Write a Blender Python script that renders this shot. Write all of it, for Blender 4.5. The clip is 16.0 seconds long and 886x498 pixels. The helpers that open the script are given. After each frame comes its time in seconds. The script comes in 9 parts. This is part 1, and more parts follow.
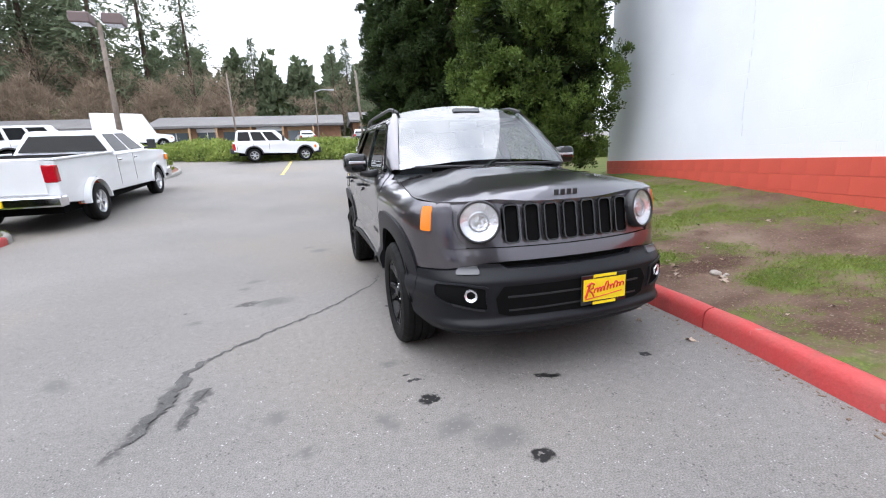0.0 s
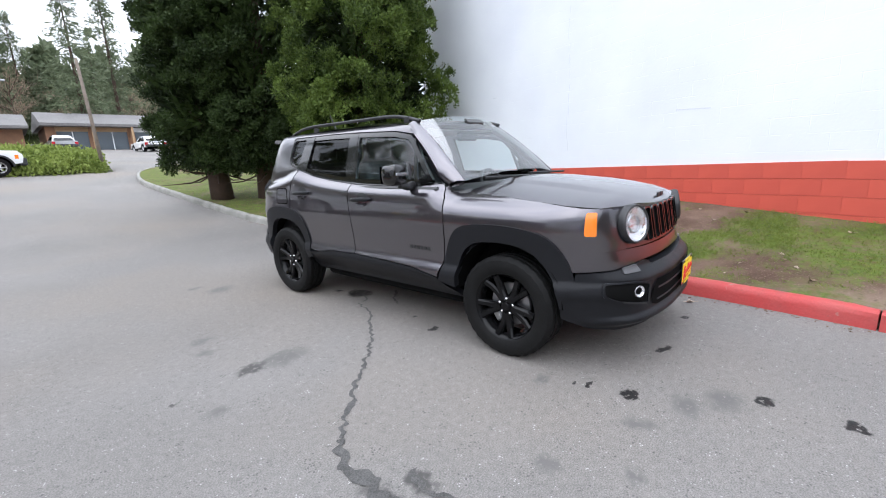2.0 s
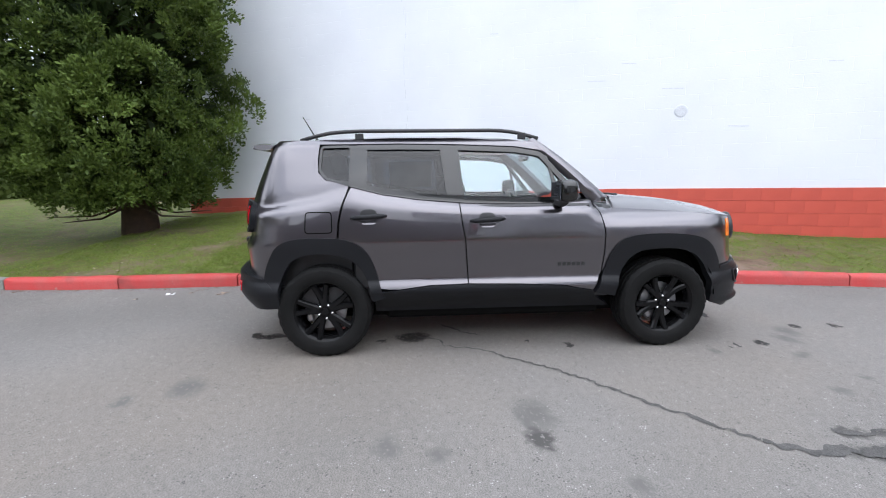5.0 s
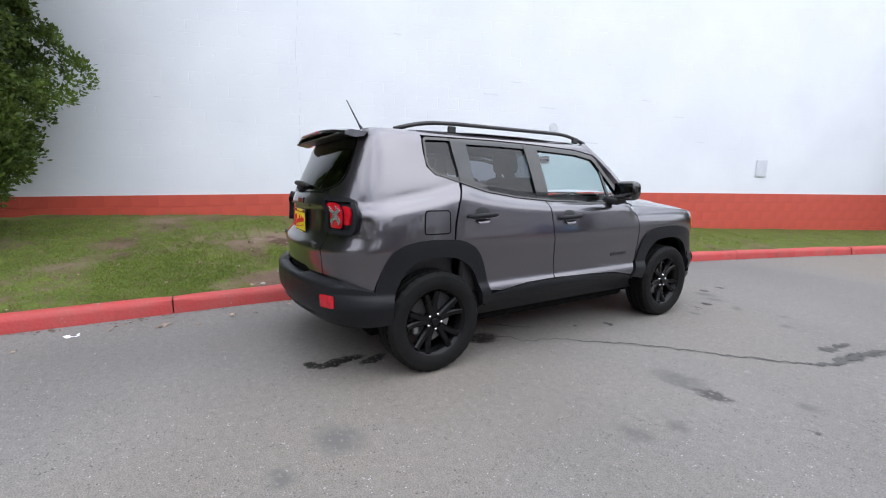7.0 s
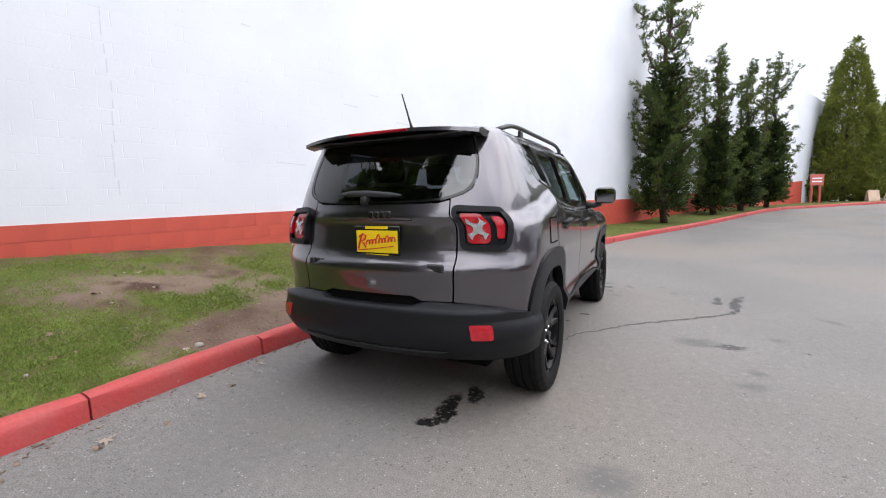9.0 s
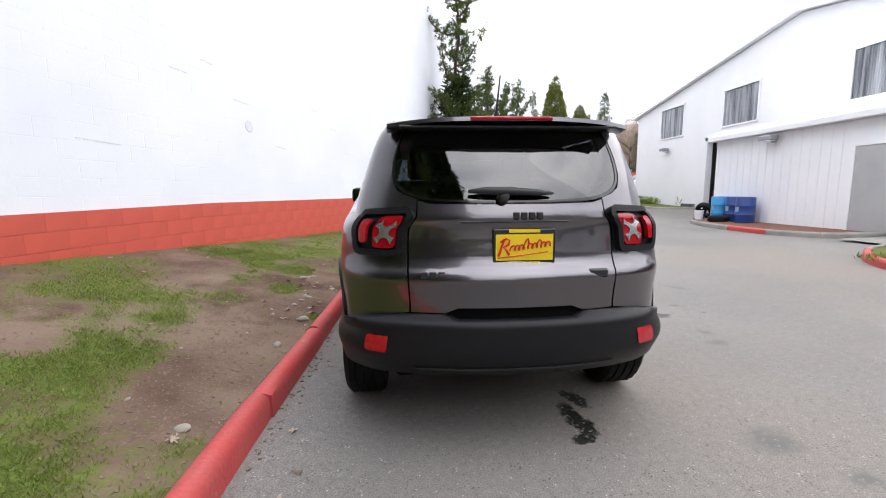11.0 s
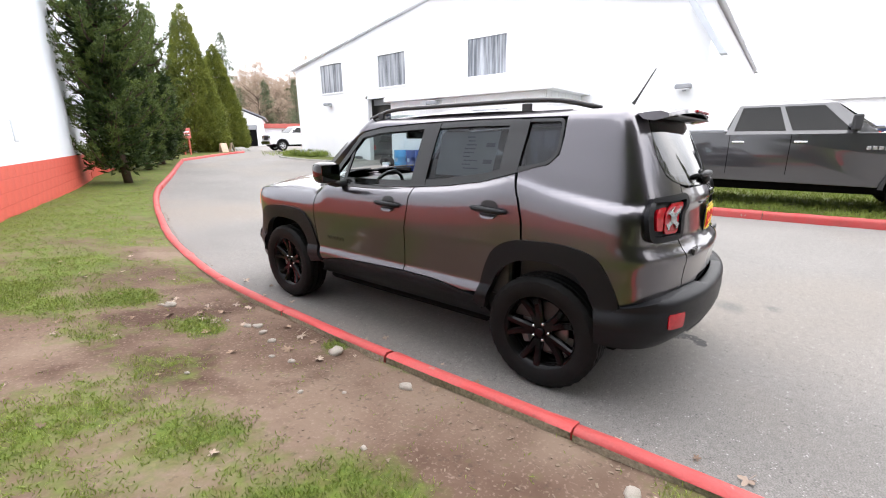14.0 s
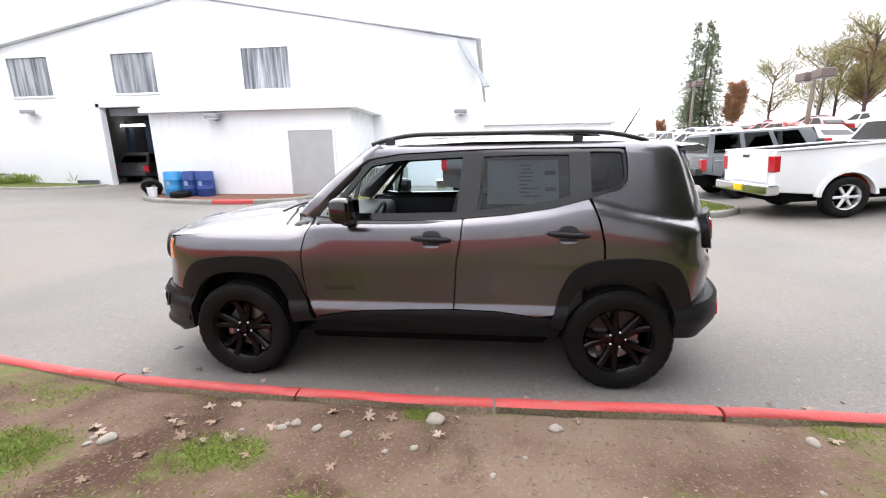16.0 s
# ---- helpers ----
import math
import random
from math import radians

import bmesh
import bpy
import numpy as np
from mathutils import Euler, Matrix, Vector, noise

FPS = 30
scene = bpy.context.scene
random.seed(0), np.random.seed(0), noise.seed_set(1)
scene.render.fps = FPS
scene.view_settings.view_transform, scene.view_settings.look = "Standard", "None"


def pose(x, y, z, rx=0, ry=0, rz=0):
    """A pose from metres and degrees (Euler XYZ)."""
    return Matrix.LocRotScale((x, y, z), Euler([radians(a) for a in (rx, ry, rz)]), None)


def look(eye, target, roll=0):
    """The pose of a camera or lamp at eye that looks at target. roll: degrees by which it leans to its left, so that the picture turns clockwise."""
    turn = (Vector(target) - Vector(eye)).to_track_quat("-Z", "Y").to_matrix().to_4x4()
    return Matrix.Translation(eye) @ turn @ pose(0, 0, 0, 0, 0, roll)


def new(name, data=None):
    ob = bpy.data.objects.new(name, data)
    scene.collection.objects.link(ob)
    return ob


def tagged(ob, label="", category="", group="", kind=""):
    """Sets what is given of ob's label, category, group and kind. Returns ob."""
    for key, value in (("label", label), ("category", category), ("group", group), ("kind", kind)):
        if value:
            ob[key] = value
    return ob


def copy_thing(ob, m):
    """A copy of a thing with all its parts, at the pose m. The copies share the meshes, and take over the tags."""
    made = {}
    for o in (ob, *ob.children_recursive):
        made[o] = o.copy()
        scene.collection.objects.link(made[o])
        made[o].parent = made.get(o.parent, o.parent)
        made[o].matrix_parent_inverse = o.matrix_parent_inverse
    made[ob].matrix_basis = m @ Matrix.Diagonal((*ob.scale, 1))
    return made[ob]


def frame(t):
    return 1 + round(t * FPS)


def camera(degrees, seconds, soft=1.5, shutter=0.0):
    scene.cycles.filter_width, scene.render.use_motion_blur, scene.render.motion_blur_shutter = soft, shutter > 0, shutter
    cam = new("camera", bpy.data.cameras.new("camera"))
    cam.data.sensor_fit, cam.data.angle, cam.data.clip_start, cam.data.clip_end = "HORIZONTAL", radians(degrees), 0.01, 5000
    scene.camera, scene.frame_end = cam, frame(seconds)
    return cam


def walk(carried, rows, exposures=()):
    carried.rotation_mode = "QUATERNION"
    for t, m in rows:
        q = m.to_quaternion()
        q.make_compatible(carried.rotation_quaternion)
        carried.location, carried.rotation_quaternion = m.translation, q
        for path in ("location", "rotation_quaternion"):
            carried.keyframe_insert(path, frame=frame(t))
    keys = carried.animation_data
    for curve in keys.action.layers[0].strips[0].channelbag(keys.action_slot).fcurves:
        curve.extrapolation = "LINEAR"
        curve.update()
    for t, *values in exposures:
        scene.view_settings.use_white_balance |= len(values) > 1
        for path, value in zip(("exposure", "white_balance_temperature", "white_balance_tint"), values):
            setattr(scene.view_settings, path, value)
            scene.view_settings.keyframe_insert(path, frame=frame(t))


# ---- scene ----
cam = camera(92.4, 16.0, soft=1.1)
PATH = [
    (0, (0.286, 1.082, 1.247), (0.87, 2.946, 0.816), -2.3),
    (0.5, (-0.216, 1.328, 1.262), (0.56, 3.127, 0.861), -3.9),
    (1, (-0.682, 1.627, 1.28), (0.367, 3.279, 0.868), -3.3),
    (1.5, (-1.107, 1.987, 1.298), (0.194, 3.445, 0.871), -3.7),
    (2, (-1.471, 2.431, 1.322), (0.024, 3.69, 0.9), -2.4),
    (2.5, (-1.824, 2.903, 1.338), (-0.185, 3.972, 0.927), -2.4),
    (3, (-2.073, 3.434, 1.357), (-0.322, 4.31, 0.948), -2.5),
    (3.5, (-2.269, 3.978, 1.345), (-0.405, 4.581, 0.94), -1.4),
    (3.7, (-2.312, 4.192, 1.333), (-0.416, 4.697, 0.943), -1.0),
    (5.8, (-2.097, 6.604, 1.267), (-0.178, 6.112, 0.99), -0.1),
    (6, (-2.031, 6.816, 1.256), (-0.137, 6.226, 0.996), 0.3),
    (6.5, (-1.803, 7.311, 1.26), (0.01, 6.51, 0.992), 1.0),
    (7, (-1.53, 7.784, 1.262), (0.158, 6.758, 0.951), 0.8),
    (7.5, (-1.144, 8.178, 1.256), (0.417, 6.963, 0.961), -0.3),
    (8, (-0.732, 8.543, 1.231), (0.645, 7.116, 0.966), -0.8),
    (8.4, (-0.363, 8.762, 1.214), (0.858, 7.195, 0.979), -2.5),
    (8.5, (-0.267, 8.806, 1.213), (0.908, 7.21, 0.951), -1.2),
    (9, (0.219, 9.013, 1.198), (1.123, 7.243, 0.969), -1.1),
    (9.2, (0.407, 9.087, 1.182), (1.217, 7.27, 0.971), -1.3),
    (11.3, (2.452, 9.021, 1.241), (2.129, 7.068, 0.959), 0.7),
    (11.5, (2.647, 8.94, 1.23), (2.216, 7.014, 0.903), 1.3),
    (12, (3.125, 8.699, 1.227), (2.497, 6.854, 0.779), -2.4),
    (12.5, (3.583, 8.433, 1.262), (2.65, 6.719, 0.823), -1.5),
    (13, (3.982, 8.113, 1.318), (2.802, 6.551, 0.91), -2.2),
    (13.5, (4.336, 7.766, 1.381), (2.956, 6.401, 0.899), -0.7),
    (14, (4.667, 7.386, 1.451), (3.144, 6.19, 0.949), -0.6),
    (14.5, (4.897, 6.965, 1.513), (3.231, 5.983, 1.006), -1.3),
    (15, (5.078, 6.514, 1.544), (3.268, 5.838, 1.027), -2.6),
    (15.5, (5.152, 6.054, 1.554), (3.268, 5.608, 1.053), -1.8),
    (16, (5.173, 5.575, 1.556), (3.236, 5.359, 1.108), -0.9),
]
walk(cam, [(t, look(eye, target, roll)) for t, eye, target, roll in PATH],
     exposures=[(0, 0.44, 6100, 12), (1.5, 0.36, 6060, 11), (3.5, 0.32, 6030, 11), (6.0, 0.12, 6080, 11), (7.5, 0.08, 6150, 11), (9.0, 0.18, 6380, 13), (11.5, 0.28, 6480, 13), (12.5, 0.4, 6520, 13), (13.2, 0.65, 6530, 12), (14.0, 0.85, 6550, 12), (15.0, 0.85, 6550, 12), (16.0, 0.8, 6550, 12)])

# ---- light ----
world = bpy.data.worlds.new("sky_world")
scene.world = world
world.use_nodes = True
wn, wl = world.node_tree.nodes, world.node_tree.links
wn.clear()
w_out = wn.new("ShaderNodeOutputWorld")
w_bg = wn.new("ShaderNodeBackground")
w_sky = wn.new("ShaderNodeTexSky")
w_sky.sky_type = "NISHITA"
w_sky.sun_disc = False
w_sky.sun_elevation, w_sky.sun_rotation = radians(48), radians(250)
w_scale = wn.new("ShaderNodeVectorMath")
w_scale.operation = "SCALE"
w_scale.inputs[3].default_value = 0.10
w_tc = wn.new("ShaderNodeTexCoord")
w_map = wn.new("ShaderNodeMapping")
w_map.inputs["Scale"].default_value = (1.0, 1.0, 2.2)
w_no = wn.new("ShaderNodeTexNoise")
w_no.inputs["Scale"].default_value, w_no.inputs["Detail"].default_value = 2.1, 6
w_ramp = wn.new("ShaderNodeMapRange")
w_ramp.inputs[1].default_value, w_ramp.inputs[2].default_value = 0.36, 0.60
w_mix = wn.new("ShaderNodeMix")
w_mix.data_type = "RGBA"
w_cl = wn.new("ShaderNodeMix")
w_cl.data_type = "RGBA"
w_cl.inputs[6].default_value, w_cl.inputs[7].default_value = (1.25, 1.31, 1.42, 1), (2.15, 2.15, 2.18, 1)
wl.new(w_tc.outputs["Generated"], w_map.inputs[0])
wl.new(w_map.outputs[0], w_no.inputs["Vector"])
wl.new(w_no.outputs[0], w_ramp.inputs[0])
wl.new(w_sky.outputs[0], w_scale.inputs[0])
wl.new(w_ramp.outputs[0], w_cl.inputs[0])
w_mix.inputs[0].default_value = 0.88
wl.new(w_scale.outputs[0], w_mix.inputs[6])
wl.new(w_cl.outputs[2], w_mix.inputs[7])
# an overcast sky is brighter overhead than at the horizon
w_sep = wn.new("ShaderNodeSeparateXYZ")
wl.new(w_tc.outputs["Generated"], w_sep.inputs[0])
w_up = wn.new("ShaderNodeMapRange")
w_up.inputs[1].default_value, w_up.inputs[2].default_value, w_up.inputs[3].default_value, w_up.inputs[4].default_value = 0.0, 1.0, 0.66, 1.75
wl.new(w_sep.outputs[2], w_up.inputs[0])
w_cie = wn.new("ShaderNodeVectorMath")
w_cie.operation = "SCALE"
wl.new(w_mix.outputs[2], w_cie.inputs[0])
wl.new(w_up.outputs[0], w_cie.inputs[3])
wl.new(w_cie.outputs[0], w_bg.inputs[0])
w_bg.inputs[1].default_value = 1.0
wl.new(w_bg.outputs[0], w_out.inputs[0])
sun = new("sun", bpy.data.lights.new("sun", "SUN"))
sun.data.energy, sun.data.angle, sun.data.color = 0.8, radians(80), (1.0, 0.97, 0.92)
sun.matrix_world = look((-30, -8, 36), (0, 0, 0))
scene.view_settings.exposure = 0.0


# ---- materials ----
def rgb(c):
    return (c, c, c, 1) if isinstance(c, (int, float)) else (*c, 1)


def mat(name, col, rough=0.5, metal=0.0, alt=None, scale=6.0, amount=0.5, fine=0.0, fine_scale=120.0, bump=0.0, bump_scale=60.0, coat=0.0, spec=0.5, per_object=0.0):
    """A principled material with a broad stain noise between col and alt, fine grain, and a bump."""
    m = bpy.data.materials.new(name)
    m.use_nodes = True
    n, l = m.node_tree.nodes, m.node_tree.links
    b = n["Principled BSDF"]
    b.inputs["Roughness"].default_value = rough
    b.inputs["Metallic"].default_value = metal
    b.inputs["Coat Weight"].default_value = coat
    b.inputs["Specular IOR Level"].default_value = spec
    b.inputs["Base Color"].default_value = rgb(col)
    tc = n.new("ShaderNodeTexCoord")
    last = None
    if alt is not None:
        no = n.new("ShaderNodeTexNoise")
        no.inputs["Scale"].default_value, no.inputs["Detail"].default_value = scale, 5
        l.new(tc.outputs["Object"], no.inputs["Vector"])
        mr = n.new("ShaderNodeMapRange")
        mr.inputs[1].default_value, mr.inputs[2].default_value = 0.5 - 0.5 * amount * 0.6, 0.5 + 0.5 * amount * 0.6
        l.new(no.outputs[0], mr.inputs[0])
        mx = n.new("ShaderNodeMix")
        mx.data_type = "RGBA"
        mx.inputs[6].default_value, mx.inputs[7].default_value = rgb(col), rgb(alt)
        l.new(mr.outputs[0], mx.inputs[0])
        last = mx.outputs[2]
    if fine > 0:
        nf = n.new("ShaderNodeTexNoise")
        nf.inputs["Scale"].default_value, nf.inputs["Detail"].default_value = fine_scale, 3
        l.new(tc.outputs["Object"], nf.inputs["Vector"])
        mf = n.new("ShaderNodeMapRange")
        mf.inputs[1].default_value, mf.inputs[2].default_value = 0.3, 0.7
        mf.inputs[3].default_value, mf.inputs[4].default_value = 1 - fine, 1 + fine
        l.new(nf.outputs[0], mf.inputs[0])
        sc = n.new("ShaderNodeVectorMath")
        sc.operation = "SCALE"
        if last:
            l.new(last, sc.inputs[0])
        else:
            sc.inputs[0].default_value = rgb(col)[:3]
        l.new(mf.outputs[0], sc.inputs[3])
        last = sc.outputs[0]
    if per_object > 0:
        oi = n.new("ShaderNodeObjectInfo")
        mo = n.new("ShaderNodeMapRange")
        mo.inputs[3].default_value, mo.inputs[4].default_value = 1 - per_object, 1 + per_object
        l.new(oi.outputs["Random"], mo.inputs[0])
        so = n.new("ShaderNodeVectorMath")
        so.operation = "SCALE"
        if last:
            l.new(last, so.inputs[0])
        else:
            so.inputs[0].default_value = rgb(col)[:3]
        l.new(mo.outputs[0], so.inputs[3])
        last = so.outputs[0]
    if last:
        l.new(last, b.inputs["Base Color"])
    if bump > 0:
        nb = n.new("ShaderNodeTexNoise")
        nb.inputs["Scale"].default_value, nb.inputs["Detail"].default_value = bump_scale, 4
        l.new(tc.outputs["Object"], nb.inputs["Vector"])
        bp = n.new("ShaderNodeBump")
        bp.inputs["Strength"].default_value, bp.inputs["Distance"].default_value = min(1.0, bump), 0.02
        l.new(nb.outputs[0], bp.inputs["Height"])
        l.new(bp.outputs[0], b.inputs["Normal"])
    return m


def glass_mat(name, tint, alpha, rough=0.0, ior=1.6):
    """Thin pane: clear mixed with a mirror gloss that grows towards grazing, alike from both sides."""
    m = bpy.data.materials.new(name)
    m.use_nodes = True
    n, l = m.node_tree.nodes, m.node_tree.links
    n.clear()
    out = n.new("ShaderNodeOutputMaterial")
    tr = n.new("ShaderNodeBsdfTransparent")
    tr.inputs[0].default_value = (tint[0] * alpha, tint[1] * alpha, tint[2] * alpha, 1)
    gl = n.new("ShaderNodeBsdfGlossy")
    gl.inputs["Roughness"].default_value = rough
    f0 = ((ior - 1) / (ior + 1)) ** 2
    lw = n.new("ShaderNodeLayerWeight")
    lw.inputs[0].default_value = 0.5
    pw = n.new("ShaderNodeMath")
    pw.operation = "POWER"
    pw.inputs[1].default_value = 5.0
    l.new(lw.outputs["Facing"], pw.inputs[0])
    fr = n.new("ShaderNodeMath")
    fr.operation = "MULTIPLY_ADD"
    fr.inputs[1].default_value, fr.inputs[2].default_value = 1 - f0, f0
    l.new(pw.outputs[0], fr.inputs[0])
    mx = n.new("ShaderNodeMixShader")
    l.new(fr.outputs[0], mx.inputs[0])
    l.new(tr.outputs[0], mx.inputs[1])
    l.new(gl.outputs[0], mx.inputs[2])
    l.new(mx.outputs[0], out.inputs[0])
    return m


def kerb_paint():
    """Brushed red paint on cast concrete: faded, scuffed along the edges, chipped to grey, grimy in spots."""
    m = mat("red_kerb_paint", (0.47, 0.040, 0.040), 0.6, alt=(0.40, 0.075, 0.068), scale=5, amount=0.9, fine=0.07, fine_scale=70, bump=0.22, bump_scale=40, per_object=0.07)
    n, l = m.node_tree.nodes, m.node_tree.links
    b = n["Principled BSDF"]
    last = b.inputs["Base Color"].links[0].from_socket
    geo = n.new("ShaderNodeNewGeometry")
    for scale, lo, hi, col, amount in ((8, 0.68, 0.73, (0.33, 0.24, 0.21), 0.8), (3.2, 0.58, 0.72, (0.20, 0.045, 0.042), 0.7), (22, 0.68, 0.76, (0.14, 0.06, 0.05), 0.6)):
        no = n.new("ShaderNodeTexNoise")
        no.inputs["Scale"].default_value, no.inputs["Detail"].default_value = scale, 7
        l.new(geo.outputs["Position"], no.inputs["Vector"])
        mr = n.new("ShaderNodeMapRange")
        mr.inputs[1].default_value, mr.inputs[2].default_value, mr.inputs[4].default_value = lo, hi, amount
        l.new(no.outputs[0], mr.inputs[0])
        mx = n.new("ShaderNodeMix")
        mx.data_type = "RGBA"
        l.new(mr.outputs[0], mx.inputs[0])
        l.new(last, mx.inputs[6])
        mx.inputs[7].default_value = rgb(col)
        last = mx.outputs[2]
    l.new(last, b.inputs["Base Color"])
    return m


RED_PAINT = kerb_paint()
KERB_BACK = mat("mossy_kerb_back", (0.25, 0.20, 0.15), 0.95, alt=(0.13, 0.12, 0.06), scale=4, amount=0.9, fine=0.3, fine_scale=60, bump=0.5, bump_scale=60)
CONCRETE = mat("concrete", (0.30, 0.29, 0.27), 0.85, alt=(0.18, 0.18, 0.16), scale=3, amount=0.8, fine=0.15, bump=0.4, bump_scale=70)
WALL_RED = mat("red_wall_paint", (0.60, 0.095, 0.06), 0.6, alt=(0.50, 0.075, 0.05), scale=1.2, amount=0.8, fine=0.05, bump=0.12, bump_scale=120, per_object=0.008)
FACADE_WHITE = mat("white_facade_paint", (0.84, 0.85, 0.87), 0.6, alt=(0.78, 0.80, 0.83), scale=0.8, amount=0.8, fine=0.02, bump=0.1, bump_scale=40)
BARK = mat("bark", (0.085, 0.052, 0.037), 0.9, alt=(0.05, 0.033, 0.025), scale=9, amount=1, bump=0.9, bump_scale=30)
RUBBER = mat("rubber", 0.0065, 0.65, spec=0.15, alt=0.010, scale=12, amount=0.8, fine=0.2, bump=0.1, bump_scale=150)
BLACK_PLASTIC = mat("black_plastic", (0.028, 0.029, 0.031), 0.55, fine=0.1, fine_scale=300, bump=0.05, bump_scale=600)
# near-black: paints shade in slots and openings, also colours black hidden parts
DARK = mat("shade_and_black_parts", 0.006, 0.95, spec=0.05)
STEEL = mat("galvanised_steel", (0.45, 0.46, 0.47), 0.4, 0.9, alt=(0.35, 0.36, 0.37), scale=5)
CHROME = mat("chrome", (0.75, 0.75, 0.77), 0.12, 1.0)
WHITE_CAR = mat("white_car_paint", (0.80, 0.81, 0.82), 0.25, coat=0.6, alt=(0.77, 0.78, 0.79), scale=2)

# ---- shape helpers ----
def thing(name, at=(0, 0, 0), rz=0.0, label="", category="", group="", kind=""):
    ob = new(name)
    ob.matrix_basis = pose(*at, 0, 0, rz)
    ob.empty_display_size = 0.2
    return tagged(ob, label, category, group, kind)


def mesh_of(bm, name, mats, smooth=False):
    me = bpy.data.meshes.new(name)
    bm.to_mesh(me)
    bm.free()
    for m in (mats if isinstance(mats, (list, tuple)) else [mats]):
        me.materials.append(m)
    if smooth:
        me.shade_smooth()
    return me


def part(name, bm, material, parent=None, label="", smooth=False, sharp=None):
    """Links a bmesh as one mesh object under parent."""
    me = mesh_of(bm, name, material, smooth)
    if sharp:
        me.set_sharp_from_angle(angle=radians(sharp))
    ob = new(name, me)
    if parent:
        ob.parent = parent
    return tagged(ob, label)


def raw(verts, faces, name, material, parent=None, label="", smooth=False):
    me = bpy.data.meshes.new(name)
    me.from_pydata([tuple(v) for v in verts], [], faces)
    for m in (material if isinstance(material, (list, tuple)) else [material]):
        me.materials.append(m)
    if smooth:
        me.shade_smooth()
    ob = new(name, me)
    if parent:
        ob.parent = parent
    return tagged(ob, label)


def add_box(bm, x0, x1, y0, y1, z0, z1, bevel=0.0, m=None, seg=1):
    vs = [bm.verts.new((x, y, z)) for x in (x0, x1) for y in (y0, y1) for z in (z0, z1)]
    fs = [(0, 1, 3, 2), (4, 6, 7, 5), (0, 4, 5, 1), (2, 3, 7, 6), (0, 2, 6, 4), (1, 5, 7, 3)]
    made = [bm.faces.new([vs[i] for i in f]) for f in fs]
    if bevel > 0:
        es = list({e for f in made for e in f.edges})
        out = bmesh.ops.bevel(bm, geom=es, offset=bevel, segments=seg, affect="EDGES", profile=0.5)
        vs = list({v for f in out["faces"] for v in f.verts} | {v for v in vs if v.is_valid})
    if m is not None:
        for v in vs:
            v.co = m @ v.co
    return vs


def box(x0, x1, y0, y1, z0, z1, bevel=0.0, m=None, seg=1):
    bm = bmesh.new()
    add_box(bm, x0, x1, y0, y1, z0, z1, bevel, m, seg)
    return bm


def add_tube(bm, pts, r, sides=8, caps=True):
    """A tube along pts; r is one radius or one for each point."""
    rs = r if isinstance(r, (list, tuple)) else [r] * len(pts)
    pts = [Vector(p) for p in pts]
    rings = []
    for i, p in enumerate(pts):
        d = (pts[min(i + 1, len(pts) - 1)] - pts[max(i - 1, 0)]).normalized()
        a = d.cross(Vector((0.13, 0.27, 1)) if abs(d.z) < 0.9 else Vector((1, 0.1, 0))).normalized()
        b = d.cross(a)
        rings.append([bm.verts.new(p + rs[i] * (math.cos(k * 2 * math.pi / sides) * a + math.sin(k * 2 * math.pi / sides) * b)) for k in range(sides)])
    for q, w in zip(rings, rings[1:]):
        for k in range(sides):
            bm.faces.new((q[k], q[(k + 1) % sides], w[(k + 1) % sides], w[k]))
    if caps:
        bm.faces.new(rings[0][::-1])
        bm.faces.new(rings[-1])
    return bm


def tube(pts, r, sides=8, caps=True):
    return add_tube(bmesh.new(), pts, r, sides, caps)


def add_lathe(bm, prof, sides=24, axis="x", m=None):
    """Turns a profile of (radius, offset) round an axis."""
    rings = []
    for r, o in prof:
        ring = []
        for k in range(sides):
            a = 2 * math.pi * k / sides
            c, s = r * math.cos(a), r * math.sin(a)
            co = Vector((o, c, s)) if axis == "x" else (Vector((c, o, s)) if axis == "y" else Vector((c, s, o)))
            ring.append(bm.verts.new(m @ co if m is not None else co))
        rings.append(ring)
    for q, w in zip(rings, rings[1:]):
        for k in range(sides):
            bm.faces.new((q[k], q[(k + 1) % sides], w[(k + 1) % sides], w[k]))
    return rings


def lathe(prof, sides=24, axis="x"):
    bm = bmesh.new()
    add_lathe(bm, prof, sides, axis)
    return bm


def sp(v, w):
    return 0 if v <= 0 else (v * v / (2 * w) if v < w else v - w / 2)


def smooth01(a, b, v):
    t = max(0.0, min(1.0, (v - a) / (b - a)))
    return t * t * (3 - 2 * t)


def gz(x, y):
    """Height of the asphalt: level round the car, rising gently outwards."""
    return 0.045 * smooth01(2.5, 2.9, x) * smooth01(5.0, 7.5, y) + 0.085 * sp(y - 10, 3) - 0.02 * sp(y - 30, 4) - 0.05 * sp(y - 95, 8) + 0.03 * sp(-x - 6, 3) - 0.03 * sp(-x - 30, 8) + 0.04 * sp(-y - 6, 4) - 0.04 * sp(-y - 15, 3)


def curve(pts, step):
    """Catmull-Rom through 2D points, resampled at about step metres."""
    P = [Vector((*p, 0)) for p in pts]
    P = [2 * P[0] - P[1]] + P + [2 * P[-1] - P[-2]]
    fine = []
    for i in range(1, len(P) - 2):
        a, b, c, d = P[i - 1:i + 3]
        for k in range(24):
            t = k / 24
            fine.append(0.5 * (2 * b + (c - a) * t + (2 * a - 5 * b + 4 * c - d) * t * t + (3 * b - a - 3 * c + d) * t ** 3))
    fine.append(P[-2])
    out, run = [fine[0]], 0.0
    for p, q in zip(fine, fine[1:]):
        run += (q - p).length
        if run >= step:
            out.append(q)
            run = 0.0
    if (out[-1] - fine[-1]).length > 0.3 * step:
        out.append(fine[-1])
    return out


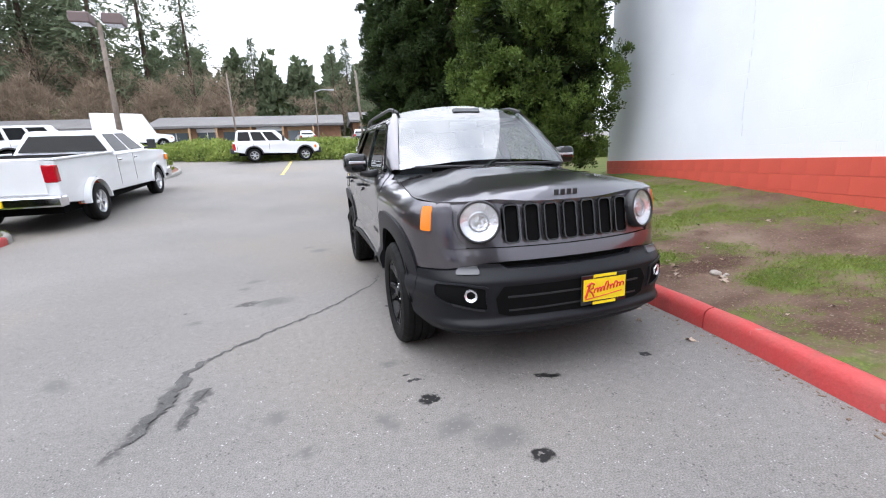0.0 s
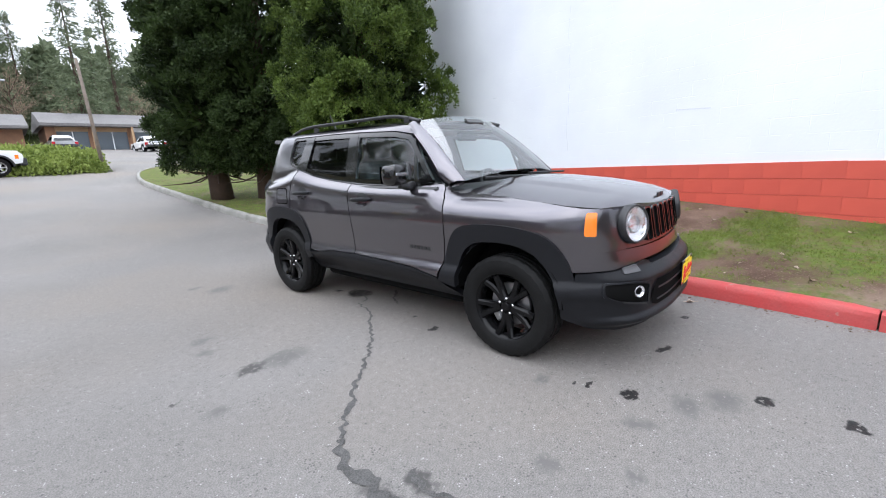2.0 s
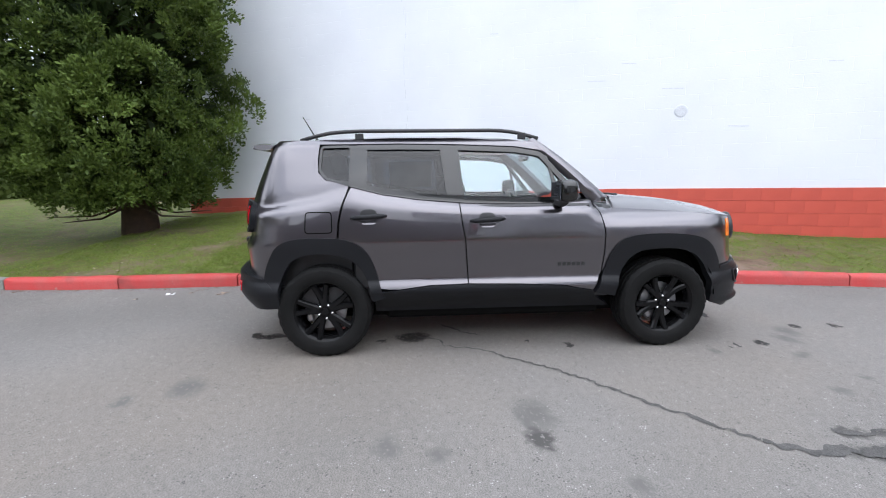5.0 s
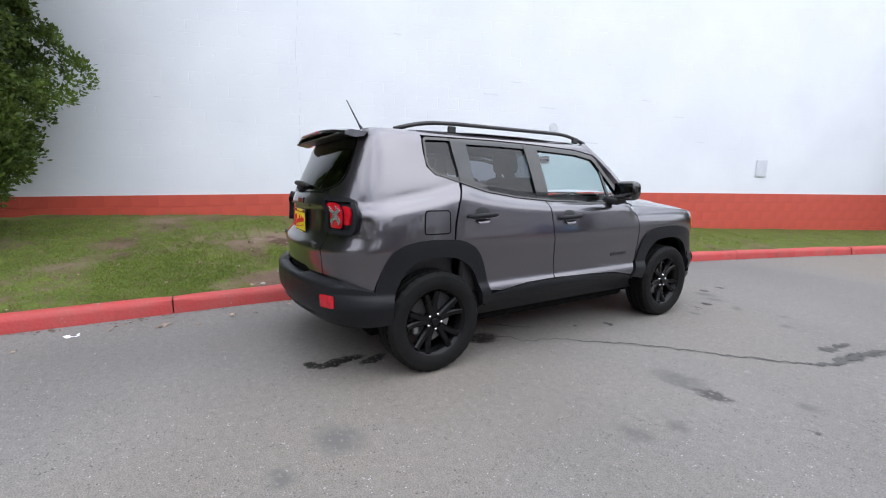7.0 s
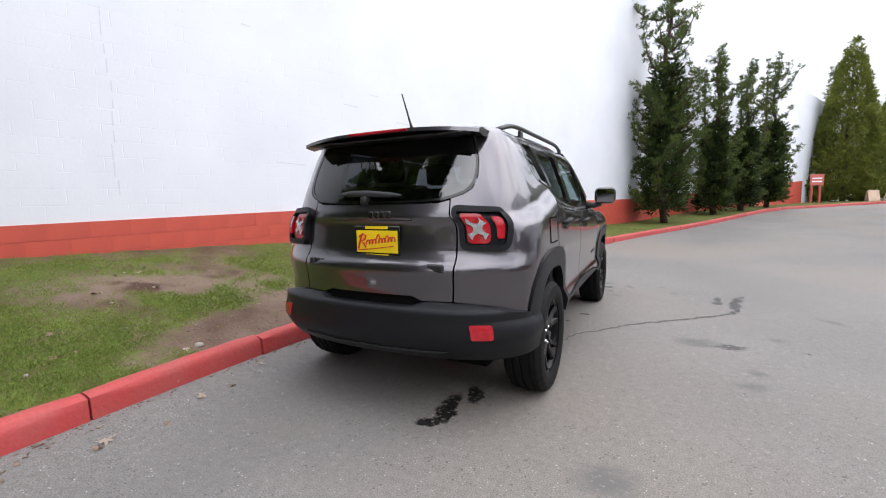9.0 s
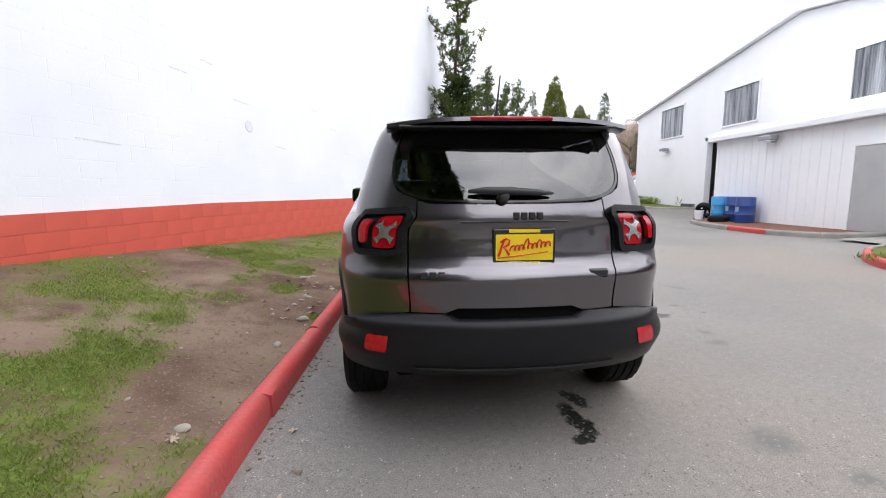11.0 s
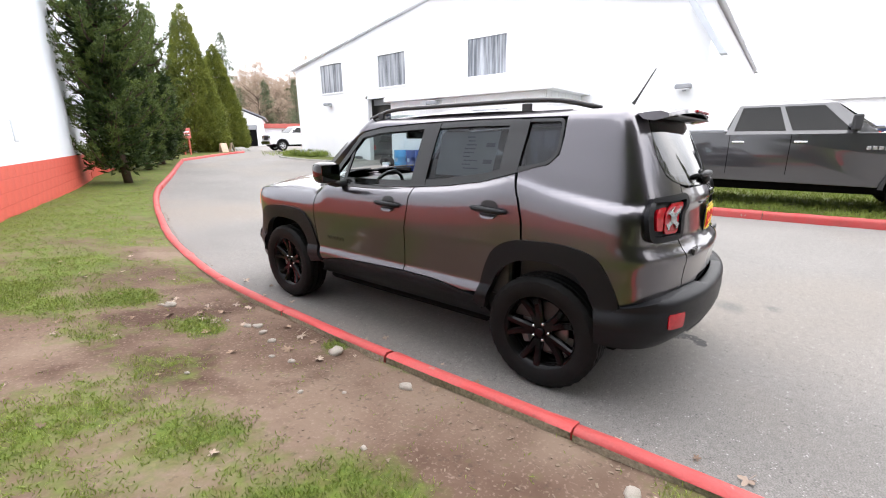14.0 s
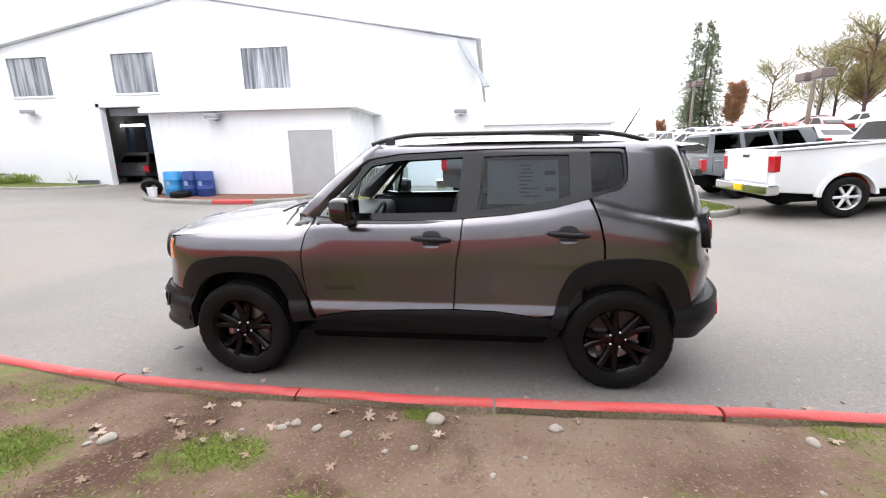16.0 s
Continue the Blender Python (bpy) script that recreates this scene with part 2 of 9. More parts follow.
# ---- ground ----
def spaced(marks):
    out = []
    for a, b, s in marks:
        n = max(1, round((b - a) / s))
        out += [a + (b - a) * i / n for i in range(n)]
    return out + [marks[-1][1]]


def asphalt_material():
    m = bpy.data.materials.new("worn_asphalt")
    m.use_nodes = True
    n, l = m.node_tree.nodes, m.node_tree.links
    b = n["Principled BSDF"]
    b.inputs["Specular IOR Level"].default_value = 0.35
    geo = n.new("ShaderNodeNewGeometry")

    def noise_node(scale, detail=4):
        q = n.new("ShaderNodeTexNoise")
        q.inputs["Scale"].default_value, q.inputs["Detail"].default_value = scale, detail
        l.new(geo.outputs["Position"], q.inputs["Vector"])
        return q.outputs[0]

    def span(v, a, c, lo=0.0, hi=1.0):
        q = n.new("ShaderNodeMapRange")
        q.inputs[1].default_value, q.inputs[2].default_value, q.inputs[3].default_value, q.inputs[4].default_value = a, c, lo, hi
        l.new(v, q.inputs[0])
        return q.outputs[0]

    def maths(op, a, c):
        q = n.new("ShaderNodeMath")
        q.operation = op
        for i, v in enumerate((a, c)):
            if isinstance(v, (int, float)):
                q.inputs[i].default_value = v
            else:
                l.new(v, q.inputs[i])
        return q.outputs[0]

    def mix(f, a, c):
        q = n.new("ShaderNodeMix")
        q.data_type = "RGBA"
        l.new(f, q.inputs[0])
        for i, v in ((6, a), (7, c)):
            if isinstance(v, tuple):
                q.inputs[i].default_value = rgb(v)
            else:
                l.new(v, q.inputs[i])
        return q.outputs[2]

    broad = span(noise_node(0.35, 4), 0.35, 0.65)
    col = mix(broad, (0.150, 0.142, 0.133), (0.203, 0.192, 0.181))
    col = mix(span(noise_node(0.22, 5), 0.46, 0.66), col, (0.197, 0.175, 0.152))
    grain = maths("MULTIPLY", span(noise_node(150, 3), 0.3, 0.7, 0.66, 1.34), span(noise_node(26, 4), 0.3, 0.7, 0.90, 1.10))
    vs = n.new("ShaderNodeVectorMath")
    vs.operation = "SCALE"
    l.new(col, vs.inputs[0])
    l.new(grain, vs.inputs[3])
    vo = n.new("ShaderNodeTexVoronoi")
    vo.inputs["Scale"].default_value = 62
    l.new(geo.outputs["Position"], vo.inputs["Vector"])
    speck = maths("MULTIPLY", span(vo.outputs["Distance"], 0.27, 0.15), span(noise_node(17, 3), 0.52, 0.66))
    col = mix(speck, vs.outputs[0], (0.42, 0.41, 0.395))
    v2 = n.new("ShaderNodeTexVoronoi")
    v2.inputs["Scale"].default_value = 48
    l.new(geo.outputs["Position"], v2.inputs["Vector"])
    pit = maths("MULTIPLY", span(v2.outputs["Distance"], 0.30, 0.16), span(noise_node(9, 3), 0.48, 0.62))
    col = mix(pit, col, (0.085, 0.082, 0.078))
    # oil drips and damp patches, each with its own ragged shape
    warp = n.new("ShaderNodeTexNoise")
    warp.inputs["Scale"].default_value, warp.inputs["Detail"].default_value = 16, 7
    l.new(geo.outputs["Position"], warp.inputs["Vector"])
    wv = n.new("ShaderNodeVectorMath")
    wv.operation = "MULTIPLY_ADD"
    l.new(warp.outputs["Color"], wv.inputs[0])
    wv.inputs[1].default_value = (0.13, 0.13, 0)
    l.new(geo.outputs["Position"], wv.inputs[2])
    splat = span(noise_node(38, 6), 0.33, 0.43)
    rough = span(broad, 0, 1, 0.78, 0.9)
    for dark, edge, patches in STAINS:
        total = None
        for sx, sy, rx, ry, ang in patches:
            mp = n.new("ShaderNodeMapping")
            mp.vector_type = "TEXTURE"
            mp.inputs["Location"].default_value = (sx + 0.065, sy + 0.065, 0)
            mp.inputs["Rotation"].default_value = (0, 0, radians(ang))
            mp.inputs["Scale"].default_value = (rx, ry, 100)
            l.new(wv.outputs[0], mp.inputs[0])
            ln = n.new("ShaderNodeVectorMath")
            ln.operation = "LENGTH"
            l.new(mp.outputs[0], ln.inputs[0])
            one = span(ln.outputs["Value"], *edge)
            total = one if total is None else maths("MAXIMUM", total, one)
        total = maths("MULTIPLY", total, splat)
        col = mix(total, col, (dark, dark * 0.96, dark * 0.91))
        if dark < 0.02:
            # fresh oil is wet
            rough = maths("SUBTRACT", rough, maths("MULTIPLY", total, 0.25))
    l.new(col, b.inputs["Base Color"])
    l.new(rough, b.inputs["Roughness"])
    bp = n.new("ShaderNodeBump")
    bp.inputs["Strength"].default_value, bp.inputs["Distance"].default_value = 0.35, 0.005
    l.new(maths("ADD", noise_node(160, 4), maths("MULTIPLY", vo.outputs["Distance"], -0.5)), bp.inputs["Height"])
    l.new(bp.outputs[0], b.inputs["Normal"])
    return m


STAINS = [
    (0.125, (1.45, 0.4), [(-0.09, 5.07, 0.15, 0.10, 10), (0.38, 7.21, 0.13, 0.10, 20), (0.22, 7.52, 0.07, 0.05, 0), (1.01, 2.62, 0.12, 0.09, 0), (0.85, 2.76, 0.10, 0.07, 0), (0.17, 2.82, 0.05, 0.04, 0), (-0.68, 4.77, 0.06, 0.05, 0), (0.66, 3.50, 0.05, 0.04, 0), (0.54, 2.92, 0.05, 0.08, 30), (-0.33, 5.88, 0.09, 0.06, 0), (-0.41, 5.63, 0.06, 0.05, 0), (-0.18, 5.13, 0.20, 0.05, 5), (-1.24, 3.97, 0.05, 0.12, 40), (0.02, 3.15, 0.06, 0.05, 0)]),
    (0.07, (1.3, 0.65), [(-0.32, 5.11, 0.09, 0.07, 15), (-0.39, 3.52, 0.05, 0.085, -14), (-0.41, 3.32, 0.035, 0.09, -8), (-0.81, 5.05, 0.03, 0.025, 0), (-0.55, 3.56, 0.055, 0.15, 0), (-0.60, 3.30, 0.05, 0.14, -14), (-0.66, 3.12, 0.03, 0.06, -20)]),
    (0.009, (1.15, 0.80), [(1.12, 2.45, 0.055, 0.04, 0), (0.79, 3.03, 0.055, 0.045, 20), (0.77, 3.25, 0.035, 0.02, 0), (0.72, 3.31, 0.02, 0.012, 0), (1.49, 3.01, 0.075, 0.035, -30), (1.10, 2.10, 0.05, 0.035, 10), (2.18, 3.02, 0.03, 0.02, 0), (0.88, 4.54, 0.05, 0.03, 0), (0.98, 4.85, 0.025, 0.02, 0),
             (1.27, 6.92, 0.060, 0.18, 8), (1.20, 6.69, 0.04, 0.12, 24), (1.30, 7.11, 0.07, 0.05, 30), (1.22, 7.03, 0.02, 0.02, 0), (1.15, 5.77, 0.11, 0.13, 5), (1.08, 6.02, 0.03, 0.04, 0)]),
]
ASPHALT = asphalt_material()
gxs = spaced([(-260, -60, 20), (-60, -16, 4), (-16, 1, 1.0), (1, 4, 0.2), (4, 16, 1.0), (16, 60, 4), (60, 260, 20)])
gys = spaced([(-260, -60, 20), (-60, -16, 4), (-16, 4, 1.0), (4, 9, 0.5), (9, 36, 1.0), (36, 120, 4), (120, 320, 20)])
verts = [(x, y, gz(x, y)) for y in gys for x in gxs]
W = len(gxs)
faces = [(j * W + i, j * W + i + 1, (j + 1) * W + i + 1, (j + 1) * W + i) for j in range(len(gys) - 1) for i in range(W - 1)]
ground = raw(verts, faces, "ground", ASPHALT, smooth=True)
tagged(ground, "worn grey asphalt with dark oil drips and pale aggregate", "road", kind="structure")


# ---- kerbs and verges ----
def kerb_pieces(name, pts, side, step, colour, label, width=0.12, height=0.15, seed=1, gap=0.006):
    """A kerb of cast lengths along pts (its road face); side +1: the verge lies to the right of travel."""
    rnd = random.Random(seed)
    root = thing(name, label=label, category="kerb", kind="structure")
    line = curve(pts, 0.12)
    run, start, cuts = 0.0, 0, []
    want = step * rnd.uniform(0.85, 1.15)
    for i in range(1, len(line)):
        run += (line[i] - line[i - 1]).length
        if run > want or i == len(line) - 1:
            cuts.append((start, i))
            start, run, want = i, 0.0, step * rnd.uniform(0.85, 1.15)
    for a, c in cuts:
        bm, rings = bmesh.new(), []
        jog = rnd.uniform(-0.006, 0.006)
        for i in range(a, c + 1):
            d = (line[min(i + 1, len(line) - 1)] - line[max(i - 1, 0)]).normalized()
            n = Vector((d.y, -d.x, 0)) * side
            p = line[i].copy()
            p += d * (gap if i == a else (-gap if i == c else 0))
            g = gz(p.x, p.y)
            worn = 0.008 * noise.noise(Vector((p.x * 3, p.y * 3, 2.0))) + 0.006 * noise.noise(Vector((p.x * 14, p.y * 14, 5.0)))
            if i in (a, c):
                worn -= 0.012 * rnd.random()
            sec = [(0.0, -0.08), (0.004, height * 0.55), (0.016 + worn, height - 0.028), (0.045, height - 0.004 + worn), (width - 0.03, height + worn), (width - 0.006, height - 0.02), (width, -0.08)]
            rings.append([bm.verts.new((p.x + n.x * (o + jog), p.y + n.y * (o + jog), g + h)) for o, h in sec])
        for q, w in zip(rings, rings[1:]):
            for k in range(6):
                bm.faces.new((q[k], q[k + 1], w[k + 1], w[k])).material_index = 1 if k > 4 else 0
        bm.faces.new(rings[0])
        bm.faces.new(rings[-1][::-1])
        bmesh.ops.recalc_face_normals(bm, faces=bm.faces)
        mid = line[(a + c) // 2]
        part("kerb_stone", bm, [colour(mid), KERB_BACK], root, smooth=True, sharp=50)
    return root


MAIN_KERB = [(-13.5, -27.5), (-9.8, -24.5), (-6.3, -20.6), (-4.9, -17.6), (-2.3, -11.8), (-0.55, -8.0), (0.47, -5.4), (1.3, -2.9), (2.26, 0.35), (2.69, 2.4), (2.83, 3.6), (2.88, 5.0), (2.92, 7.0), (2.93, 9.2), (2.98, 10.7), (3.05, 12.3), (3.1, 14.0), (3.2, 16.3), (3.4, 20.0), (3.9, 22.6), (4.8, 25.0), (6.6, 27.2), (10.0, 28.8), (16.0, 29.8)]
kerb_pieces("kerb_main", MAIN_KERB, 1, 1.2, lambda p: RED_PAINT if p.y < 10.8 else CONCRETE, "red-painted concrete kerb, chipped, grey past the trees", seed=4)

WALL_P = Vector((4.87, 1.26, 0))
WALL_U = Vector((math.sin(radians(19.5)), math.cos(radians(19.5)), 0))
WALL_N = Vector((-math.cos(radians(19.5)), math.sin(radians(19.5)), 0))
WALL2_U = Vector((math.sin(radians(27.6)), math.cos(radians(27.6)), 0))
WALL2_N = Vector((-math.cos(radians(27.6)), math.sin(radians(27.6)), 0))
BEND = WALL_P - 13 * WALL_U
WALL_END = WALL_P + 10.6 * WALL_U
WALL2_END = BEND - 19.0 * WALL2_U


def wall_base(p):
    a = (p - WALL_P).dot(WALL_U)
    if a > -13:
        return 0.33 + 0.045 * max(0.0, min(6.0, a + 2)) - 0.02 * max(0.0, -a - 3) + (gz(p.x, p.y))
    return 0.13 + gz(p.x, p.y) + 0.05


def wall_meet(p, d):
    """Distance from p along d to the white wall, or None."""
    best = None
    for o, n, u, lo, hi in ((WALL_P, WALL_N, WALL_U, -13, 10.6), (BEND, WALL2_N, WALL2_U, -40, 0)):
        den = d.dot(n)
        if abs(den) > 1e-4:
            s = (o - p).dot(n) / den
            a = (p + s * d - o).dot(u)
            if s > 0 and lo <= a <= hi and (best is None or s < best):
                best = s
    return best


PATCHES = [(4.7, 5.1, 0.42, 0.5), (4.02, 6.4, 0.36, 0.55), (4.3, 6.65, 0.25, 0.3), (4.15, 5.63, 0.2, 0.45), (4.7, 2.3, 0.6, 0.4), (4.15, 3.95, 0.3, 0.45), (3.74, 1.96, 0.6, 0.5), (3.53, 4.46, 0.15, 0.6), (3.8, 6.9, 0.2, 0.25), (3.2, 5.28, 0.12, 0.7), (3.78, 4.88, 0.15, 0.3), (3.1, 7.3, 0.15, 0.4), (3.15, 7.9, 0.2, 0.35), (3.95, 3.3, 0.3, 0.35),
           (4.6, 4.0, 0.42, -0.6), (5.2, 3.35, 0.45, -0.5), (4.69, 4.46, 0.25, -0.35), (4.31, 4.71, 0.3, -0.4), (4.38, 6.45, 0.12, -0.35), (4.41, 5.42, 0.15, -0.3), (4.23, 5.89, 0.16, -0.35), (3.71, 5.85, 0.5, -0.5), (4.06, 2.97, 0.2, -0.3), (3.6, 4.0, 0.3, -0.35),
           (3.53, 4.25, 0.22, 1.7), (3.62, 3.3, 0.20, 1.0), (4.29, 3.11, 0.22, 0.4), (4.14, 4.18, 0.2, 0.5), (4.49, 5.21, 0.32, 0.4), (4.04, 5.83, 0.25, 0.45), (3.85, 6.42, 0.25, 0.45), (4.27, 6.14, 0.2, 0.4), (3.99, 6.72, 0.3, 0.4), (3.68, 7.9, 0.5, 0.4), (3.06, 5.18, 0.09, 2.0),
           (4.6, 7.11, 0.30, -0.55), (4.66, 6.26, 0.22, -0.5), (5.0, 6.5, 0.28, -0.5), (4.42, 4.36, 0.3, -0.5), (4.6, 3.6, 0.3, -0.45), (3.56, 0.42, 0.35, -0.4), (5.3, 8.6, 0.35, -0.5), (4.3, 8.9, 0.22, -0.4), (3.2, 2.2, 0.4, -0.7), (2.95, 1.5, 0.4, -0.8), (2.78, 0.6, 0.32, -0.6), (2.62, -0.4, 0.25, -0.5)]


def grass_amount(x, y):
    """How grassy the verge is at a place: 0 bare earth, 1 full turf."""
    v = 0.62 + 0.55 * noise.fractal(Vector((x * 0.8, y * 0.8, 3.1)), 1.0, 2.0, 5)
    strip = math.exp(-((x - 3.27) / 0.52) ** 2) * min(1.0, max(0.0, (y - 2.2) / 1.5)) * min(1.0, max(0.0, (7.9 - y) / 1.0))
    middle = math.exp(-(((x - 4.1) / 1.1) ** 2 + ((y - 4.4) / 1.9) ** 2))
    v += 0.03 - 0.95 * strip - 0.30 * middle + 0.42 * noise.noise(Vector((x * 2.3, y * 2.3, 1.4))) + 0.22 * noise.noise(Vector((x * 6.1, y * 6.1, 4.4)))
    v += 1.1 * max(0.0, noise.noise(Vector((x * 1.5, y * 2.1, 7.7))) + 0.1) * math.exp(-((x - 3.0) / 0.09) ** 2)
    for sx, sy, sr, sv in PATCHES:
        v += sv * math.exp(-(((x - sx) ** 2 + (y - sy) ** 2) / sr ** 2))
    if y < 1.5:
        v += 0.35 * min(1.0, (1.5 - y) / 2)
    v += 0.22 * smooth01(6.9, 8.2, y)
    return max(0.0, min(1.0, v))


def verge_material():
    m = bpy.data.materials.new("verge_earth_and_turf")
    m.use_nodes = True
    n, l = m.node_tree.nodes, m.node_tree.links
    b = n["Principled BSDF"]
    b.inputs["Roughness"].default_value = 0.95
    b.inputs["Specular IOR Level"].default_value = 0.2
    geo = n.new("ShaderNodeNewGeometry")
    at = n.new("ShaderNodeAttribute")
    at.attribute_name = "turf"

    def noise_node(scale, detail=5):
        q = n.new("ShaderNodeTexNoise")
        q.inputs["Scale"].default_value, q.inputs["Detail"].default_value = scale, detail
        l.new(geo.outputs["Position"], q.inputs["Vector"])
        return q.outputs[0]

    def ramp(v, a, c, ca, cc):
        r = n.new("ShaderNodeMapRange")
        r.inputs[1].default_value, r.inputs[2].default_value = a, c
        l.new(v, r.inputs[0])
        q = n.new("ShaderNodeMix")
        q.data_type = "RGBA"
        l.new(r.outputs[0], q.inputs[0])
        for i, v2 in ((6, ca), (7, cc)):
            if isinstance(v2, tuple):
                q.inputs[i].default_value = rgb(v2)
            else:
                l.new(v2, q.inputs[i])
        return q.outputs[2]

    earth = ramp(noise_node(2.2), 0.35, 0.65, (0.078, 0.046, 0.032), (0.158, 0.106, 0.078))
    earth = ramp(noise_node(0.8, 5), 0.46, 0.60, earth, (0.180, 0.130, 0.096))
    earth = ramp(noise_node(1.4, 6), 0.56, 0.66, earth, (0.062, 0.033, 0.023))
    earth = ramp(noise_node(60, 5), 0.55, 0.82, earth, (0.25, 0.185, 0.145))
    earth = ramp(noise_node(24, 5), 0.60, 0.80, earth, (0.055, 0.040, 0.030))
    turf = ramp(noise_node(3.5), 0.35, 0.65, (0.052, 0.082, 0.014), (0.100, 0.138, 0.024))
    turf = ramp(noise_node(45, 6), 0.45, 0.70, turf, (0.128, 0.158, 0.034))
    turf = ramp(noise_node(11, 5), 0.46, 0.66, turf, (0.105, 0.090, 0.036))
    ad = n.new("ShaderNodeMath")
    ad.operation = "MULTIPLY_ADD"
    l.new(noise_node(14), ad.inputs[0])
    ad.inputs[1].default_value = 1.5
    l.new(at.outputs["Fac"], ad.inputs[2])
    l.new(ramp(ad.outputs[0], 0.92, 1.62, earth, turf), b.inputs["Base Color"])
    bp = n.new("ShaderNodeBump")
    bp.inputs["Strength"].default_value, bp.inputs["Distance"].default_value = 0.35, 0.010
    l.new(noise_node(30, 9), bp.inputs["Height"])
    l.new(bp.outputs[0], b.inputs["Normal"])
    return m


TURF = verge_material()
kl = curve(MAIN_KERB, 0.22)
COLS = [0, .02, .06, .11, .17, .23, .3, .37, .44, .51, .58, .65, .72, .79, .86, .93, 1]
VERGE_ROWS = []
for i, p in enumerate(kl):
    d = (kl[min(i + 1, len(kl) - 1)] - kl[max(i - 1, 0)]).normalized()
    n = Vector((d.y, -d.x, 0))
    if p.y < 11.2:
        n = (n * 0.35 - WALL_N * 0.65).normalized() if p.y > -11 else (-WALL2_N)
    else:
        n = Vector((1, 0.25, 0)).normalized()
    s = wall_meet(p, n)
    far = s is None or s > 9
    s = 34.0 if far else s + 0.06
    row = []
    for c in COLS:
        q = p + n * (0.118 + (s - 0.118) * (c ** (2.4 if far else 1.0)))
        w = wall_base(q) if not far else gz(q.x, q.y) + 0.10 + 0.035 * min(12, (q - p).length)
        k = c
        base = gz(p.x, p.y) + 0.125 - 0.035 * smooth01(2.2, 3.6, p.y) * smooth01(8.2, 6.8, p.y)
        z = base + (w - base) * k if not far else max(base, w)
        z += 0.012 * noise.noise(Vector((q.x * 2.1, q.y * 2.1, 0))) * min(1, 8 * c)
        row.append((q.x, q.y, z))
    VERGE_ROWS.append(row)
K = len(COLS)
verts = [v for r in VERGE_ROWS for v in r]
faces = [(i * K + k, (i + 1) * K + k, (i + 1) * K + k + 1, i * K + k + 1) for i in range(len(VERGE_ROWS) - 1) for k in range(K - 1)]
verge = raw(verts, faces, "verge", TURF, smooth=True)
tagged(verge, "patchy grass verge with bare brown earth between kerb and wall", "verge", kind="structure")
for o in (verge,):
    bmv = bmesh.new()
    bmv.from_mesh(o.data)
    bmesh.ops.subdivide_edges(bmv, edges=[e for e in bmv.edges if 0 < e.verts[0].co.y < 11 and e.verts[0].co.x < 9], cuts=2, use_grid_fill=True)
    bmesh.ops.recalc_face_normals(bmv, faces=bmv.faces)
    for v in bmv.verts:
        v.co.z += 0.014 * noise.noise(v.co * 4.5) + 0.006 * noise.noise(v.co * 13)
    bmv.to_mesh(o.data)
    bmv.free()
    attr = o.data.attributes.new("turf", "FLOAT", "POINT")
    attr.data.foreach_set("value", [grass_amount(v.co.x, v.co.y) for v in o.data.vertices])
    if o.data.polygons[0].normal.z < 0:
        o.data.flip_normals()
    o.data.shade_smooth()


# ---- white block wall ----
def wall_material():
    m = bpy.data.materials.new("white_painted_block")
    m.use_nodes = True
    n, l = m.node_tree.nodes, m.node_tree.links
    b = n["Principled BSDF"]
    b.inputs["Roughness"].default_value = 0.55
    tc = n.new("ShaderNodeTexCoord")
    br = n.new("ShaderNodeTexBrick")
    br.inputs["Scale"].default_value = 1.0
    br.inputs["Mortar Size"].default_value = 0.006
    br.inputs["Mortar Smooth"].default_value = 0.6
    br.inputs["Brick Width"].default_value, br.inputs["Row Height"].default_value = 0.406, 0.203
    l.new(tc.outputs["UV"], br.inputs["Vector"])
    no = n.new("ShaderNodeTexNoise")
    no.inputs["Scale"].default_value, no.inputs["Detail"].default_value = 0.7, 6
    l.new(tc.outputs["UV"], no.inputs["Vector"])
    n2 = n.new("ShaderNodeTexNoise")
    n2.inputs["Scale"].default_value, n2.inputs["Detail"].default_value = 3.5, 4
    l.new(tc.outputs["UV"], n2.inputs["Vector"])
    mx = n.new("ShaderNodeMix")
    mx.data_type = "RGBA"
    mr = n.new("ShaderNodeMapRange")
    mr.inputs[1].default_value, mr.inputs[2].default_value = 0.35, 0.7
    l.new(no.outputs[0], mr.inputs[0])
    l.new(mr.outputs[0], mx.inputs[0])
    mx.inputs[6].default_value, mx.inputs[7].default_value = rgb((0.80, 0.83, 0.88)), rgb((0.74, 0.77, 0.83))
    l.new(mx.outputs[2], b.inputs["Base Color"])
    inv = n.new("ShaderNodeMath")
    inv.operation = "MULTIPLY"
    cut = n.new("ShaderNodeMapRange")
    cut.inputs[1].default_value, cut.inputs[2].default_value = 0.45, 0.62
    l.new(n2.outputs[0], cut.inputs[0])
    l.new(br.outputs["Fac"], inv.inputs[0])
    l.new(cut.outputs[0], inv.inputs[1])
    ad = n.new("ShaderNodeMath")
    ad.operation = "MULTIPLY_ADD"
    l.new(inv.outputs[0], ad.inputs[0])
    ad.inputs[1].default_value = -1.0
    sm = n.new("ShaderNodeMath")
    sm.operation = "MULTIPLY"
    n3 = n.new("ShaderNodeTexNoise")
    n3.inputs["Scale"].default_value, n3.inputs["Detail"].default_value = 30, 4
    l.new(tc.outputs["UV"], n3.inputs["Vector"])
    l.new(n3.outputs[0], sm.inputs[0])
    sm.inputs[1].default_value = 0.5
    l.new(sm.outputs[0], ad.inputs[2])
    bp = n.new("ShaderNodeBump")
    bp.inputs["Strength"].default_value, bp.inputs["Distance"].default_value = 0.35, 0.006
    l.new(ad.outputs[0], bp.inputs["Height"])
    l.new(bp.outputs[0], b.inputs["Normal"])
    return m


WALL_WHITE = wall_material()
BAND_TOP = 1.10


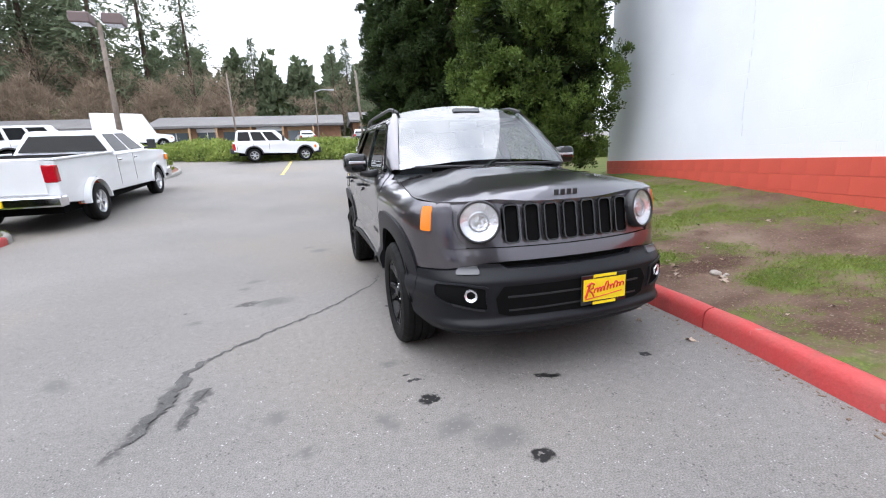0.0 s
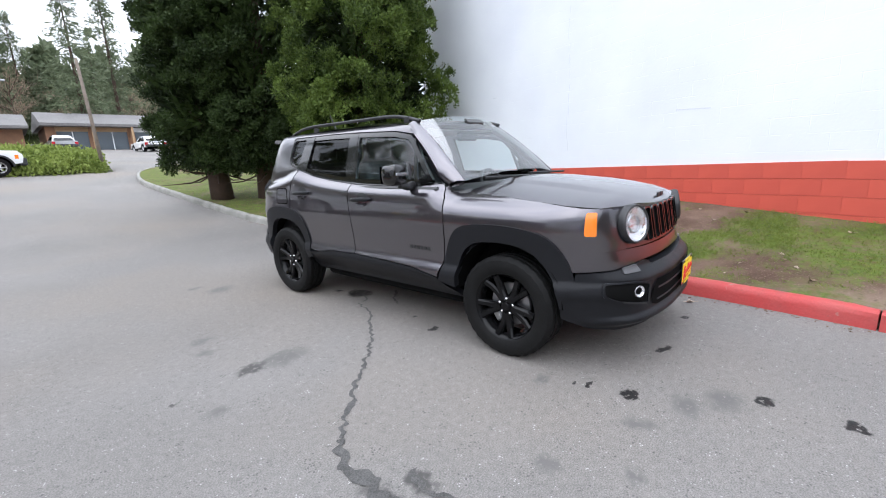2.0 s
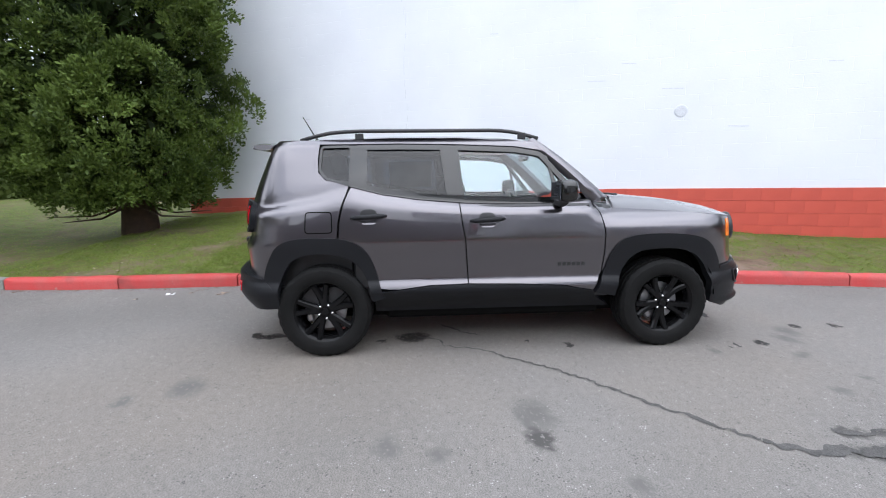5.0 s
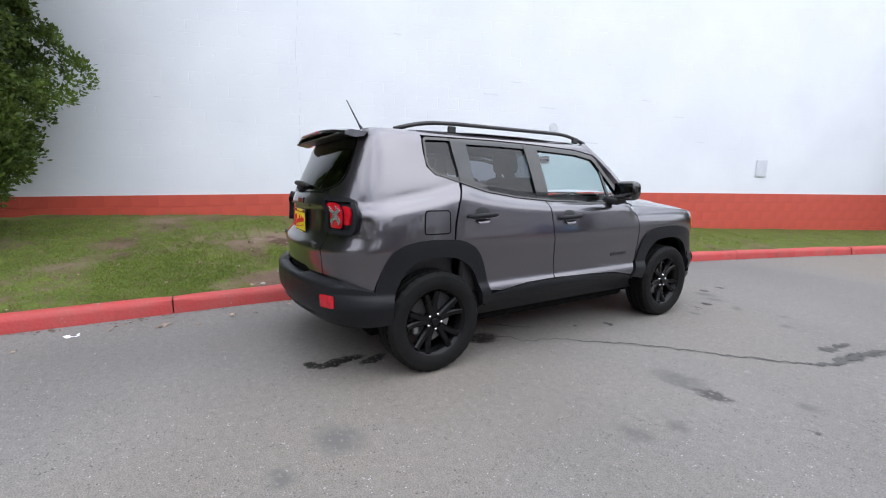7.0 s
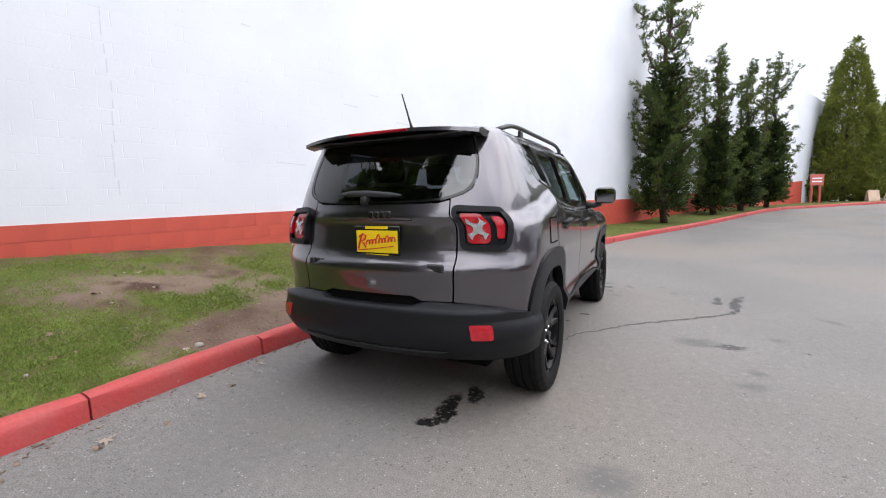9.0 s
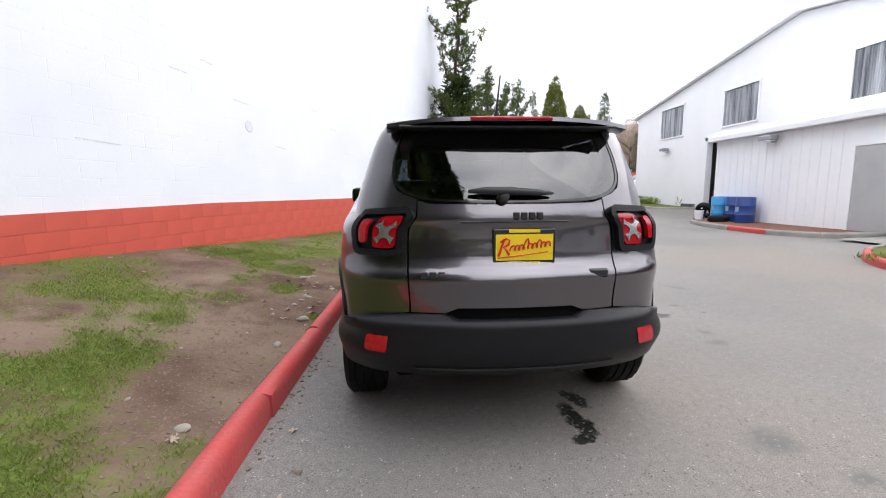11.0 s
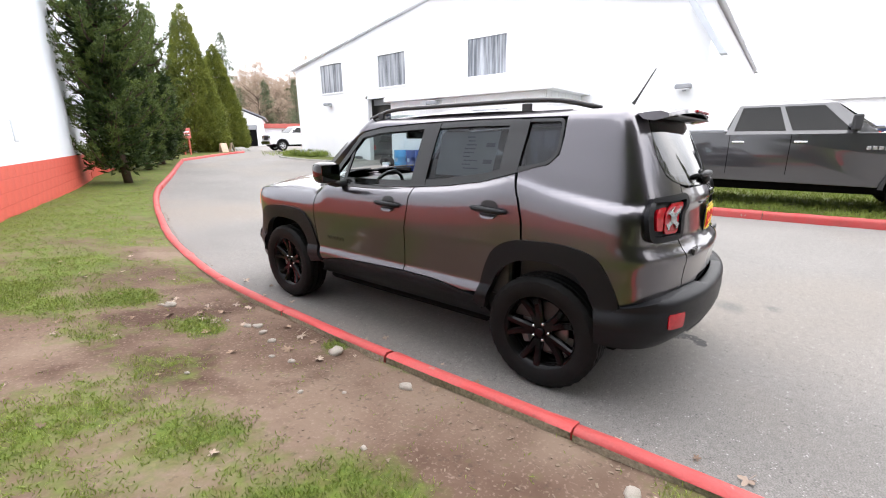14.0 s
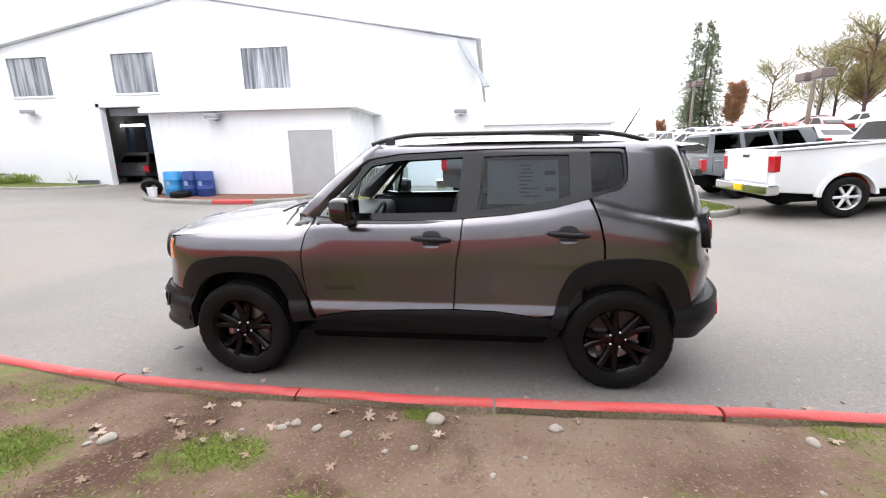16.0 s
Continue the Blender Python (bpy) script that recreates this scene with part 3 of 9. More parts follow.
def slab(name, o, u, n, a0, a1, tops, z0, thick, material):
    """An upright slab from a0 to a1 along u, its face on n's side, with its own tops; UVs in metres."""
    A, B = o + a0 * u, o + a1 * u
    bm = bmesh.new()
    uv = bm.loops.layers.uv.new("UVMap")
    co = []
    for p, top in ((A, tops[0]), (B, tops[1])):
        for off in (0.0, -thick):
            q = p + n * off
            co += [bm.verts.new((q.x, q.y, z0)), bm.verts.new((q.x, q.y, top))]
    for f in ((0, 4, 5, 1), (2, 3, 7, 6), (1, 5, 7, 3), (0, 1, 3, 2), (4, 6, 7, 5), (0, 2, 6, 4)):
        fc = bm.faces.new([co[i] for i in f])
        for lp in fc.loops:
            v = lp.vert.co
            lp[uv].uv = ((v - o).dot(u), v.z)
    bmesh.ops.recalc_face_normals(bm, faces=bm.faces)
    return part(name, bm, material)


wall_east = slab("wall_east", WALL_P, WALL_U, WALL_N, -13, 10.6, (9.3, 9.3), -0.3, 0.3, WALL_WHITE)
tagged(wall_east, "tall white-painted concrete block wall with faint joints", "wall", kind="structure")
wall_far = slab("wall_far", BEND, WALL2_U, WALL2_N, -19.0, 0, (8.35, 9.3), -0.3, 0.3, WALL_WHITE)
tagged(wall_far, "white-painted wall with a sloping roof line behind the junipers", "wall", kind="structure")
wall_tail = slab("wall_tail", BEND, WALL2_U, WALL2_N, -27.0, -19.004, (7.3, 7.8), -0.3, 0.3, WALL_WHITE)
tagged(wall_tail, "lower white wall at the end of the building", "wall", kind="structure")
wall_return = slab("wall_return", WALL_END - 0.3 * WALL_N, -WALL_N, WALL_U, 0.004, 22, (9.3, 9.3), -0.3, 0.3, WALL_WHITE)
tagged(wall_return, "white wall turning back behind the trees", "wall", kind="structure")

# ---- the dark grey SUV ----
def paint(name, col, coat=1.0, rough=0.34, metal=0.55, coat_ior=1.85):
    m = mat(name, col, rough, metal, coat=coat, fine=0.12, fine_scale=900)
    m.node_tree.nodes["Principled BSDF"].inputs["Coat Roughness"].default_value = 0.02
    m.node_tree.nodes["Principled BSDF"].inputs["Coat IOR"].default_value = coat_ior
    return m


GREY_PAINT = paint("grey_metallic_paint", (0.102, 0.094, 0.107), rough=0.29, metal=0.94, coat_ior=1.76)
CLADDING = mat("grained_black_cladding", (0.0105, 0.011, 0.013), 0.42, spec=0.21, fine=0.12, fine_scale=400, bump=0.06, bump_scale=700)
GLOSS_BLACK = mat("gloss_black", 0.007, 0.14, coat=0.6, spec=0.4)
TRIM_DARK = mat("dark_trim", (0.020, 0.020, 0.022), 0.4)
GLASS_CLEAR = glass_mat("windscreen_glass", (0.82, 0.96, 0.95), 0.85, ior=3.4)
GLASS_SIDE = glass_mat("side_glass", (0.80, 0.97, 1.0), 0.88, ior=1.8)
GLASS_DARK = glass_mat("privacy_glass", (0.78, 0.86, 1.0), 0.20, ior=1.58)
LAMP_CLEAR = glass_mat("lamp_cover", (1, 1, 1), 0.95)
RED_LENS = mat("red_lens", (0.48, 0.008, 0.018), 0.12, coat=0.4, alt=(0.36, 0.005, 0.012), scale=40)
LAMP_GREY = mat("clear_lamp_plastic", (0.10, 0.10, 0.105), 0.35, 0.2)
LAMP_BOWL = mat("bright_lamp_bowl", (0.92, 0.92, 0.94), 0.22, 0.75, alt=(0.80, 0.80, 0.83), scale=30, amount=0.6, bump=0.5, bump_scale=18)
AMBER_LENS = mat("amber_lens", (0.85, 0.22, 0.02), 0.2, coat=0.6)
SILVER = mat("silver_plastic", (0.55, 0.56, 0.58), 0.25, 0.8)
RIM_BLACK = mat("black_alloy", (0.006, 0.006, 0.0065), 0.16, 0.0, coat=0.24, spec=0.06)
BRAKE = mat("brake_steel", (0.32, 0.32, 0.33), 0.35, 0.9)
HEADLINER = mat("light_headliner", (0.55, 0.55, 0.54), 0.9, fine=0.05)
SEAT_CLOTH = mat("black_seat_cloth", (0.022, 0.022, 0.024), 0.85, fine=0.2, fine_scale=200, bump=0.2, bump_scale=300)
PLATE_YELLOW = mat("yellow_plate", (0.90, 0.66, 0.01), 0.45, alt=(0.86, 0.62, 0.01), scale=9)
PRINT_RED = mat("red_print", (0.62, 0.03, 0.02), 0.5)
PAPER = mat("window_paper", (0.74, 0.80, 0.74), 0.8, alt=(0.62, 0.70, 0.64), scale=5)
INK = mat("grey_ink", (0.16, 0.18, 0.19), 0.7)

PLAN = [(0, -0.80), (0.25, -0.79), (0.5, -0.745), (0.67, -0.665), (0.79, -0.535), (0.855, -0.37), (0.882, -0.15), (0.884, 0.2), (0.876, 0.6), (0.872, 1.3), (0.876, 2.0), (0.885, 2.4), (0.887, 2.7), (0.878, 2.90), (0.838, 3.05), (0.73, 3.16), (0.58, 3.24), (0.4, 3.30), (0.2, 3.335), (0, 3.345)]
_pl = curve(PLAN, 0.02)
_px, _py = [p.x for p in _pl], [p.y for p in _pl]
_pu = [0.0]
for a, b in zip(_pl, _pl[1:]):
    _pu.append(_pu[-1] + (b - a).length)
_px[-1] = 0.0
_mid = max(range(len(_px)), key=lambda i: _px[i])


def SF(x):
    """Skin coordinate on the nose at a distance x from the centre line."""
    return float(np.interp(x, _px[:_mid + 1], _pu[:_mid + 1]))


def SR(x):
    return float(np.interp(-x, [-v for v in _px[_mid:]], _pu[_mid:]))


def SS(y):
    return float(np.interp(y, _py, _pu))


SIDE_Z = [0.20, 0.28, 0.36, 0.46, 0.50, 0.53, 0.58, 0.70, 0.86, 0.95, 1.03, 1.055, 1.078, 1.10, 1.12, 1.18, 1.35, 1.50, 1.57, 1.62]
SIDE_D = [0.08, 0.045, 0.02, 0.000, -0.010, -0.004, 0.018, 0.014, 0.002, 0.007, 0.016, 0.022, 0.038, 0.064, 0.090, 0.102, 0.154, 0.206, 0.245, 0.31]
REAR_Z = [0.20, 0.28, 0.36, 0.44, 0.52, 0.64, 0.70, 0.77, 0.825, 0.85, 0.88, 0.93, 1.06, 1.085, 1.105, 1.18, 1.28, 1.40, 1.53, 1.62]
REAR_D = [0.26, 0.18, 0.11, 0.075, 0.06, 0.062, 0.064, 0.058, 0.050, 0.060, 0.088, 0.115, 0.125, 0.122, 0.112, 0.14, 0.185, 0.25, 0.33, 0.42]
NOSE_Z = [0.20, 0.27, 0.31, 0.40, 0.60, 0.66, 0.70, 0.76, 0.90, 1.00, 1.03, 1.08, 1.2]
NOSE_D = [0.12, 0.03, 0.025, 0.040, 0.026, 0.024, 0.032, 0.050, 0.078, 0.095, 0.11, 0.16, 0.3]


def eased(zs, ds, n=400):
    """A smooth profile through the stations, as a fine table."""
    z, d = np.array(zs), np.array(ds)
    h, s = np.diff(z), np.diff(d) / np.diff(z)
    m = np.zeros(len(z))
    m[0], m[-1] = s[0], s[-1]
    for i in range(1, len(z) - 1):
        m[i] = 0 if s[i - 1] * s[i] <= 0 else 2 * s[i - 1] * s[i] / (s[i - 1] + s[i])
    q = np.linspace(z[0], z[-1], n)
    k = np.clip(np.searchsorted(z, q, "right") - 1, 0, len(z) - 2)
    t = (q - z[k]) / h[k]
    v = d[k] * (1 + 2 * t) * (1 - t) ** 2 + m[k] * h[k] * t * (1 - t) ** 2 + d[k + 1] * t * t * (3 - 2 * t) + m[k + 1] * h[k] * t * t * (t - 1)
    return q, v


SIDE_Z, SIDE_D = eased(SIDE_Z, SIDE_D)
REAR_Z, REAR_D = eased(REAR_Z, REAR_D)
NOSE_Z, NOSE_D = eased(NOSE_Z, NOSE_D)


def skin0(u, z):
    flip = 1
    if u < 0 or u > _pu[-1]:
        u, flip = (-u if u < 0 else 2 * _pu[-1] - u), -1
    x, y = flip * float(np.interp(u, _pu, _px)), float(np.interp(u, _pu, _py))
    # the shoulder under the windows climbs towards the tail with the belt line
    rise = float(np.interp(y, [0.5, 1.13, 1.5, 1.85, 2.13, 2.36, 2.6, 3.0], [0, 0, 0.010, 0.040, 0.080, 0.140, 0.070, 0.0]))
    line = 1.12 + rise
    zz = z if z < 0.9 else (0.9 + (z - 0.9) * 0.22 / (line - 0.9) if z < line else 1.12 + (z - line) * (0.36 / (0.36 - rise)) if z < 1.48 else z)
    d = float(np.interp(zz, SIDE_Z, SIDE_D))
    f = (1 - smooth01(0.40, 0.62, y)) * (1 - 0.55 * smooth01(-0.20, -0.58, y))
    d += f * 0.115 * min(1.25, max(0.0, (z - 0.92) / 0.14)) ** 2
    x *= 1 - d / 0.885
    if y > 2.2:
        y -= float(np.interp(z, REAR_Z, REAR_D)) * ((y - 2.2) / 1.145) ** 3
    if y < 0:
        y += float(np.interp(z, NOSE_Z, NOSE_D)) * min(1.0, -y / 0.8) ** 2
    return Vector((x, y, z))


def skin(u, z, off=0.0):
    """A point of the body's skin, off metres outside it."""
    p = skin0(u, z)
    e = 0.012
    du, dz = skin0(u + e, z) - skin0(u - e, z), skin0(u, z + e) - skin0(u, z - e)
    n = du.cross(dz)
    if n.length < 1e-9:
        n = Vector((0, 1 if u > 2 else -1, 0))
    return p + n.normalized() * off


def finish(bm, name, sd, material, parent, off, thick, step, label, sharp=40):
    us, zs = [v.co.x for v in bm.verts], [v.co.y for v in bm.verts]
    for ax, lo, hi, step in ((0, min(us), max(us), step), (1, min(zs), max(zs), step * 0.25)):
        k = math.ceil(lo / step)
        while k * step < hi:
            co, no = [0, 0, 0], [0, 0, 0]
            co[ax], no[ax] = k * step, 1
            bmesh.ops.bisect_plane(bm, geom=bm.verts[:] + bm.edges[:] + bm.faces[:], plane_co=co, plane_no=no, dist=1e-5)
            k += 1
    for f in bm.faces:
        if f.normal.z < 0:
            f.normal_flip()
    if thick > 0:
        ext = bmesh.ops.extrude_edge_only(bm, edges=[e for e in bm.edges if len(e.link_faces) == 1])
        for g in ext["geom"]:
            if isinstance(g, bmesh.types.BMVert):
                g.co.z = -thick
    for v in bm.verts:
        u, z, w = v.co
        v.co = skin(u, z, (off(u, z) if callable(off) else off) + w)
        if sd < 0:
            v.co.x = -v.co.x
    if sd < 0:
        bmesh.ops.reverse_faces(bm, faces=bm.faces)
    return part(name, bm, material, parent, label, smooth=True, sharp=sharp)


def panel(name, poly, sd, material, parent, off=0.0, thick=0.02, step=0.06, label=""):
    bm = bmesh.new()
    bm.faces.new([bm.verts.new((u, z, 0)) for u, z in poly])
    bm.normal_update()
    return finish(bm, name, sd, material, parent, off, thick, step, label)


def band(name, outer, inner, sd, material, parent, off=0.0, thick=0.02, step=0.06, closed=True, label=""):
    """A strip between two paths of equal length."""
    bm = bmesh.new()
    o = [bm.verts.new((u, z, 0)) for u, z in outer]
    i = [bm.verts.new((u, z, 0)) for u, z in inner]
    n = len(o)
    for k in range(n if closed else n - 1):
        j = (k + 1) % n
        bm.faces.new((o[k], o[j], i[j], i[k]))
    bm.normal_update()
    return finish(bm, name, sd, material, parent, off, thick, step, label)


def shrink(poly, d):
    """Moves each corner of a closed outline inwards by about d."""
    out, n = [], len(poly)
    area = sum(poly[i][0] * poly[(i + 1) % n][1] - poly[(i + 1) % n][0] * poly[i][1] for i in range(n))
    s = 1 if area > 0 else -1
    for i in range(n):
        p, q, r = Vector(poly[i - 1]), Vector(poly[i]), Vector(poly[(i + 1) % n])
        a, b = (q - p).normalized(), (r - q).normalized()
        n1, n2 = Vector((-a.y, a.x)) * s, Vector((-b.y, b.x)) * s
        m = n1 + n2
        m = m.normalized() * (d / max(0.4, m.normalized().dot(n1)))
        out.append((q.x + m.x, q.y + m.y))
    return out


def rounded(poly, r, k=4):
    """Rounds the corners of an outline."""
    out, n = [], len(poly)
    for i in range(n):
        p, q, s = Vector(poly[i - 1]), Vector(poly[i]), Vector(poly[(i + 1) % n])
        ra = min(r, (p - q).length * 0.45, (s - q).length * 0.45)
        a, b = q + (p - q).normalized() * ra, q + (s - q).normalized() * ra
        for j in range(k + 1):
            t = j / k
            c = a * (1 - t) ** 2 + 2 * q * t * (1 - t) + b * t * t
            out.append((c.x, c.y))
    return out


def yz(pts):
    return [(SS(y), z) for y, z in pts]


car = thing("suv", (1.665, 3.84, 0), label="dark grey metallic compact SUV with black wheels, parked at the kerb", category="car")

F_OUT = [(0.55, 0.45), (0.52, 0.50), (0.478, 0.635), (0.433, 0.755), (0.358, 0.845), (0.22, 0.882), (-0.03, 0.886), (-0.24, 0.857), (-0.35, 0.797), (-0.42, 0.697), (-0.46, 0.58), (-0.475, 0.50)]
F_IN = [(0.395, 0.42), (0.388, 0.47), (0.37, 0.55), (0.337, 0.642), (0.278, 0.72), (0.18, 0.765), (-0.03, 0.775), (-0.18, 0.74), (-0.27, 0.672), (-0.33, 0.58), (-0.365, 0.50), (-0.38, 0.42)]
R_OUT = [(2.12, 0.45), (2.15, 0.52), (2.197, 0.69), (2.267, 0.815), (2.39, 0.882), (2.55, 0.898), (2.72, 0.896), (2.865, 0.86), (2.95, 0.76), (3.0, 0.65), (3.02, 0.52)]
R_IN = [(2.205, 0.42), (2.225, 0.50), (2.265, 0.62), (2.32, 0.70), (2.42, 0.763), (2.55, 0.784), (2.68, 0.777), (2.79, 0.732), (2.86, 0.63), (2.90, 0.52), (2.905, 0.42)]
G = 0.0045


def smooth_line(pts, n=36):
    """The same open line, rounded and cut into n even steps."""
    q = curve(pts, 0.004)
    run = [0.0]
    for a, b in zip(q, q[1:]):
        run.append(run[-1] + (b - a).length)
    at = [run[-1] * k / (n - 1) for k in range(n)]
    return list(zip(np.interp(at, run, [p.x for p in q]).tolist(), np.interp(at, run, [p.y for p in q]).tolist()))


F_OUT, F_IN, R_OUT, R_IN = (smooth_line(p) for p in (F_OUT, F_IN, R_OUT, R_IN))
BELT = [(0.62, 1.135), (0.80, 1.118), (1.13, 1.118), (1.50, 1.128), (1.85, 1.158), (2.13, 1.20), (2.36, 1.262)]


def belt(y):
    return float(np.interp(y, [p[0] for p in BELT], [p[1] for p in BELT]))


def hood_edge(y):
    return float(np.interp(y, [-0.72, -0.55, -0.25, 0.0, 0.3, 0.5], [0.985, 1.0, 1.03, 1.05, 1.068, 1.08]))


for sd in (-1, 1):
    side = "passenger" if sd < 0 else "driver"
    # front wing
    wing = [(0.50 - G, 0.60), (0.485 - G, 0.74), (0.485 - G, 0.90), (0.51 - G, 1.04), (0.55 - G, 1.11)]
    top = [(0.50, hood_edge(0.5)), (0.30, hood_edge(0.3)), (0.0, hood_edge(0)), (-0.25, hood_edge(-0.25)), (-0.50, 1.003)]
    low = [(-0.38, 0.740), (-0.35, 0.775), (-0.24, 0.835), (-0.03, 0.862), (0.22, 0.858), (0.355, 0.82), (0.43, 0.735)]
    poly = yz(wing + [(0.53, 1.12)] + top) + [(SF(0.672), 0.992), (SF(0.655), 0.95), (SF(0.650), 0.88), (SF(0.636), 0.81), (SF(0.60), 0.765), (SF(0.60), 0.752)] + yz(low)
    panel("front_wing", poly, sd, GREY_PAINT, car, label="dark grey front wing")
    band("front_arch_flare", yz(F_OUT), yz(F_IN), sd, CLADDING, car, off=0.012, thick=0.05, closed=False, label="black grained arch flare")
    # doors
    fd = [(0.56 + G, 0.47), (0.50 + G, 0.60), (0.485 + G, 0.74), (0.485 + G, 0.90), (0.51 + G, 1.04), (0.56 + G, 1.135), (0.62, 1.138), (0.80, 1.118), (1.13, 1.118), (1.50, 1.128), (1.565 - G, 1.132), (1.55 - G, 1.0), (1.525 - G, 0.86), (1.505 - G, 0.54)]
    d1 = panel("front_door", yz(fd + [(1.12, 0.53), (0.80, 0.515)]), sd, GREY_PAINT, car)
    rd = [(1.505 + G, 0.54), (1.525 + G, 0.86), (1.55 + G, 1.0), (1.565 + G, 1.132), (1.85, 1.158), (2.13, 1.20), (2.345, 1.256), (2.37, 1.20), (2.40, 1.12), (2.43, 1.0), (2.44, 0.87), (2.39, 0.858), (2.265, 0.79), (2.195, 0.67), (2.15, 0.52), (2.05, 0.505), (1.79, 0.535)]
    d2 = panel("rear_door", yz(rd), sd, GREY_PAINT, car)
    for dr, y0, zh in ((d1, 1.365, 1.005), (d2, 2.22, 1.042)):
        cup = rounded([(SS(y0) - 0.062, zh - 0.055), (SS(y0) + 0.062, zh - 0.055), (SS(y0) + 0.062, zh + 0.055), (SS(y0) - 0.062, zh + 0.055)], 0.055, 5)
        # upper half in dark trim: the hollow's shade put into colour
        panel("handle_cup", [p for p in cup if p[1] > zh - 0.012], sd, TRIM_DARK, dr, off=0.002, thick=0.004, step=0.03)
        # lower half wedged outwards to catch sky as the hollow's lower side would
        panel("handle_cup", [p for p in cup if p[1] < zh - 0.008], sd, GREY_PAINT, dr, off=lambda u, z: 0.002 + 0.020 * smooth01(zh, zh - 0.055, z), thick=0.022, step=0.015)
        bm = bmesh.new()
        u0 = SS(y0)
        pts = []
        for k in range(9):
            t = k / 8
            p = skin(u0 - 0.125 + 0.25 * t, zh + 0.006 - 0.012 * t, 0.012 + 0.030 * math.sin(math.pi * t) ** 0.5)
            pts.append((p.x * sd, p.y, p.z))
        add_tube(bm, pts, [0.010, 0.016, 0.018, 0.018, 0.018, 0.018, 0.018, 0.016, 0.010], 10)
        part("handle", bm, CLADDING, dr, "black grip handle", smooth=True)
    # sill cladding under the doors
    sill = [(0.40, 0.29), (2.20, 0.29), (2.20, 0.38), (2.15, 0.49), (2.05, 0.498), (1.79, 0.528), (1.505, 0.533), (1.12, 0.523), (0.80, 0.508), (0.57, 0.462), (0.53, 0.40)]
    panel("sill_cladding", yz(sill), sd, CLADDING, car, off=lambda u, z: 0.012 - 0.085 * smooth01(0.50, 0.29, z), thick=0.05, label="black grained sill cladding")
    # rear quarter with the D pillar, up to the roof and round to the lamp
    qp = [(2.45 + G, 0.870), (2.44 + G, 1.0), (2.41 + G, 1.12), (2.375 + G, 1.21), (2.36 + G, 1.268), (2.54, 1.305), (2.595, 1.36), (2.605, 1.45), (2.60, 1.56), (2.60, 1.60)]
    qr = [(SR(0.72), 1.60), (SR(0.712), 1.50), (SR(0.712), 1.40), (SR(0.695), 1.32), (SR(0.655), 1.255), (SR(0.60), 1.225), (SR(0.525), 1.205), (SR(0.514), 0.93), (SR(0.514), 0.668)]
    ql = [(SR(0.60), 0.655), (SR(0.72), 0.635)]
    panel("rear_quarter", yz(qp) + qr + ql + yz([(3.02, 0.60), (3.0, 0.66), (2.95, 0.75), (2.86, 0.835), (2.72, 0.872), (2.55, 0.875)]), sd, GREY_PAINT, car, label="dark grey rear quarter and pillar")
    band("rear_arch_flare", yz(R_OUT), yz(R_IN), sd, CLADDING, car, off=0.012, thick=0.05, closed=False, label="black grained arch flare")
    if sd < 0:
        fl = rounded(yz([(2.48, 0.93), (2.685, 0.93), (2.675, 1.085), (2.48, 1.085)]), 0.03)
        band("fuel_flap_gap", fl, shrink(fl, 0.008), sd, DARK, car, off=0.0035, thick=0.003)
        panel("fuel_flap", shrink(fl, 0.006), sd, GREY_PAINT, car, off=0.0025, thick=0.004)
    # window frames and panes
    fw = rounded(yz([(0.635, 1.152), (0.93, 1.50), (1.13, 1.535), (1.60, 1.555), (1.555, 1.135), (1.13, 1.128), (0.8, 1.128)]), 0.03, 3)
    fi = shrink(fw, 0.036)
    band("front_window_frame", fw, fi, sd, GLOSS_BLACK, car, off=0.001, thick=0.03)
    rw = rounded(yz([(1.575, 1.142), (1.635, 1.556), (2.00, 1.562), (2.33, 1.56), (2.335, 1.262), (2.13, 1.21), (1.85, 1.168)]), 0.03, 3)
    ri = shrink(rw, 0.036)
    band("rear_window_frame", rw, ri, sd, GLOSS_BLACK, car, off=0.001, thick=0.03)
    qw = rounded(yz([(2.345, 1.56), (2.59, 1.556), (2.595, 1.37), (2.535, 1.305), (2.345, 1.27)]), 0.035, 3)
    qi = shrink(qw, 0.018)
    band("quarter_window_frame", qw, qi, sd, GLOSS_BLACK, car, off=0.001, thick=0.03)
    panel("door_pillar", yz([(1.52, 1.13), (1.585, 1.55), (1.70, 1.555), (1.65, 1.14)]), sd, GLOSS_BLACK, car, off=0.004, thick=0.012, label="gloss black door pillar")
    panel("door_pillar", yz([(2.235, 1.232), (2.235, 1.555), (2.365, 1.555), (2.36, 1.272)]), sd, GLOSS_BLACK, car, off=0.004, thick=0.012)
    if sd < 0:
        pane = panel("front_window", fi, sd, GLASS_SIDE, car, off=-0.012, thick=0)
    else:
        pane = panel("front_window", yz([(0.655, 1.165), (0.80, 1.33), (0.79, 1.135)]), sd, GLASS_CLEAR, car, off=-0.012, thick=0, label="small fixed pane beside the lowered window")
    pane.visible_shadow = False
    panel("window_divider", yz([(0.795, 1.14), (0.885, 1.47), (0.905, 1.475), (0.825, 1.14)]), sd, GLOSS_BLACK, car, off=-0.004, thick=0.012)
    for nm, pl in (("rear_window", ri), ("quarter_window", qi)):
        pane = panel(nm, pl, sd, GLASS_DARK, car, off=-0.012, thick=0, label="dark privacy glass")
        pane.visible_shadow = False
    # cant rail above the windows
    panel("cant_rail", yz([(0.885, 1.503), (0.93, 1.513), (1.13, 1.545), (1.60, 1.565), (2.00, 1.572), (2.61, 1.568), (2.61, 1.603), (2.0, 1.618), (1.2, 1.605), (0.98, 1.575)]), sd, GREY_PAINT, car, off=0.0, thick=0.03)
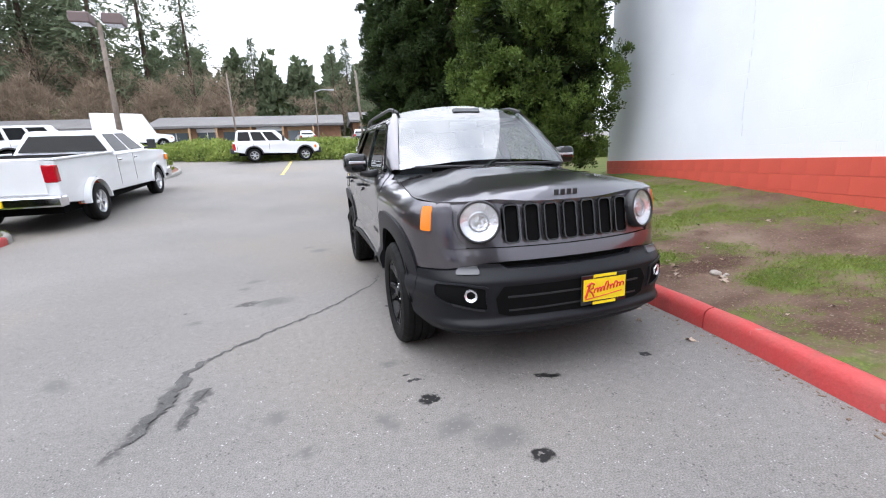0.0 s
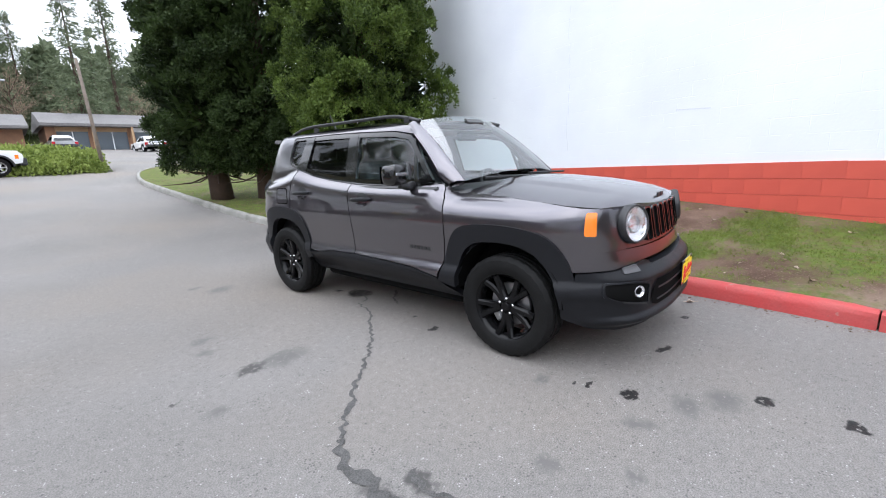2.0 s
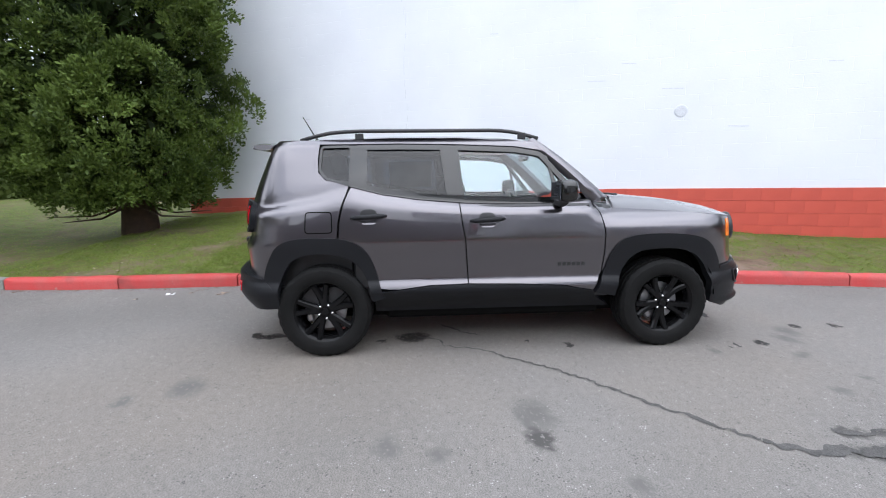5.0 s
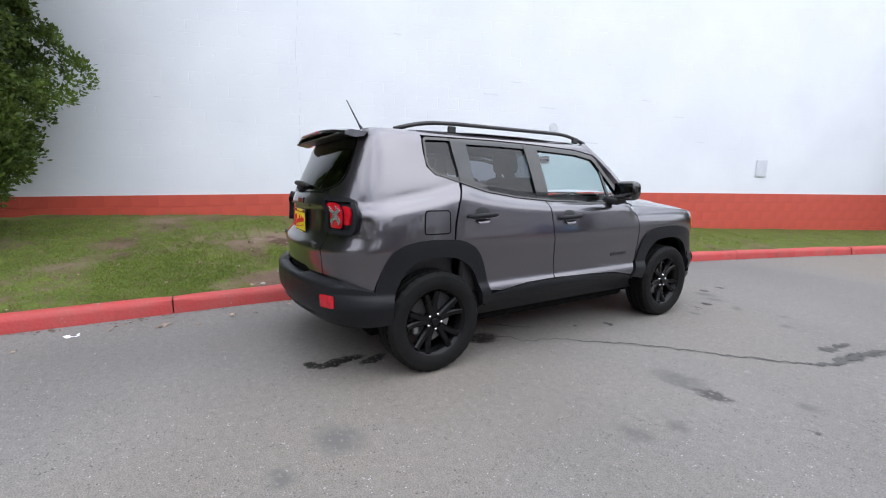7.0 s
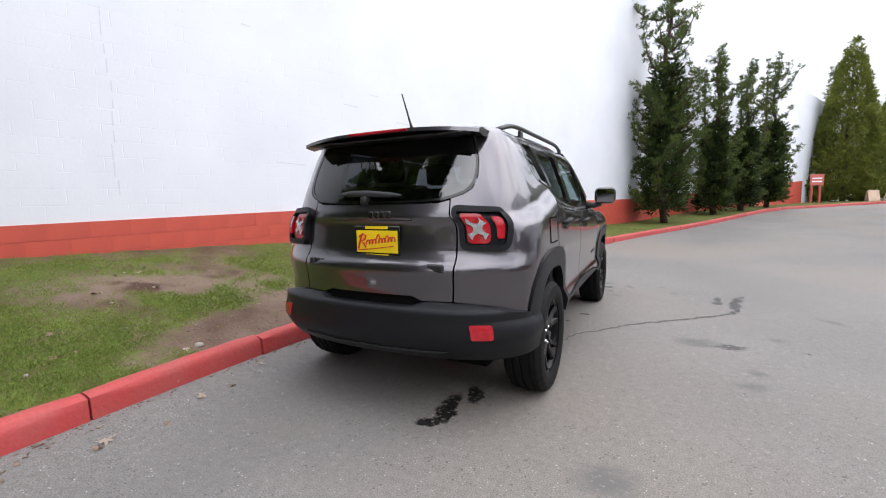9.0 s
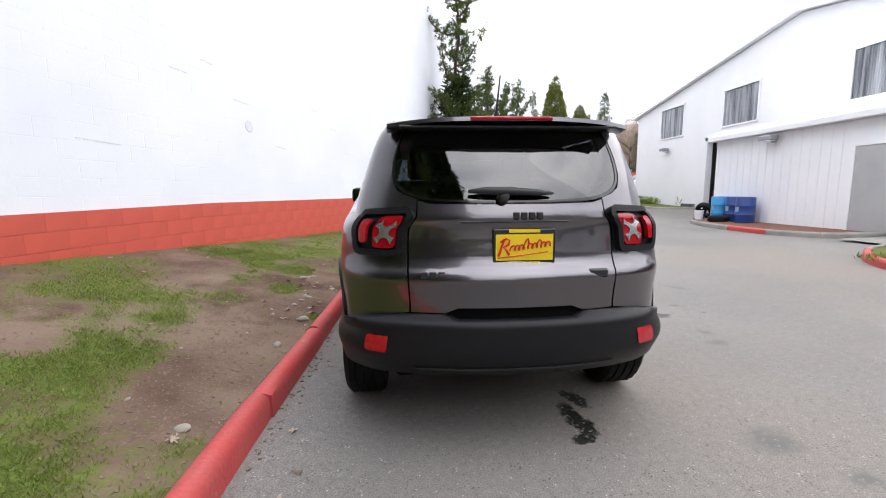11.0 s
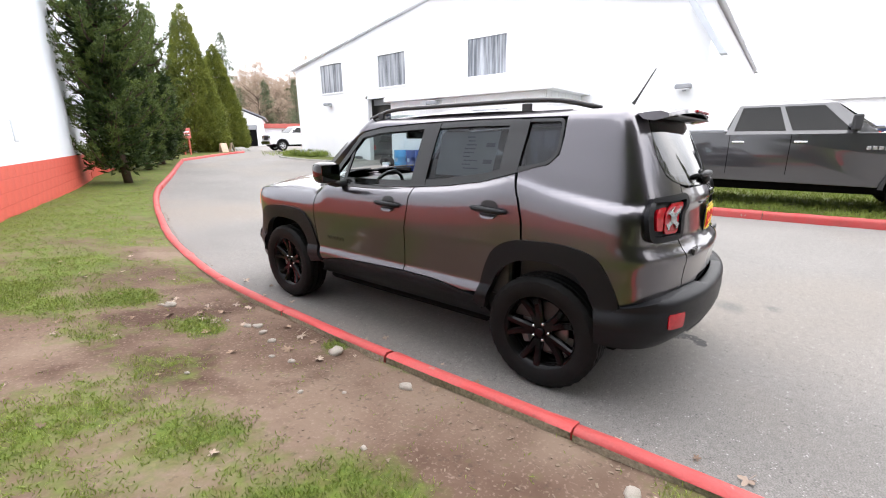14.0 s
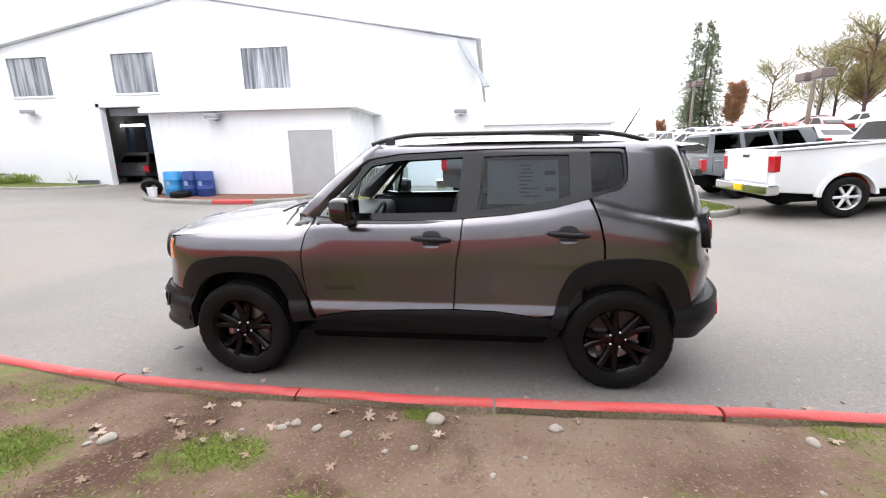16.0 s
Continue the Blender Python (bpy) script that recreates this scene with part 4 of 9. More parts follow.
    band("window_seal", yz([(0.56, 1.14), (0.62, 1.145), (0.80, 1.126), (1.13, 1.126), (1.50, 1.136), (1.85, 1.166), (2.13, 1.208), (2.36, 1.27), (2.50, 1.312)]), yz([(0.56, 1.132), (0.62, 1.133), (0.80, 1.114), (1.13, 1.114), (1.50, 1.124), (1.85, 1.154), (2.13, 1.196), (2.36, 1.258), (2.50, 1.30)]), sd, GLOSS_BLACK, car, off=0.006, thick=0.008, closed=False)
    # A pillar
    bm = bmesh.new()
    rows = []
    for k in range(9):
        t = k / 8
        y, z = 0.50 + 0.50 * t, 1.135 + 0.45 * t + 0.03 * math.sin(math.pi * t)
        xo = skin(SS(y + 0.05), z).x + 0.002
        inn = Vector((0.705 - 0.135 * t, 0.415 + 0.545 * t, 1.155 + 0.455 * t + 0.02 * math.sin(math.pi * t)))
        out = Vector((xo, y + 0.02, z))
        midp = (inn + out) / 2 + Vector((0.012, -0.012, 0.012))
        rows.append([bm.verts.new((v.x * sd, v.y, v.z)) for v in (inn, midp, out, out + Vector((-0.03, 0.03, -0.03)), inn + Vector((-0.02, 0.03, -0.03)))])
    for a, b in zip(rows, rows[1:]):
        for k in range(5):
            bm.faces.new((a[k], a[(k + 1) % 5], b[(k + 1) % 5], b[k]))
    bmesh.ops.recalc_face_normals(bm, faces=bm.faces)
    part("windscreen_pillar", bm, GREY_PAINT, car, smooth=True, sharp=60)
    # door mirror
    mir = part("door_mirror", box(-0.095, 0.095, -0.065, 0.075, -0.075, 0.080, 0.050, pose(sd * 0.975, 0.83, 1.210, 0, 0, -8 * sd), 5), GLOSS_BLACK, car, "gloss black door mirror", smooth=True)
    part("mirror_arm", tube([(sd * 0.80, 0.83, 1.125), (sd * 0.87, 0.82, 1.118), (sd * 0.94, 0.82, 1.14)], [0.035, 0.028, 0.03], 8), TRIM_DARK, mir, smooth=True)
    # mirror coloured dark: a dark reflection put into its base colour
    part("mirror_glass", box(-0.075, 0.075, 0.0755, 0.078, -0.058, 0.062, 0, pose(sd * 0.975, 0.83, 1.210, 0, 0, -8 * sd)), mat("darkened_mirror", (0.22, 0.23, 0.25), 0.03, 1.0) if sd < 0 else bpy.data.materials["darkened_mirror"], mir)
    part("turn_repeater", box(-0.07, 0.07, -0.0675, -0.03, -0.005, 0.018, 0.004, pose(sd * 0.975, 0.83, 1.210, 0, 0, -8 * sd)), SILVER, mir, "pale repeater lamp strip")
    # side marker on the wing
    panel("side_marker", rounded([(SF(0.754), 0.842), (SF(0.798), 0.846), (SF(0.790), 0.978), (SF(0.748), 0.978)], 0.014), sd, AMBER_LENS, car, off=0.004, thick=0.010, step=0.03, label="amber side marker lamp")
    # bars for the raised badge on the front door
    for k in range(6):
        y = 0.63 + 0.036 * k
        panel("badge_bar", yz([(y, 0.655), (y + 0.026, 0.655), (y + 0.026, 0.682), (y, 0.682)]), sd, TRIM_DARK, car, off=0.003, thick=0.004)

# roof
bm = bmesh.new()
NX, NY = 15, 22
grid = []
for j in range(NY + 1):
    t = j / NY
    y = 0.955 + (2.99 - 0.955) * t
    zc = float(np.interp(y, [0.95, 1.2, 1.6, 2.1, 2.6, 2.99], [1.618, 1.645, 1.662, 1.662, 1.645, 1.612]))
    row = []
    hw = float(np.interp(y, [0.95, 1.15, 1.5, 2.4, 2.99], [0.570, 0.588, 0.60, 0.60, 0.565]))
    for i in range(NX + 1):
        s = 2 * i / NX - 1
        row.append(bm.verts.new((hw * s, y - 0.05 * (1 - s * s) * (1 if t < 0.5 else 0) * (1 - 2 * t), zc - 0.048 * abs(s) ** 2.6)))
    grid.append(row)
for j in range(NY):
    for i in range(NX):
        bm.faces.new((grid[j][i], grid[j][i + 1], grid[j + 1][i + 1], grid[j + 1][i]))
part("roof", bm, GREY_PAINT, car, smooth=True)
part("headliner", box(-0.56, 0.56, 1.0, 2.92, 1.545, 1.56, 0.005), HEADLINER, car, "pale grey headliner")
for sd in (-1, 1):
    pts = []
    for k in range(25):
        y = 0.93 + (2.74 - 0.93) * k / 24
        e = min(1.0, min(k, 24 - k) / 4.0)
        pts.append((sd * (0.585 - 0.012 * (1 - e)), y, float(np.interp(y, [0.93, 1.3, 2.3, 2.74], [1.607, 1.622, 1.622, 1.602])) + 0.046 * math.sin(e * math.pi / 2)))
    rail = part("roof_rail", tube(pts, 0.0145, 8), TRIM_DARK, car, "black raised roof rail", smooth=True)
    for yy in (1.06, 2.30):
        part("rail_foot", box(sd * 0.585 - 0.011, sd * 0.585 + 0.011, yy - 0.032, yy + 0.032, 1.60, 1.650, 0.006), TRIM_DARK, rail)

# bonnet
def hood_z(x, y):
    zc = float(np.interp(y, [-0.715, -0.67, -0.58, -0.25, 0.0, 0.2, 0.36], [0.985, 1.035, 1.066, 1.112, 1.137, 1.150, 1.155]))
    s = min(1.0, abs(x) / 0.745)
    e = hood_edge(y) - 0.03 * smooth01(-0.55, -0.66, y)
    bulge = 0.010 * smooth01(0.42, 0.36, abs(x)) * smooth01(-0.66, -0.3, y)
    return e + (zc - e) * (1 - s ** 2.4) + bulge


bm = bmesh.new()
grid = []
for j in range(25):
    t = j / 24
    row = []
    for i in range(33):
        s = 2 * i / 32 - 1
        yf = -0.716 + 0.160 * abs(s) ** 3
        yb = 0.25 + 0.17 * abs(s) ** 2
        y = yf + (yb - yf) * t
        # meets the wing's edge
        edge = skin0(SS(max(-0.55, y)), hood_edge(max(-0.55, y))).x - 0.004
        edge = min(edge, 0.655 + 0.14 * min(1.0, (y + 0.68) / 0.28))
        x = edge * s
        row.append(bm.verts.new((x, y, hood_z(x / max(edge, 0.01) * 0.745, y))))
    grid.append(row)
for j in range(24):
    for i in range(32):
        bm.faces.new((grid[j][i], grid[j][i + 1], grid[j + 1][i + 1], grid[j + 1][i]))
front = grid[0]
low = [bm.verts.new((v.co.x, v.co.y + 0.004, v.co.z - 0.022)) for v in front]
for i in range(32):
    bm.faces.new((low[i], low[i + 1], front[i + 1], front[i]))
hood = part("bonnet", bm, GREY_PAINT, car, "dark grey bonnet with a raised middle", smooth=True, sharp=50)
for k in range(4):
    part("badge_bar", box(-0.075 + 0.04 * k, -0.045 + 0.04 * k, -0.698, -0.690, 1.005, 1.04, 0.004), TRIM_DARK, hood)
# scuttle and wipers
part("scuttle", box(-0.58, 0.58, 0.28, 0.44, 1.06, 1.09), TRIM_DARK, car)
for sx in (-0.34, 0.30):
    wp = part("wiper", tube([(sx + 0.30, 0.26, 1.155), (sx, 0.24, 1.165), (sx - 0.27, 0.30, 1.17)], 0.009, 6), BLACK_PLASTIC, car, "black windscreen wiper")

# windscreen
def patch(bl, br, tl, tr, bulge, n=14, lean=Vector((0, -1, 0.7))):
    bm, g = bmesh.new(), []
    for j in range(n + 1):
        row = []
        for i in range(n + 1):
            s, t = i / n, j / n
            p = (bl * (1 - s) + br * s) * (1 - t) + (tl * (1 - s) + tr * s) * t
            p = p + lean * (bulge * (1 - (2 * s - 1) ** 2)) + lean * (0.018 * (1 - (2 * t - 1) ** 2))
            row.append(bm.verts.new(p))
        g.append(row)
    for j in range(n):
        for i in range(n):
            bm.faces.new((g[j][i], g[j][i + 1], g[j + 1][i + 1], g[j + 1][i]))
    return bm


ws = part("windscreen", patch(Vector((-0.70, 0.42, 1.150)), Vector((0.70, 0.42, 1.150)), Vector((-0.568, 0.965, 1.607)), Vector((0.568, 0.965, 1.607)), 0.075, 44), GLASS_CLEAR, car, "clear raked windscreen", smooth=True)
ws.visible_shadow = False
part("sensor_patch", box(-0.12, 0.12, -0.026, 0.026, -0.006, 0.006, 0.004, pose(0, 0.818, 1.616, 40, 0, 0)), GLOSS_BLACK, car, "black sensor patch at the windscreen's top")

# nose: grey upper bumper, grille panel, black lower bumper
for sd in (-1, 1):
    # body-colour strip below the grille
    panel("nose_panel", [(SF(0.0), 0.676), (SF(0.40), 0.676), (SF(0.52), 0.670), (SF(0.60), 0.655), (SF(0.70), 0.640), (SS(-0.44), 0.628), (SS(-0.42), 0.70), (SS(-0.385), 0.742), (SF(0.66), 0.749), (SF(0.56), 0.752), (SF(0.40), 0.747), (SF(0.0), 0.742)], sd, GREY_PAINT, car, thick=0.03, step=0.05, label="grey upper bumper strip")
    # grille panel with round lamps
    gp = [(SF(0.0), 0.748), (SF(0.40), 0.753), (SF(0.60), 0.755), (SF(0.70), 0.76), (SF(0.74), 0.86), (SF(0.74), 0.94), (SF(0.735), 0.985), (SF(0.0), 0.998)]
    panel("grille_panel", gp, sd, GREY_PAINT, car, off=-0.010, thick=0.03, step=0.04, label="dark grey grille panel")
    nose_swell = lambda u, z: 0.010 + smooth01(SS(-0.46), SF(0.52), u) * (0.062 * smooth01(0.655, 0.58, z) + 0.024 * smooth01(0.37, 0.335, z) - 0.075 * smooth01(0.335, 0.285, z))
    low = [(SF(0.0), 0.272), (SF(0.45), 0.272), (SF(0.68), 0.272), (SF(0.79), 0.285), (SS(-0.385), 0.34), (SS(-0.39), 0.45), (SS(-0.45), 0.54), (SS(-0.465), 0.62), (SF(0.70), 0.634), (SF(0.60), 0.648), (SF(0.52), 0.668), (SF(0.44), 0.665), (SF(0.40), 0.64), (SF(0.0), 0.635)]
    panel("front_bumper", low, sd, CLADDING, car, off=nose_swell, thick=0.05, step=0.03, label="black grained front bumper")
    # near-black sheet behind the bumper slot paints its shade
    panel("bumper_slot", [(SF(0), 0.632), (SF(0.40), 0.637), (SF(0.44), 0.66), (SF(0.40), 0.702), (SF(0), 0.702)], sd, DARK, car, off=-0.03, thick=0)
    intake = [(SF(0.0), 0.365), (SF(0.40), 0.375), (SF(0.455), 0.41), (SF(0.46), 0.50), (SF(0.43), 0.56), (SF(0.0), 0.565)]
    # no real cavity: intake shade painted as a flat near-black sheet
    panel("intake", intake, sd, DARK, car, off=0.077, thick=0.0, label="lower intake shaded by a near-black sheet")
    for zz in (0.42, 0.50):
        panel("intake_slat", [(SF(0.0), zz), (SF(0.40), zz), (SF(0.40), zz + 0.010), (SF(0.0), zz + 0.010)], sd, TRIM_DARK, car, off=0.081, thick=0.006)
    fogr = rounded([(SF(0.49), 0.42), (SF(0.66), 0.455), (SF(0.74), 0.49), (SF(0.75), 0.565), (SF(0.62), 0.575), (SF(0.50), 0.56)], 0.03)
    # recess shade laid on as a near-black sheet over the bumper
    panel("fog_recess", shrink(fogr, 0.012), sd, DARK, car, off=lambda u, z: nose_swell(u, z) + 0.002, thick=0, step=0.03)
    band("fog_bezel", fogr, shrink(fogr, 0.014), sd, CLADDING, car, off=lambda u, z: nose_swell(u, z) + 0.010, thick=0.02, step=0.03)
    panel("fog_trim", [(SF(0.52), 0.428), (SF(0.66), 0.462), (SF(0.66), 0.472), (SF(0.52), 0.438)], sd, TRIM_DARK, car, off=lambda u, z: nose_swell(u, z) + 0.012, thick=0.01, step=0.03)
    c = skin(SF(0.575), 0.515, 0.072)
    fog = part("fog_lamp", bmesh.new(), LAMP_BOWL, car)
    bm = bmesh.new()
    add_lathe(bm, [(0.0, 0.004), (0.02, 0.0), (0.028, -0.006), (0.034, -0.010), (0.036, 0.0), (0.034, 0.02)], 18, "y", pose(c.x * sd, c.y + 0.004, c.z, 0, 0, 28 * sd))
    bm.to_mesh(fog.data)
    bm.free()
    drl = rounded([(SF(0.545), 0.625), (SF(0.66), 0.622), (SF(0.655), 0.652), (SF(0.56), 0.662)], 0.012)
    panel("position_lamp", drl, sd, LAMP_GREY, car, off=lambda u, z: nose_swell(u, z) + 0.010, thick=0.012, step=0.03, label="clear position lamp")
    # headlamp
    c = skin(SF(0.525), 0.893, 0.0)
    aim = pose(c.x * sd, c.y - 0.014, c.z, -7, 0, 19 * sd)
    bm = bmesh.new()
    add_lathe(bm, [(0.0, 0.010), (0.030, 0.010), (0.060, 0.006), (0.092, -0.004), (0.102, -0.012)], 32, "y", aim)
    lamp = part("headlamp", bm, LAMP_BOWL, car, "round headlamp with chrome bowl", smooth=True)
    bm = bmesh.new()
    add_lathe(bm, [(0.102, -0.008), (0.105, -0.022), (0.111, -0.022), (0.117, -0.008), (0.118, 0.05)], 32, "y", aim)
    part("bezel", bm, TRIM_DARK, lamp, smooth=True)
    bm = bmesh.new()
    add_lathe(bm, [(0.0, -0.012), (0.022, -0.008), (0.036, 0.01), (0.040, 0.04)], 20, "y", aim)
    bm.normal_update()
    bmesh.ops.reverse_faces(bm, faces=[f for f in bm.faces if f.normal.y > 0])
    part("projector", bm, LAMP_CLEAR, lamp, smooth=True)
    bm = bmesh.new()
    add_lathe(bm, [(0.046, 0.004), (0.050, -0.006), (0.056, 0.004)], 24, "y", aim)
    add_box(bm, -0.09, 0.09, -0.004, 0.004, -0.006, 0.006, 0, aim @ pose(0, 0.02, 0.055))
    part("reflector_ring", bm, SILVER, lamp, smooth=True)
    bm = bmesh.new()
    add_lathe(bm, [(0.0, -0.030), (0.05, -0.027), (0.085, -0.020), (0.101, -0.012)], 32, "y", aim)
    bm.normal_update()
    bmesh.ops.reverse_faces(bm, faces=[f for f in bm.faces if f.normal.y > 0])
    cov = part("lens", bm, LAMP_CLEAR, lamp, smooth=True)
    cov.visible_shadow = False
# seven slots
for k in range(7):
    xc = 0.117 * (k - 3)
    sgn = 1 if xc >= 0 else -1
    for nm in ("slot", "slot_bezel"):
        bm = bmesh.new()
        oval = rounded([(-0.044, -0.108), (0.044, -0.108), (0.044, 0.100), (-0.044, 0.100)], 0.03, 4)
        inner = shrink(oval, 0.008)
        f = lambda x, z, o: Vector((xc + x, skin(SF(abs(xc + x)), 0.878 + z, 0).y - o, 0.878 + z))
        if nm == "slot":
            # flat near-black face: the slot's inner shade put into colour
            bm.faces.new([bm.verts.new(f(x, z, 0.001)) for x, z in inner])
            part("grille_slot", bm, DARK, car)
        else:
            n = len(oval)
            A = [bm.verts.new(f(x, z, -0.010)) for x, z in oval]
            B = [bm.verts.new(f(x, z, 0.018)) for x, z in oval]
            C = [bm.verts.new(f(x, z, 0.018)) for x, z in inner]
            D2 = [bm.verts.new(f(x, z, -0.012)) for x, z in inner]
            for p, q in ((A, B), (B, C), (C, D2)):
                for i in range(n):
                    bm.faces.new((p[i], p[(i + 1) % n], q[(i + 1) % n], q[i]))
            part("slot_bezel", bm, GLOSS_BLACK, car, smooth=True, sharp=40)
part("undertray", box(-0.58, 0.58, -0.66, -0.20, 0.285, 0.305, 0.008), BLACK_PLASTIC, car)


def dealer_plate(x0, z0, y, face):
    """A yellow dealer plate with a red scrawl, in a black frame; face -1: towards the nose."""
    root = part("dealer_plate", box(x0 - 0.150, x0 + 0.150, y - 0.004, y + 0.004, z0 - 0.086, z0 + 0.086, 0.003), GLOSS_BLACK, car, "yellow dealer plate in a black frame")
    fy = y + face * 0.006
    part("plate_face", box(x0 - 0.138, x0 + 0.138, fy - 0.0015, fy + 0.0015, z0 - 0.062, z0 + 0.062), PLATE_YELLOW, root)
    part("frame_print", box(x0 - 0.075, x0 + 0.075, fy - 0.001, fy + 0.001, z0 + 0.070, z0 + 0.086), PLATE_YELLOW, root)
    part("frame_print", box(x0 - 0.075, x0 + 0.075, fy - 0.001, fy + 0.001, z0 - 0.086, z0 - 0.070), PLATE_YELLOW, root)
    s = -face
    fz = fy + face * 0.003

    def stroke(pts, r):
        part("scrawl", tube([(x0 + s * (x + 0.18 * z), fz, z0 + z) for x, z in pts], r, 5), PRINT_RED, root, "red script print")

    stroke([(-0.118, -0.042), (-0.112, 0.0), (-0.104, 0.040)], 0.0060)
    stroke([(-0.122, 0.026), (-0.098, 0.042), (-0.078, 0.034), (-0.080, 0.012), (-0.104, 0.0), (-0.085, -0.012), (-0.066, -0.036)], 0.0055)
    # small running letters: a chain of loops, two of them tall, climbing slightly
    run = []
    for k in range(97):
        t = k / 96
        a = t * 2 * math.pi * 9
        tall = 1.0 + 1.1 * math.exp(-((t - 0.40) / 0.035) ** 2) + 0.5 * math.exp(-((t - 0.72) / 0.03) ** 2)
        run.append((-0.066 + 0.186 * t - 0.0065 * math.sin(a), -0.018 + 0.022 * t + 0.0125 * tall * (1 - math.cos(a))))
    stroke(run, 0.0042)
    stroke([(-0.118, -0.050), (-0.02, -0.040), (0.118, -0.022)], 0.0028)


dealer_plate(0.15, 0.487, skin0(SF(0.15), 0.49).y - 0.098, -1)
dealer_plate(-0.045, 0.975, skin0(SR(0.05), 0.985).y + 0.012, 1)

# tail: hatch, lamps, glass, bumper
for sd in (-1, 1):
    hp = [(SR(0.0), 0.692), (SR(0.28), 0.692), (SR(0.34), 0.668), (SR(0.505), 0.668), (SR(0.506), 0.93), (SR(0.517), 1.197), (SR(0.45), 1.182), (SR(0.20), 1.178), (SR(0.0), 1.178)]
    panel("hatch", hp, sd, GREY_PAINT, car, thick=0.03, step=0.045, label="dark grey rear hatch")
    rgl = [(SR(0.0), 1.184), (SR(0.20), 1.185), (SR(0.45), 1.195), (SR(0.59), 1.227), (SR(0.65), 1.262), (SR(0.688), 1.32), (SR(0.705), 1.40), (SR(0.705), 1.50), (SR(0.70), 1.57), (SR(0.0), 1.575)]
    edge = [(q.x, q.y) for q in curve(rgl[:-1], 0.035)]
    rgl = edge + [rgl[-1]]
    g = panel("rear_glass", rgl, sd, glass_mat("rear_privacy_glass", (0.8, 0.88, 1.0), 0.10, ior=2.2) if sd < 0 else bpy.data.materials["rear_privacy_glass"], car, off=-0.004, thick=0.0, step=0.05, label="dark rear window")
    g.visible_shadow = False
    gb = [(SR(0.0), 1.186), (SR(0.20), 1.187), (SR(0.45), 1.197), (SR(0.588), 1.229), (SR(0.648), 1.264), (SR(0.686), 1.32), (SR(0.703), 1.40), (SR(0.703), 1.50), (SR(0.698), 1.565)]
    gi = [(SR(0.0), 1.196), (SR(0.20), 1.197), (SR(0.44), 1.208), (SR(0.575), 1.238), (SR(0.635), 1.272), (SR(0.672), 1.325), (SR(0.690), 1.40), (SR(0.690), 1.50), (SR(0.685), 1.56)]
    gb = [(q.x, q.y) for q in curve([(u, z) for u, z in gb], 0.002)]
    gi = [(q.x, q.y) for q in curve([(u, z) for u, z in gi], 0.002)]
    nb = min(len(gb), len(gi), 40)
    gb = [gb[round(i * (len(gb) - 1) / (nb - 1))] for i in range(nb)]
    gi = [gi[round(i * (len(gi) - 1) / (nb - 1))] for i in range(nb)]
    band("glass_border", gb, gi, sd, GLOSS_BLACK, car, off=-0.0005, thick=0.0, closed=False)
    # tail lamp
    o = rounded([(SR(0.530), 0.932), (SR(0.762), 0.932), (SR(0.800), 1.148), (SR(0.530), 1.162)], 0.05, 5)
    i1 = shrink(o, 0.030)
    tl = band("tail_lamp", o, i1, sd, CLADDING, car, off=0.034, thick=0.06, step=0.03, label="square tail lamp with a pale cross in black frame")
    panel("lamp_backing", shrink(o, 0.028), sd, CLADDING, tl, off=0.008, thick=0.0, step=0.03)
    panel("red_lens", rounded([(SR(0.568), 0.970), (SR(0.680), 0.970), (SR(0.684), 1.118), (SR(0.568), 1.122)], 0.03, 4), sd, RED_LENS, tl, off=0.024, thick=0.01, step=0.03)
    panel("side_lens", rounded([(SR(0.708), 0.995), (SR(0.738), 0.995), (SR(0.752), 1.095), (SR(0.712), 1.100)], 0.01, 3), sd, RED_LENS, tl, off=0.037, thick=0.02, step=0.03)
    uc, zc = SR(0.624), 1.046
    for ang in (38, -38):
        ca, sa = math.cos(radians(ang)), math.sin(radians(ang))
        cross = [(-0.068, -0.020), (-0.042, -0.010), (0.0, -0.022), (0.042, -0.010), (0.068, -0.020), (0.068, 0.020), (0.042, 0.010), (0.0, 0.022), (-0.042, 0.010), (-0.068, 0.020)]
        panel("pale_cross", [(uc + (a * ca - b * sa) * 0.84, zc + a * sa + b * ca) for a, b in cross], sd, SILVER, tl, off=0.030 if ang > 0 else 0.0315, thick=0.006, step=0.03)
    # lower bumper
    rb = [(SR(0.0), 0.365), (SR(0.40), 0.365), (SR(0.70), 0.365), (SS(2.91), 0.385), (SS(2.915), 0.50), (SS(2.97), 0.55), (SS(3.02), 0.60), (SR(0.72), 0.637), (SR(0.60), 0.655), (SR(0.45), 0.664), (SR(0.35), 0.664), (SR(0.28), 0.642), (SR(0.0), 0.642)]
    def swell(u, z):
        k = smooth01(SS(2.93), SR(0.60), u)
        return 0.012 + k * 0.062 * (1 - smooth01(0.60, 0.672, z) ** 2) * smooth01(0.30, 0.50, z)
    panel("rear_bumper", rb, sd, CLADDING, car, off=swell, thick=0.05, step=0.03, label="black grained rear bumper")
    panel("rear_reflector", rounded([(SR(0.585), 0.497), (SR(0.685), 0.497), (SR(0.685), 0.553), (SR(0.585), 0.556)], 0.012), sd, RED_LENS, car, off=lambda u, z: swell(u, z) + 0.006, thick=0.012, step=0.04, label="red bumper reflector")
    panel("bumper_crease", [(SR(0.0), 0.415), (SR(0.45), 0.415), (SR(0.48), 0.43), (SR(0.45), 0.427), (SR(0.0), 0.427)], sd, BLACK_PLASTIC, car, off=lambda u, z: swell(u, z) + 0.008, thick=0.02, step=0.03)
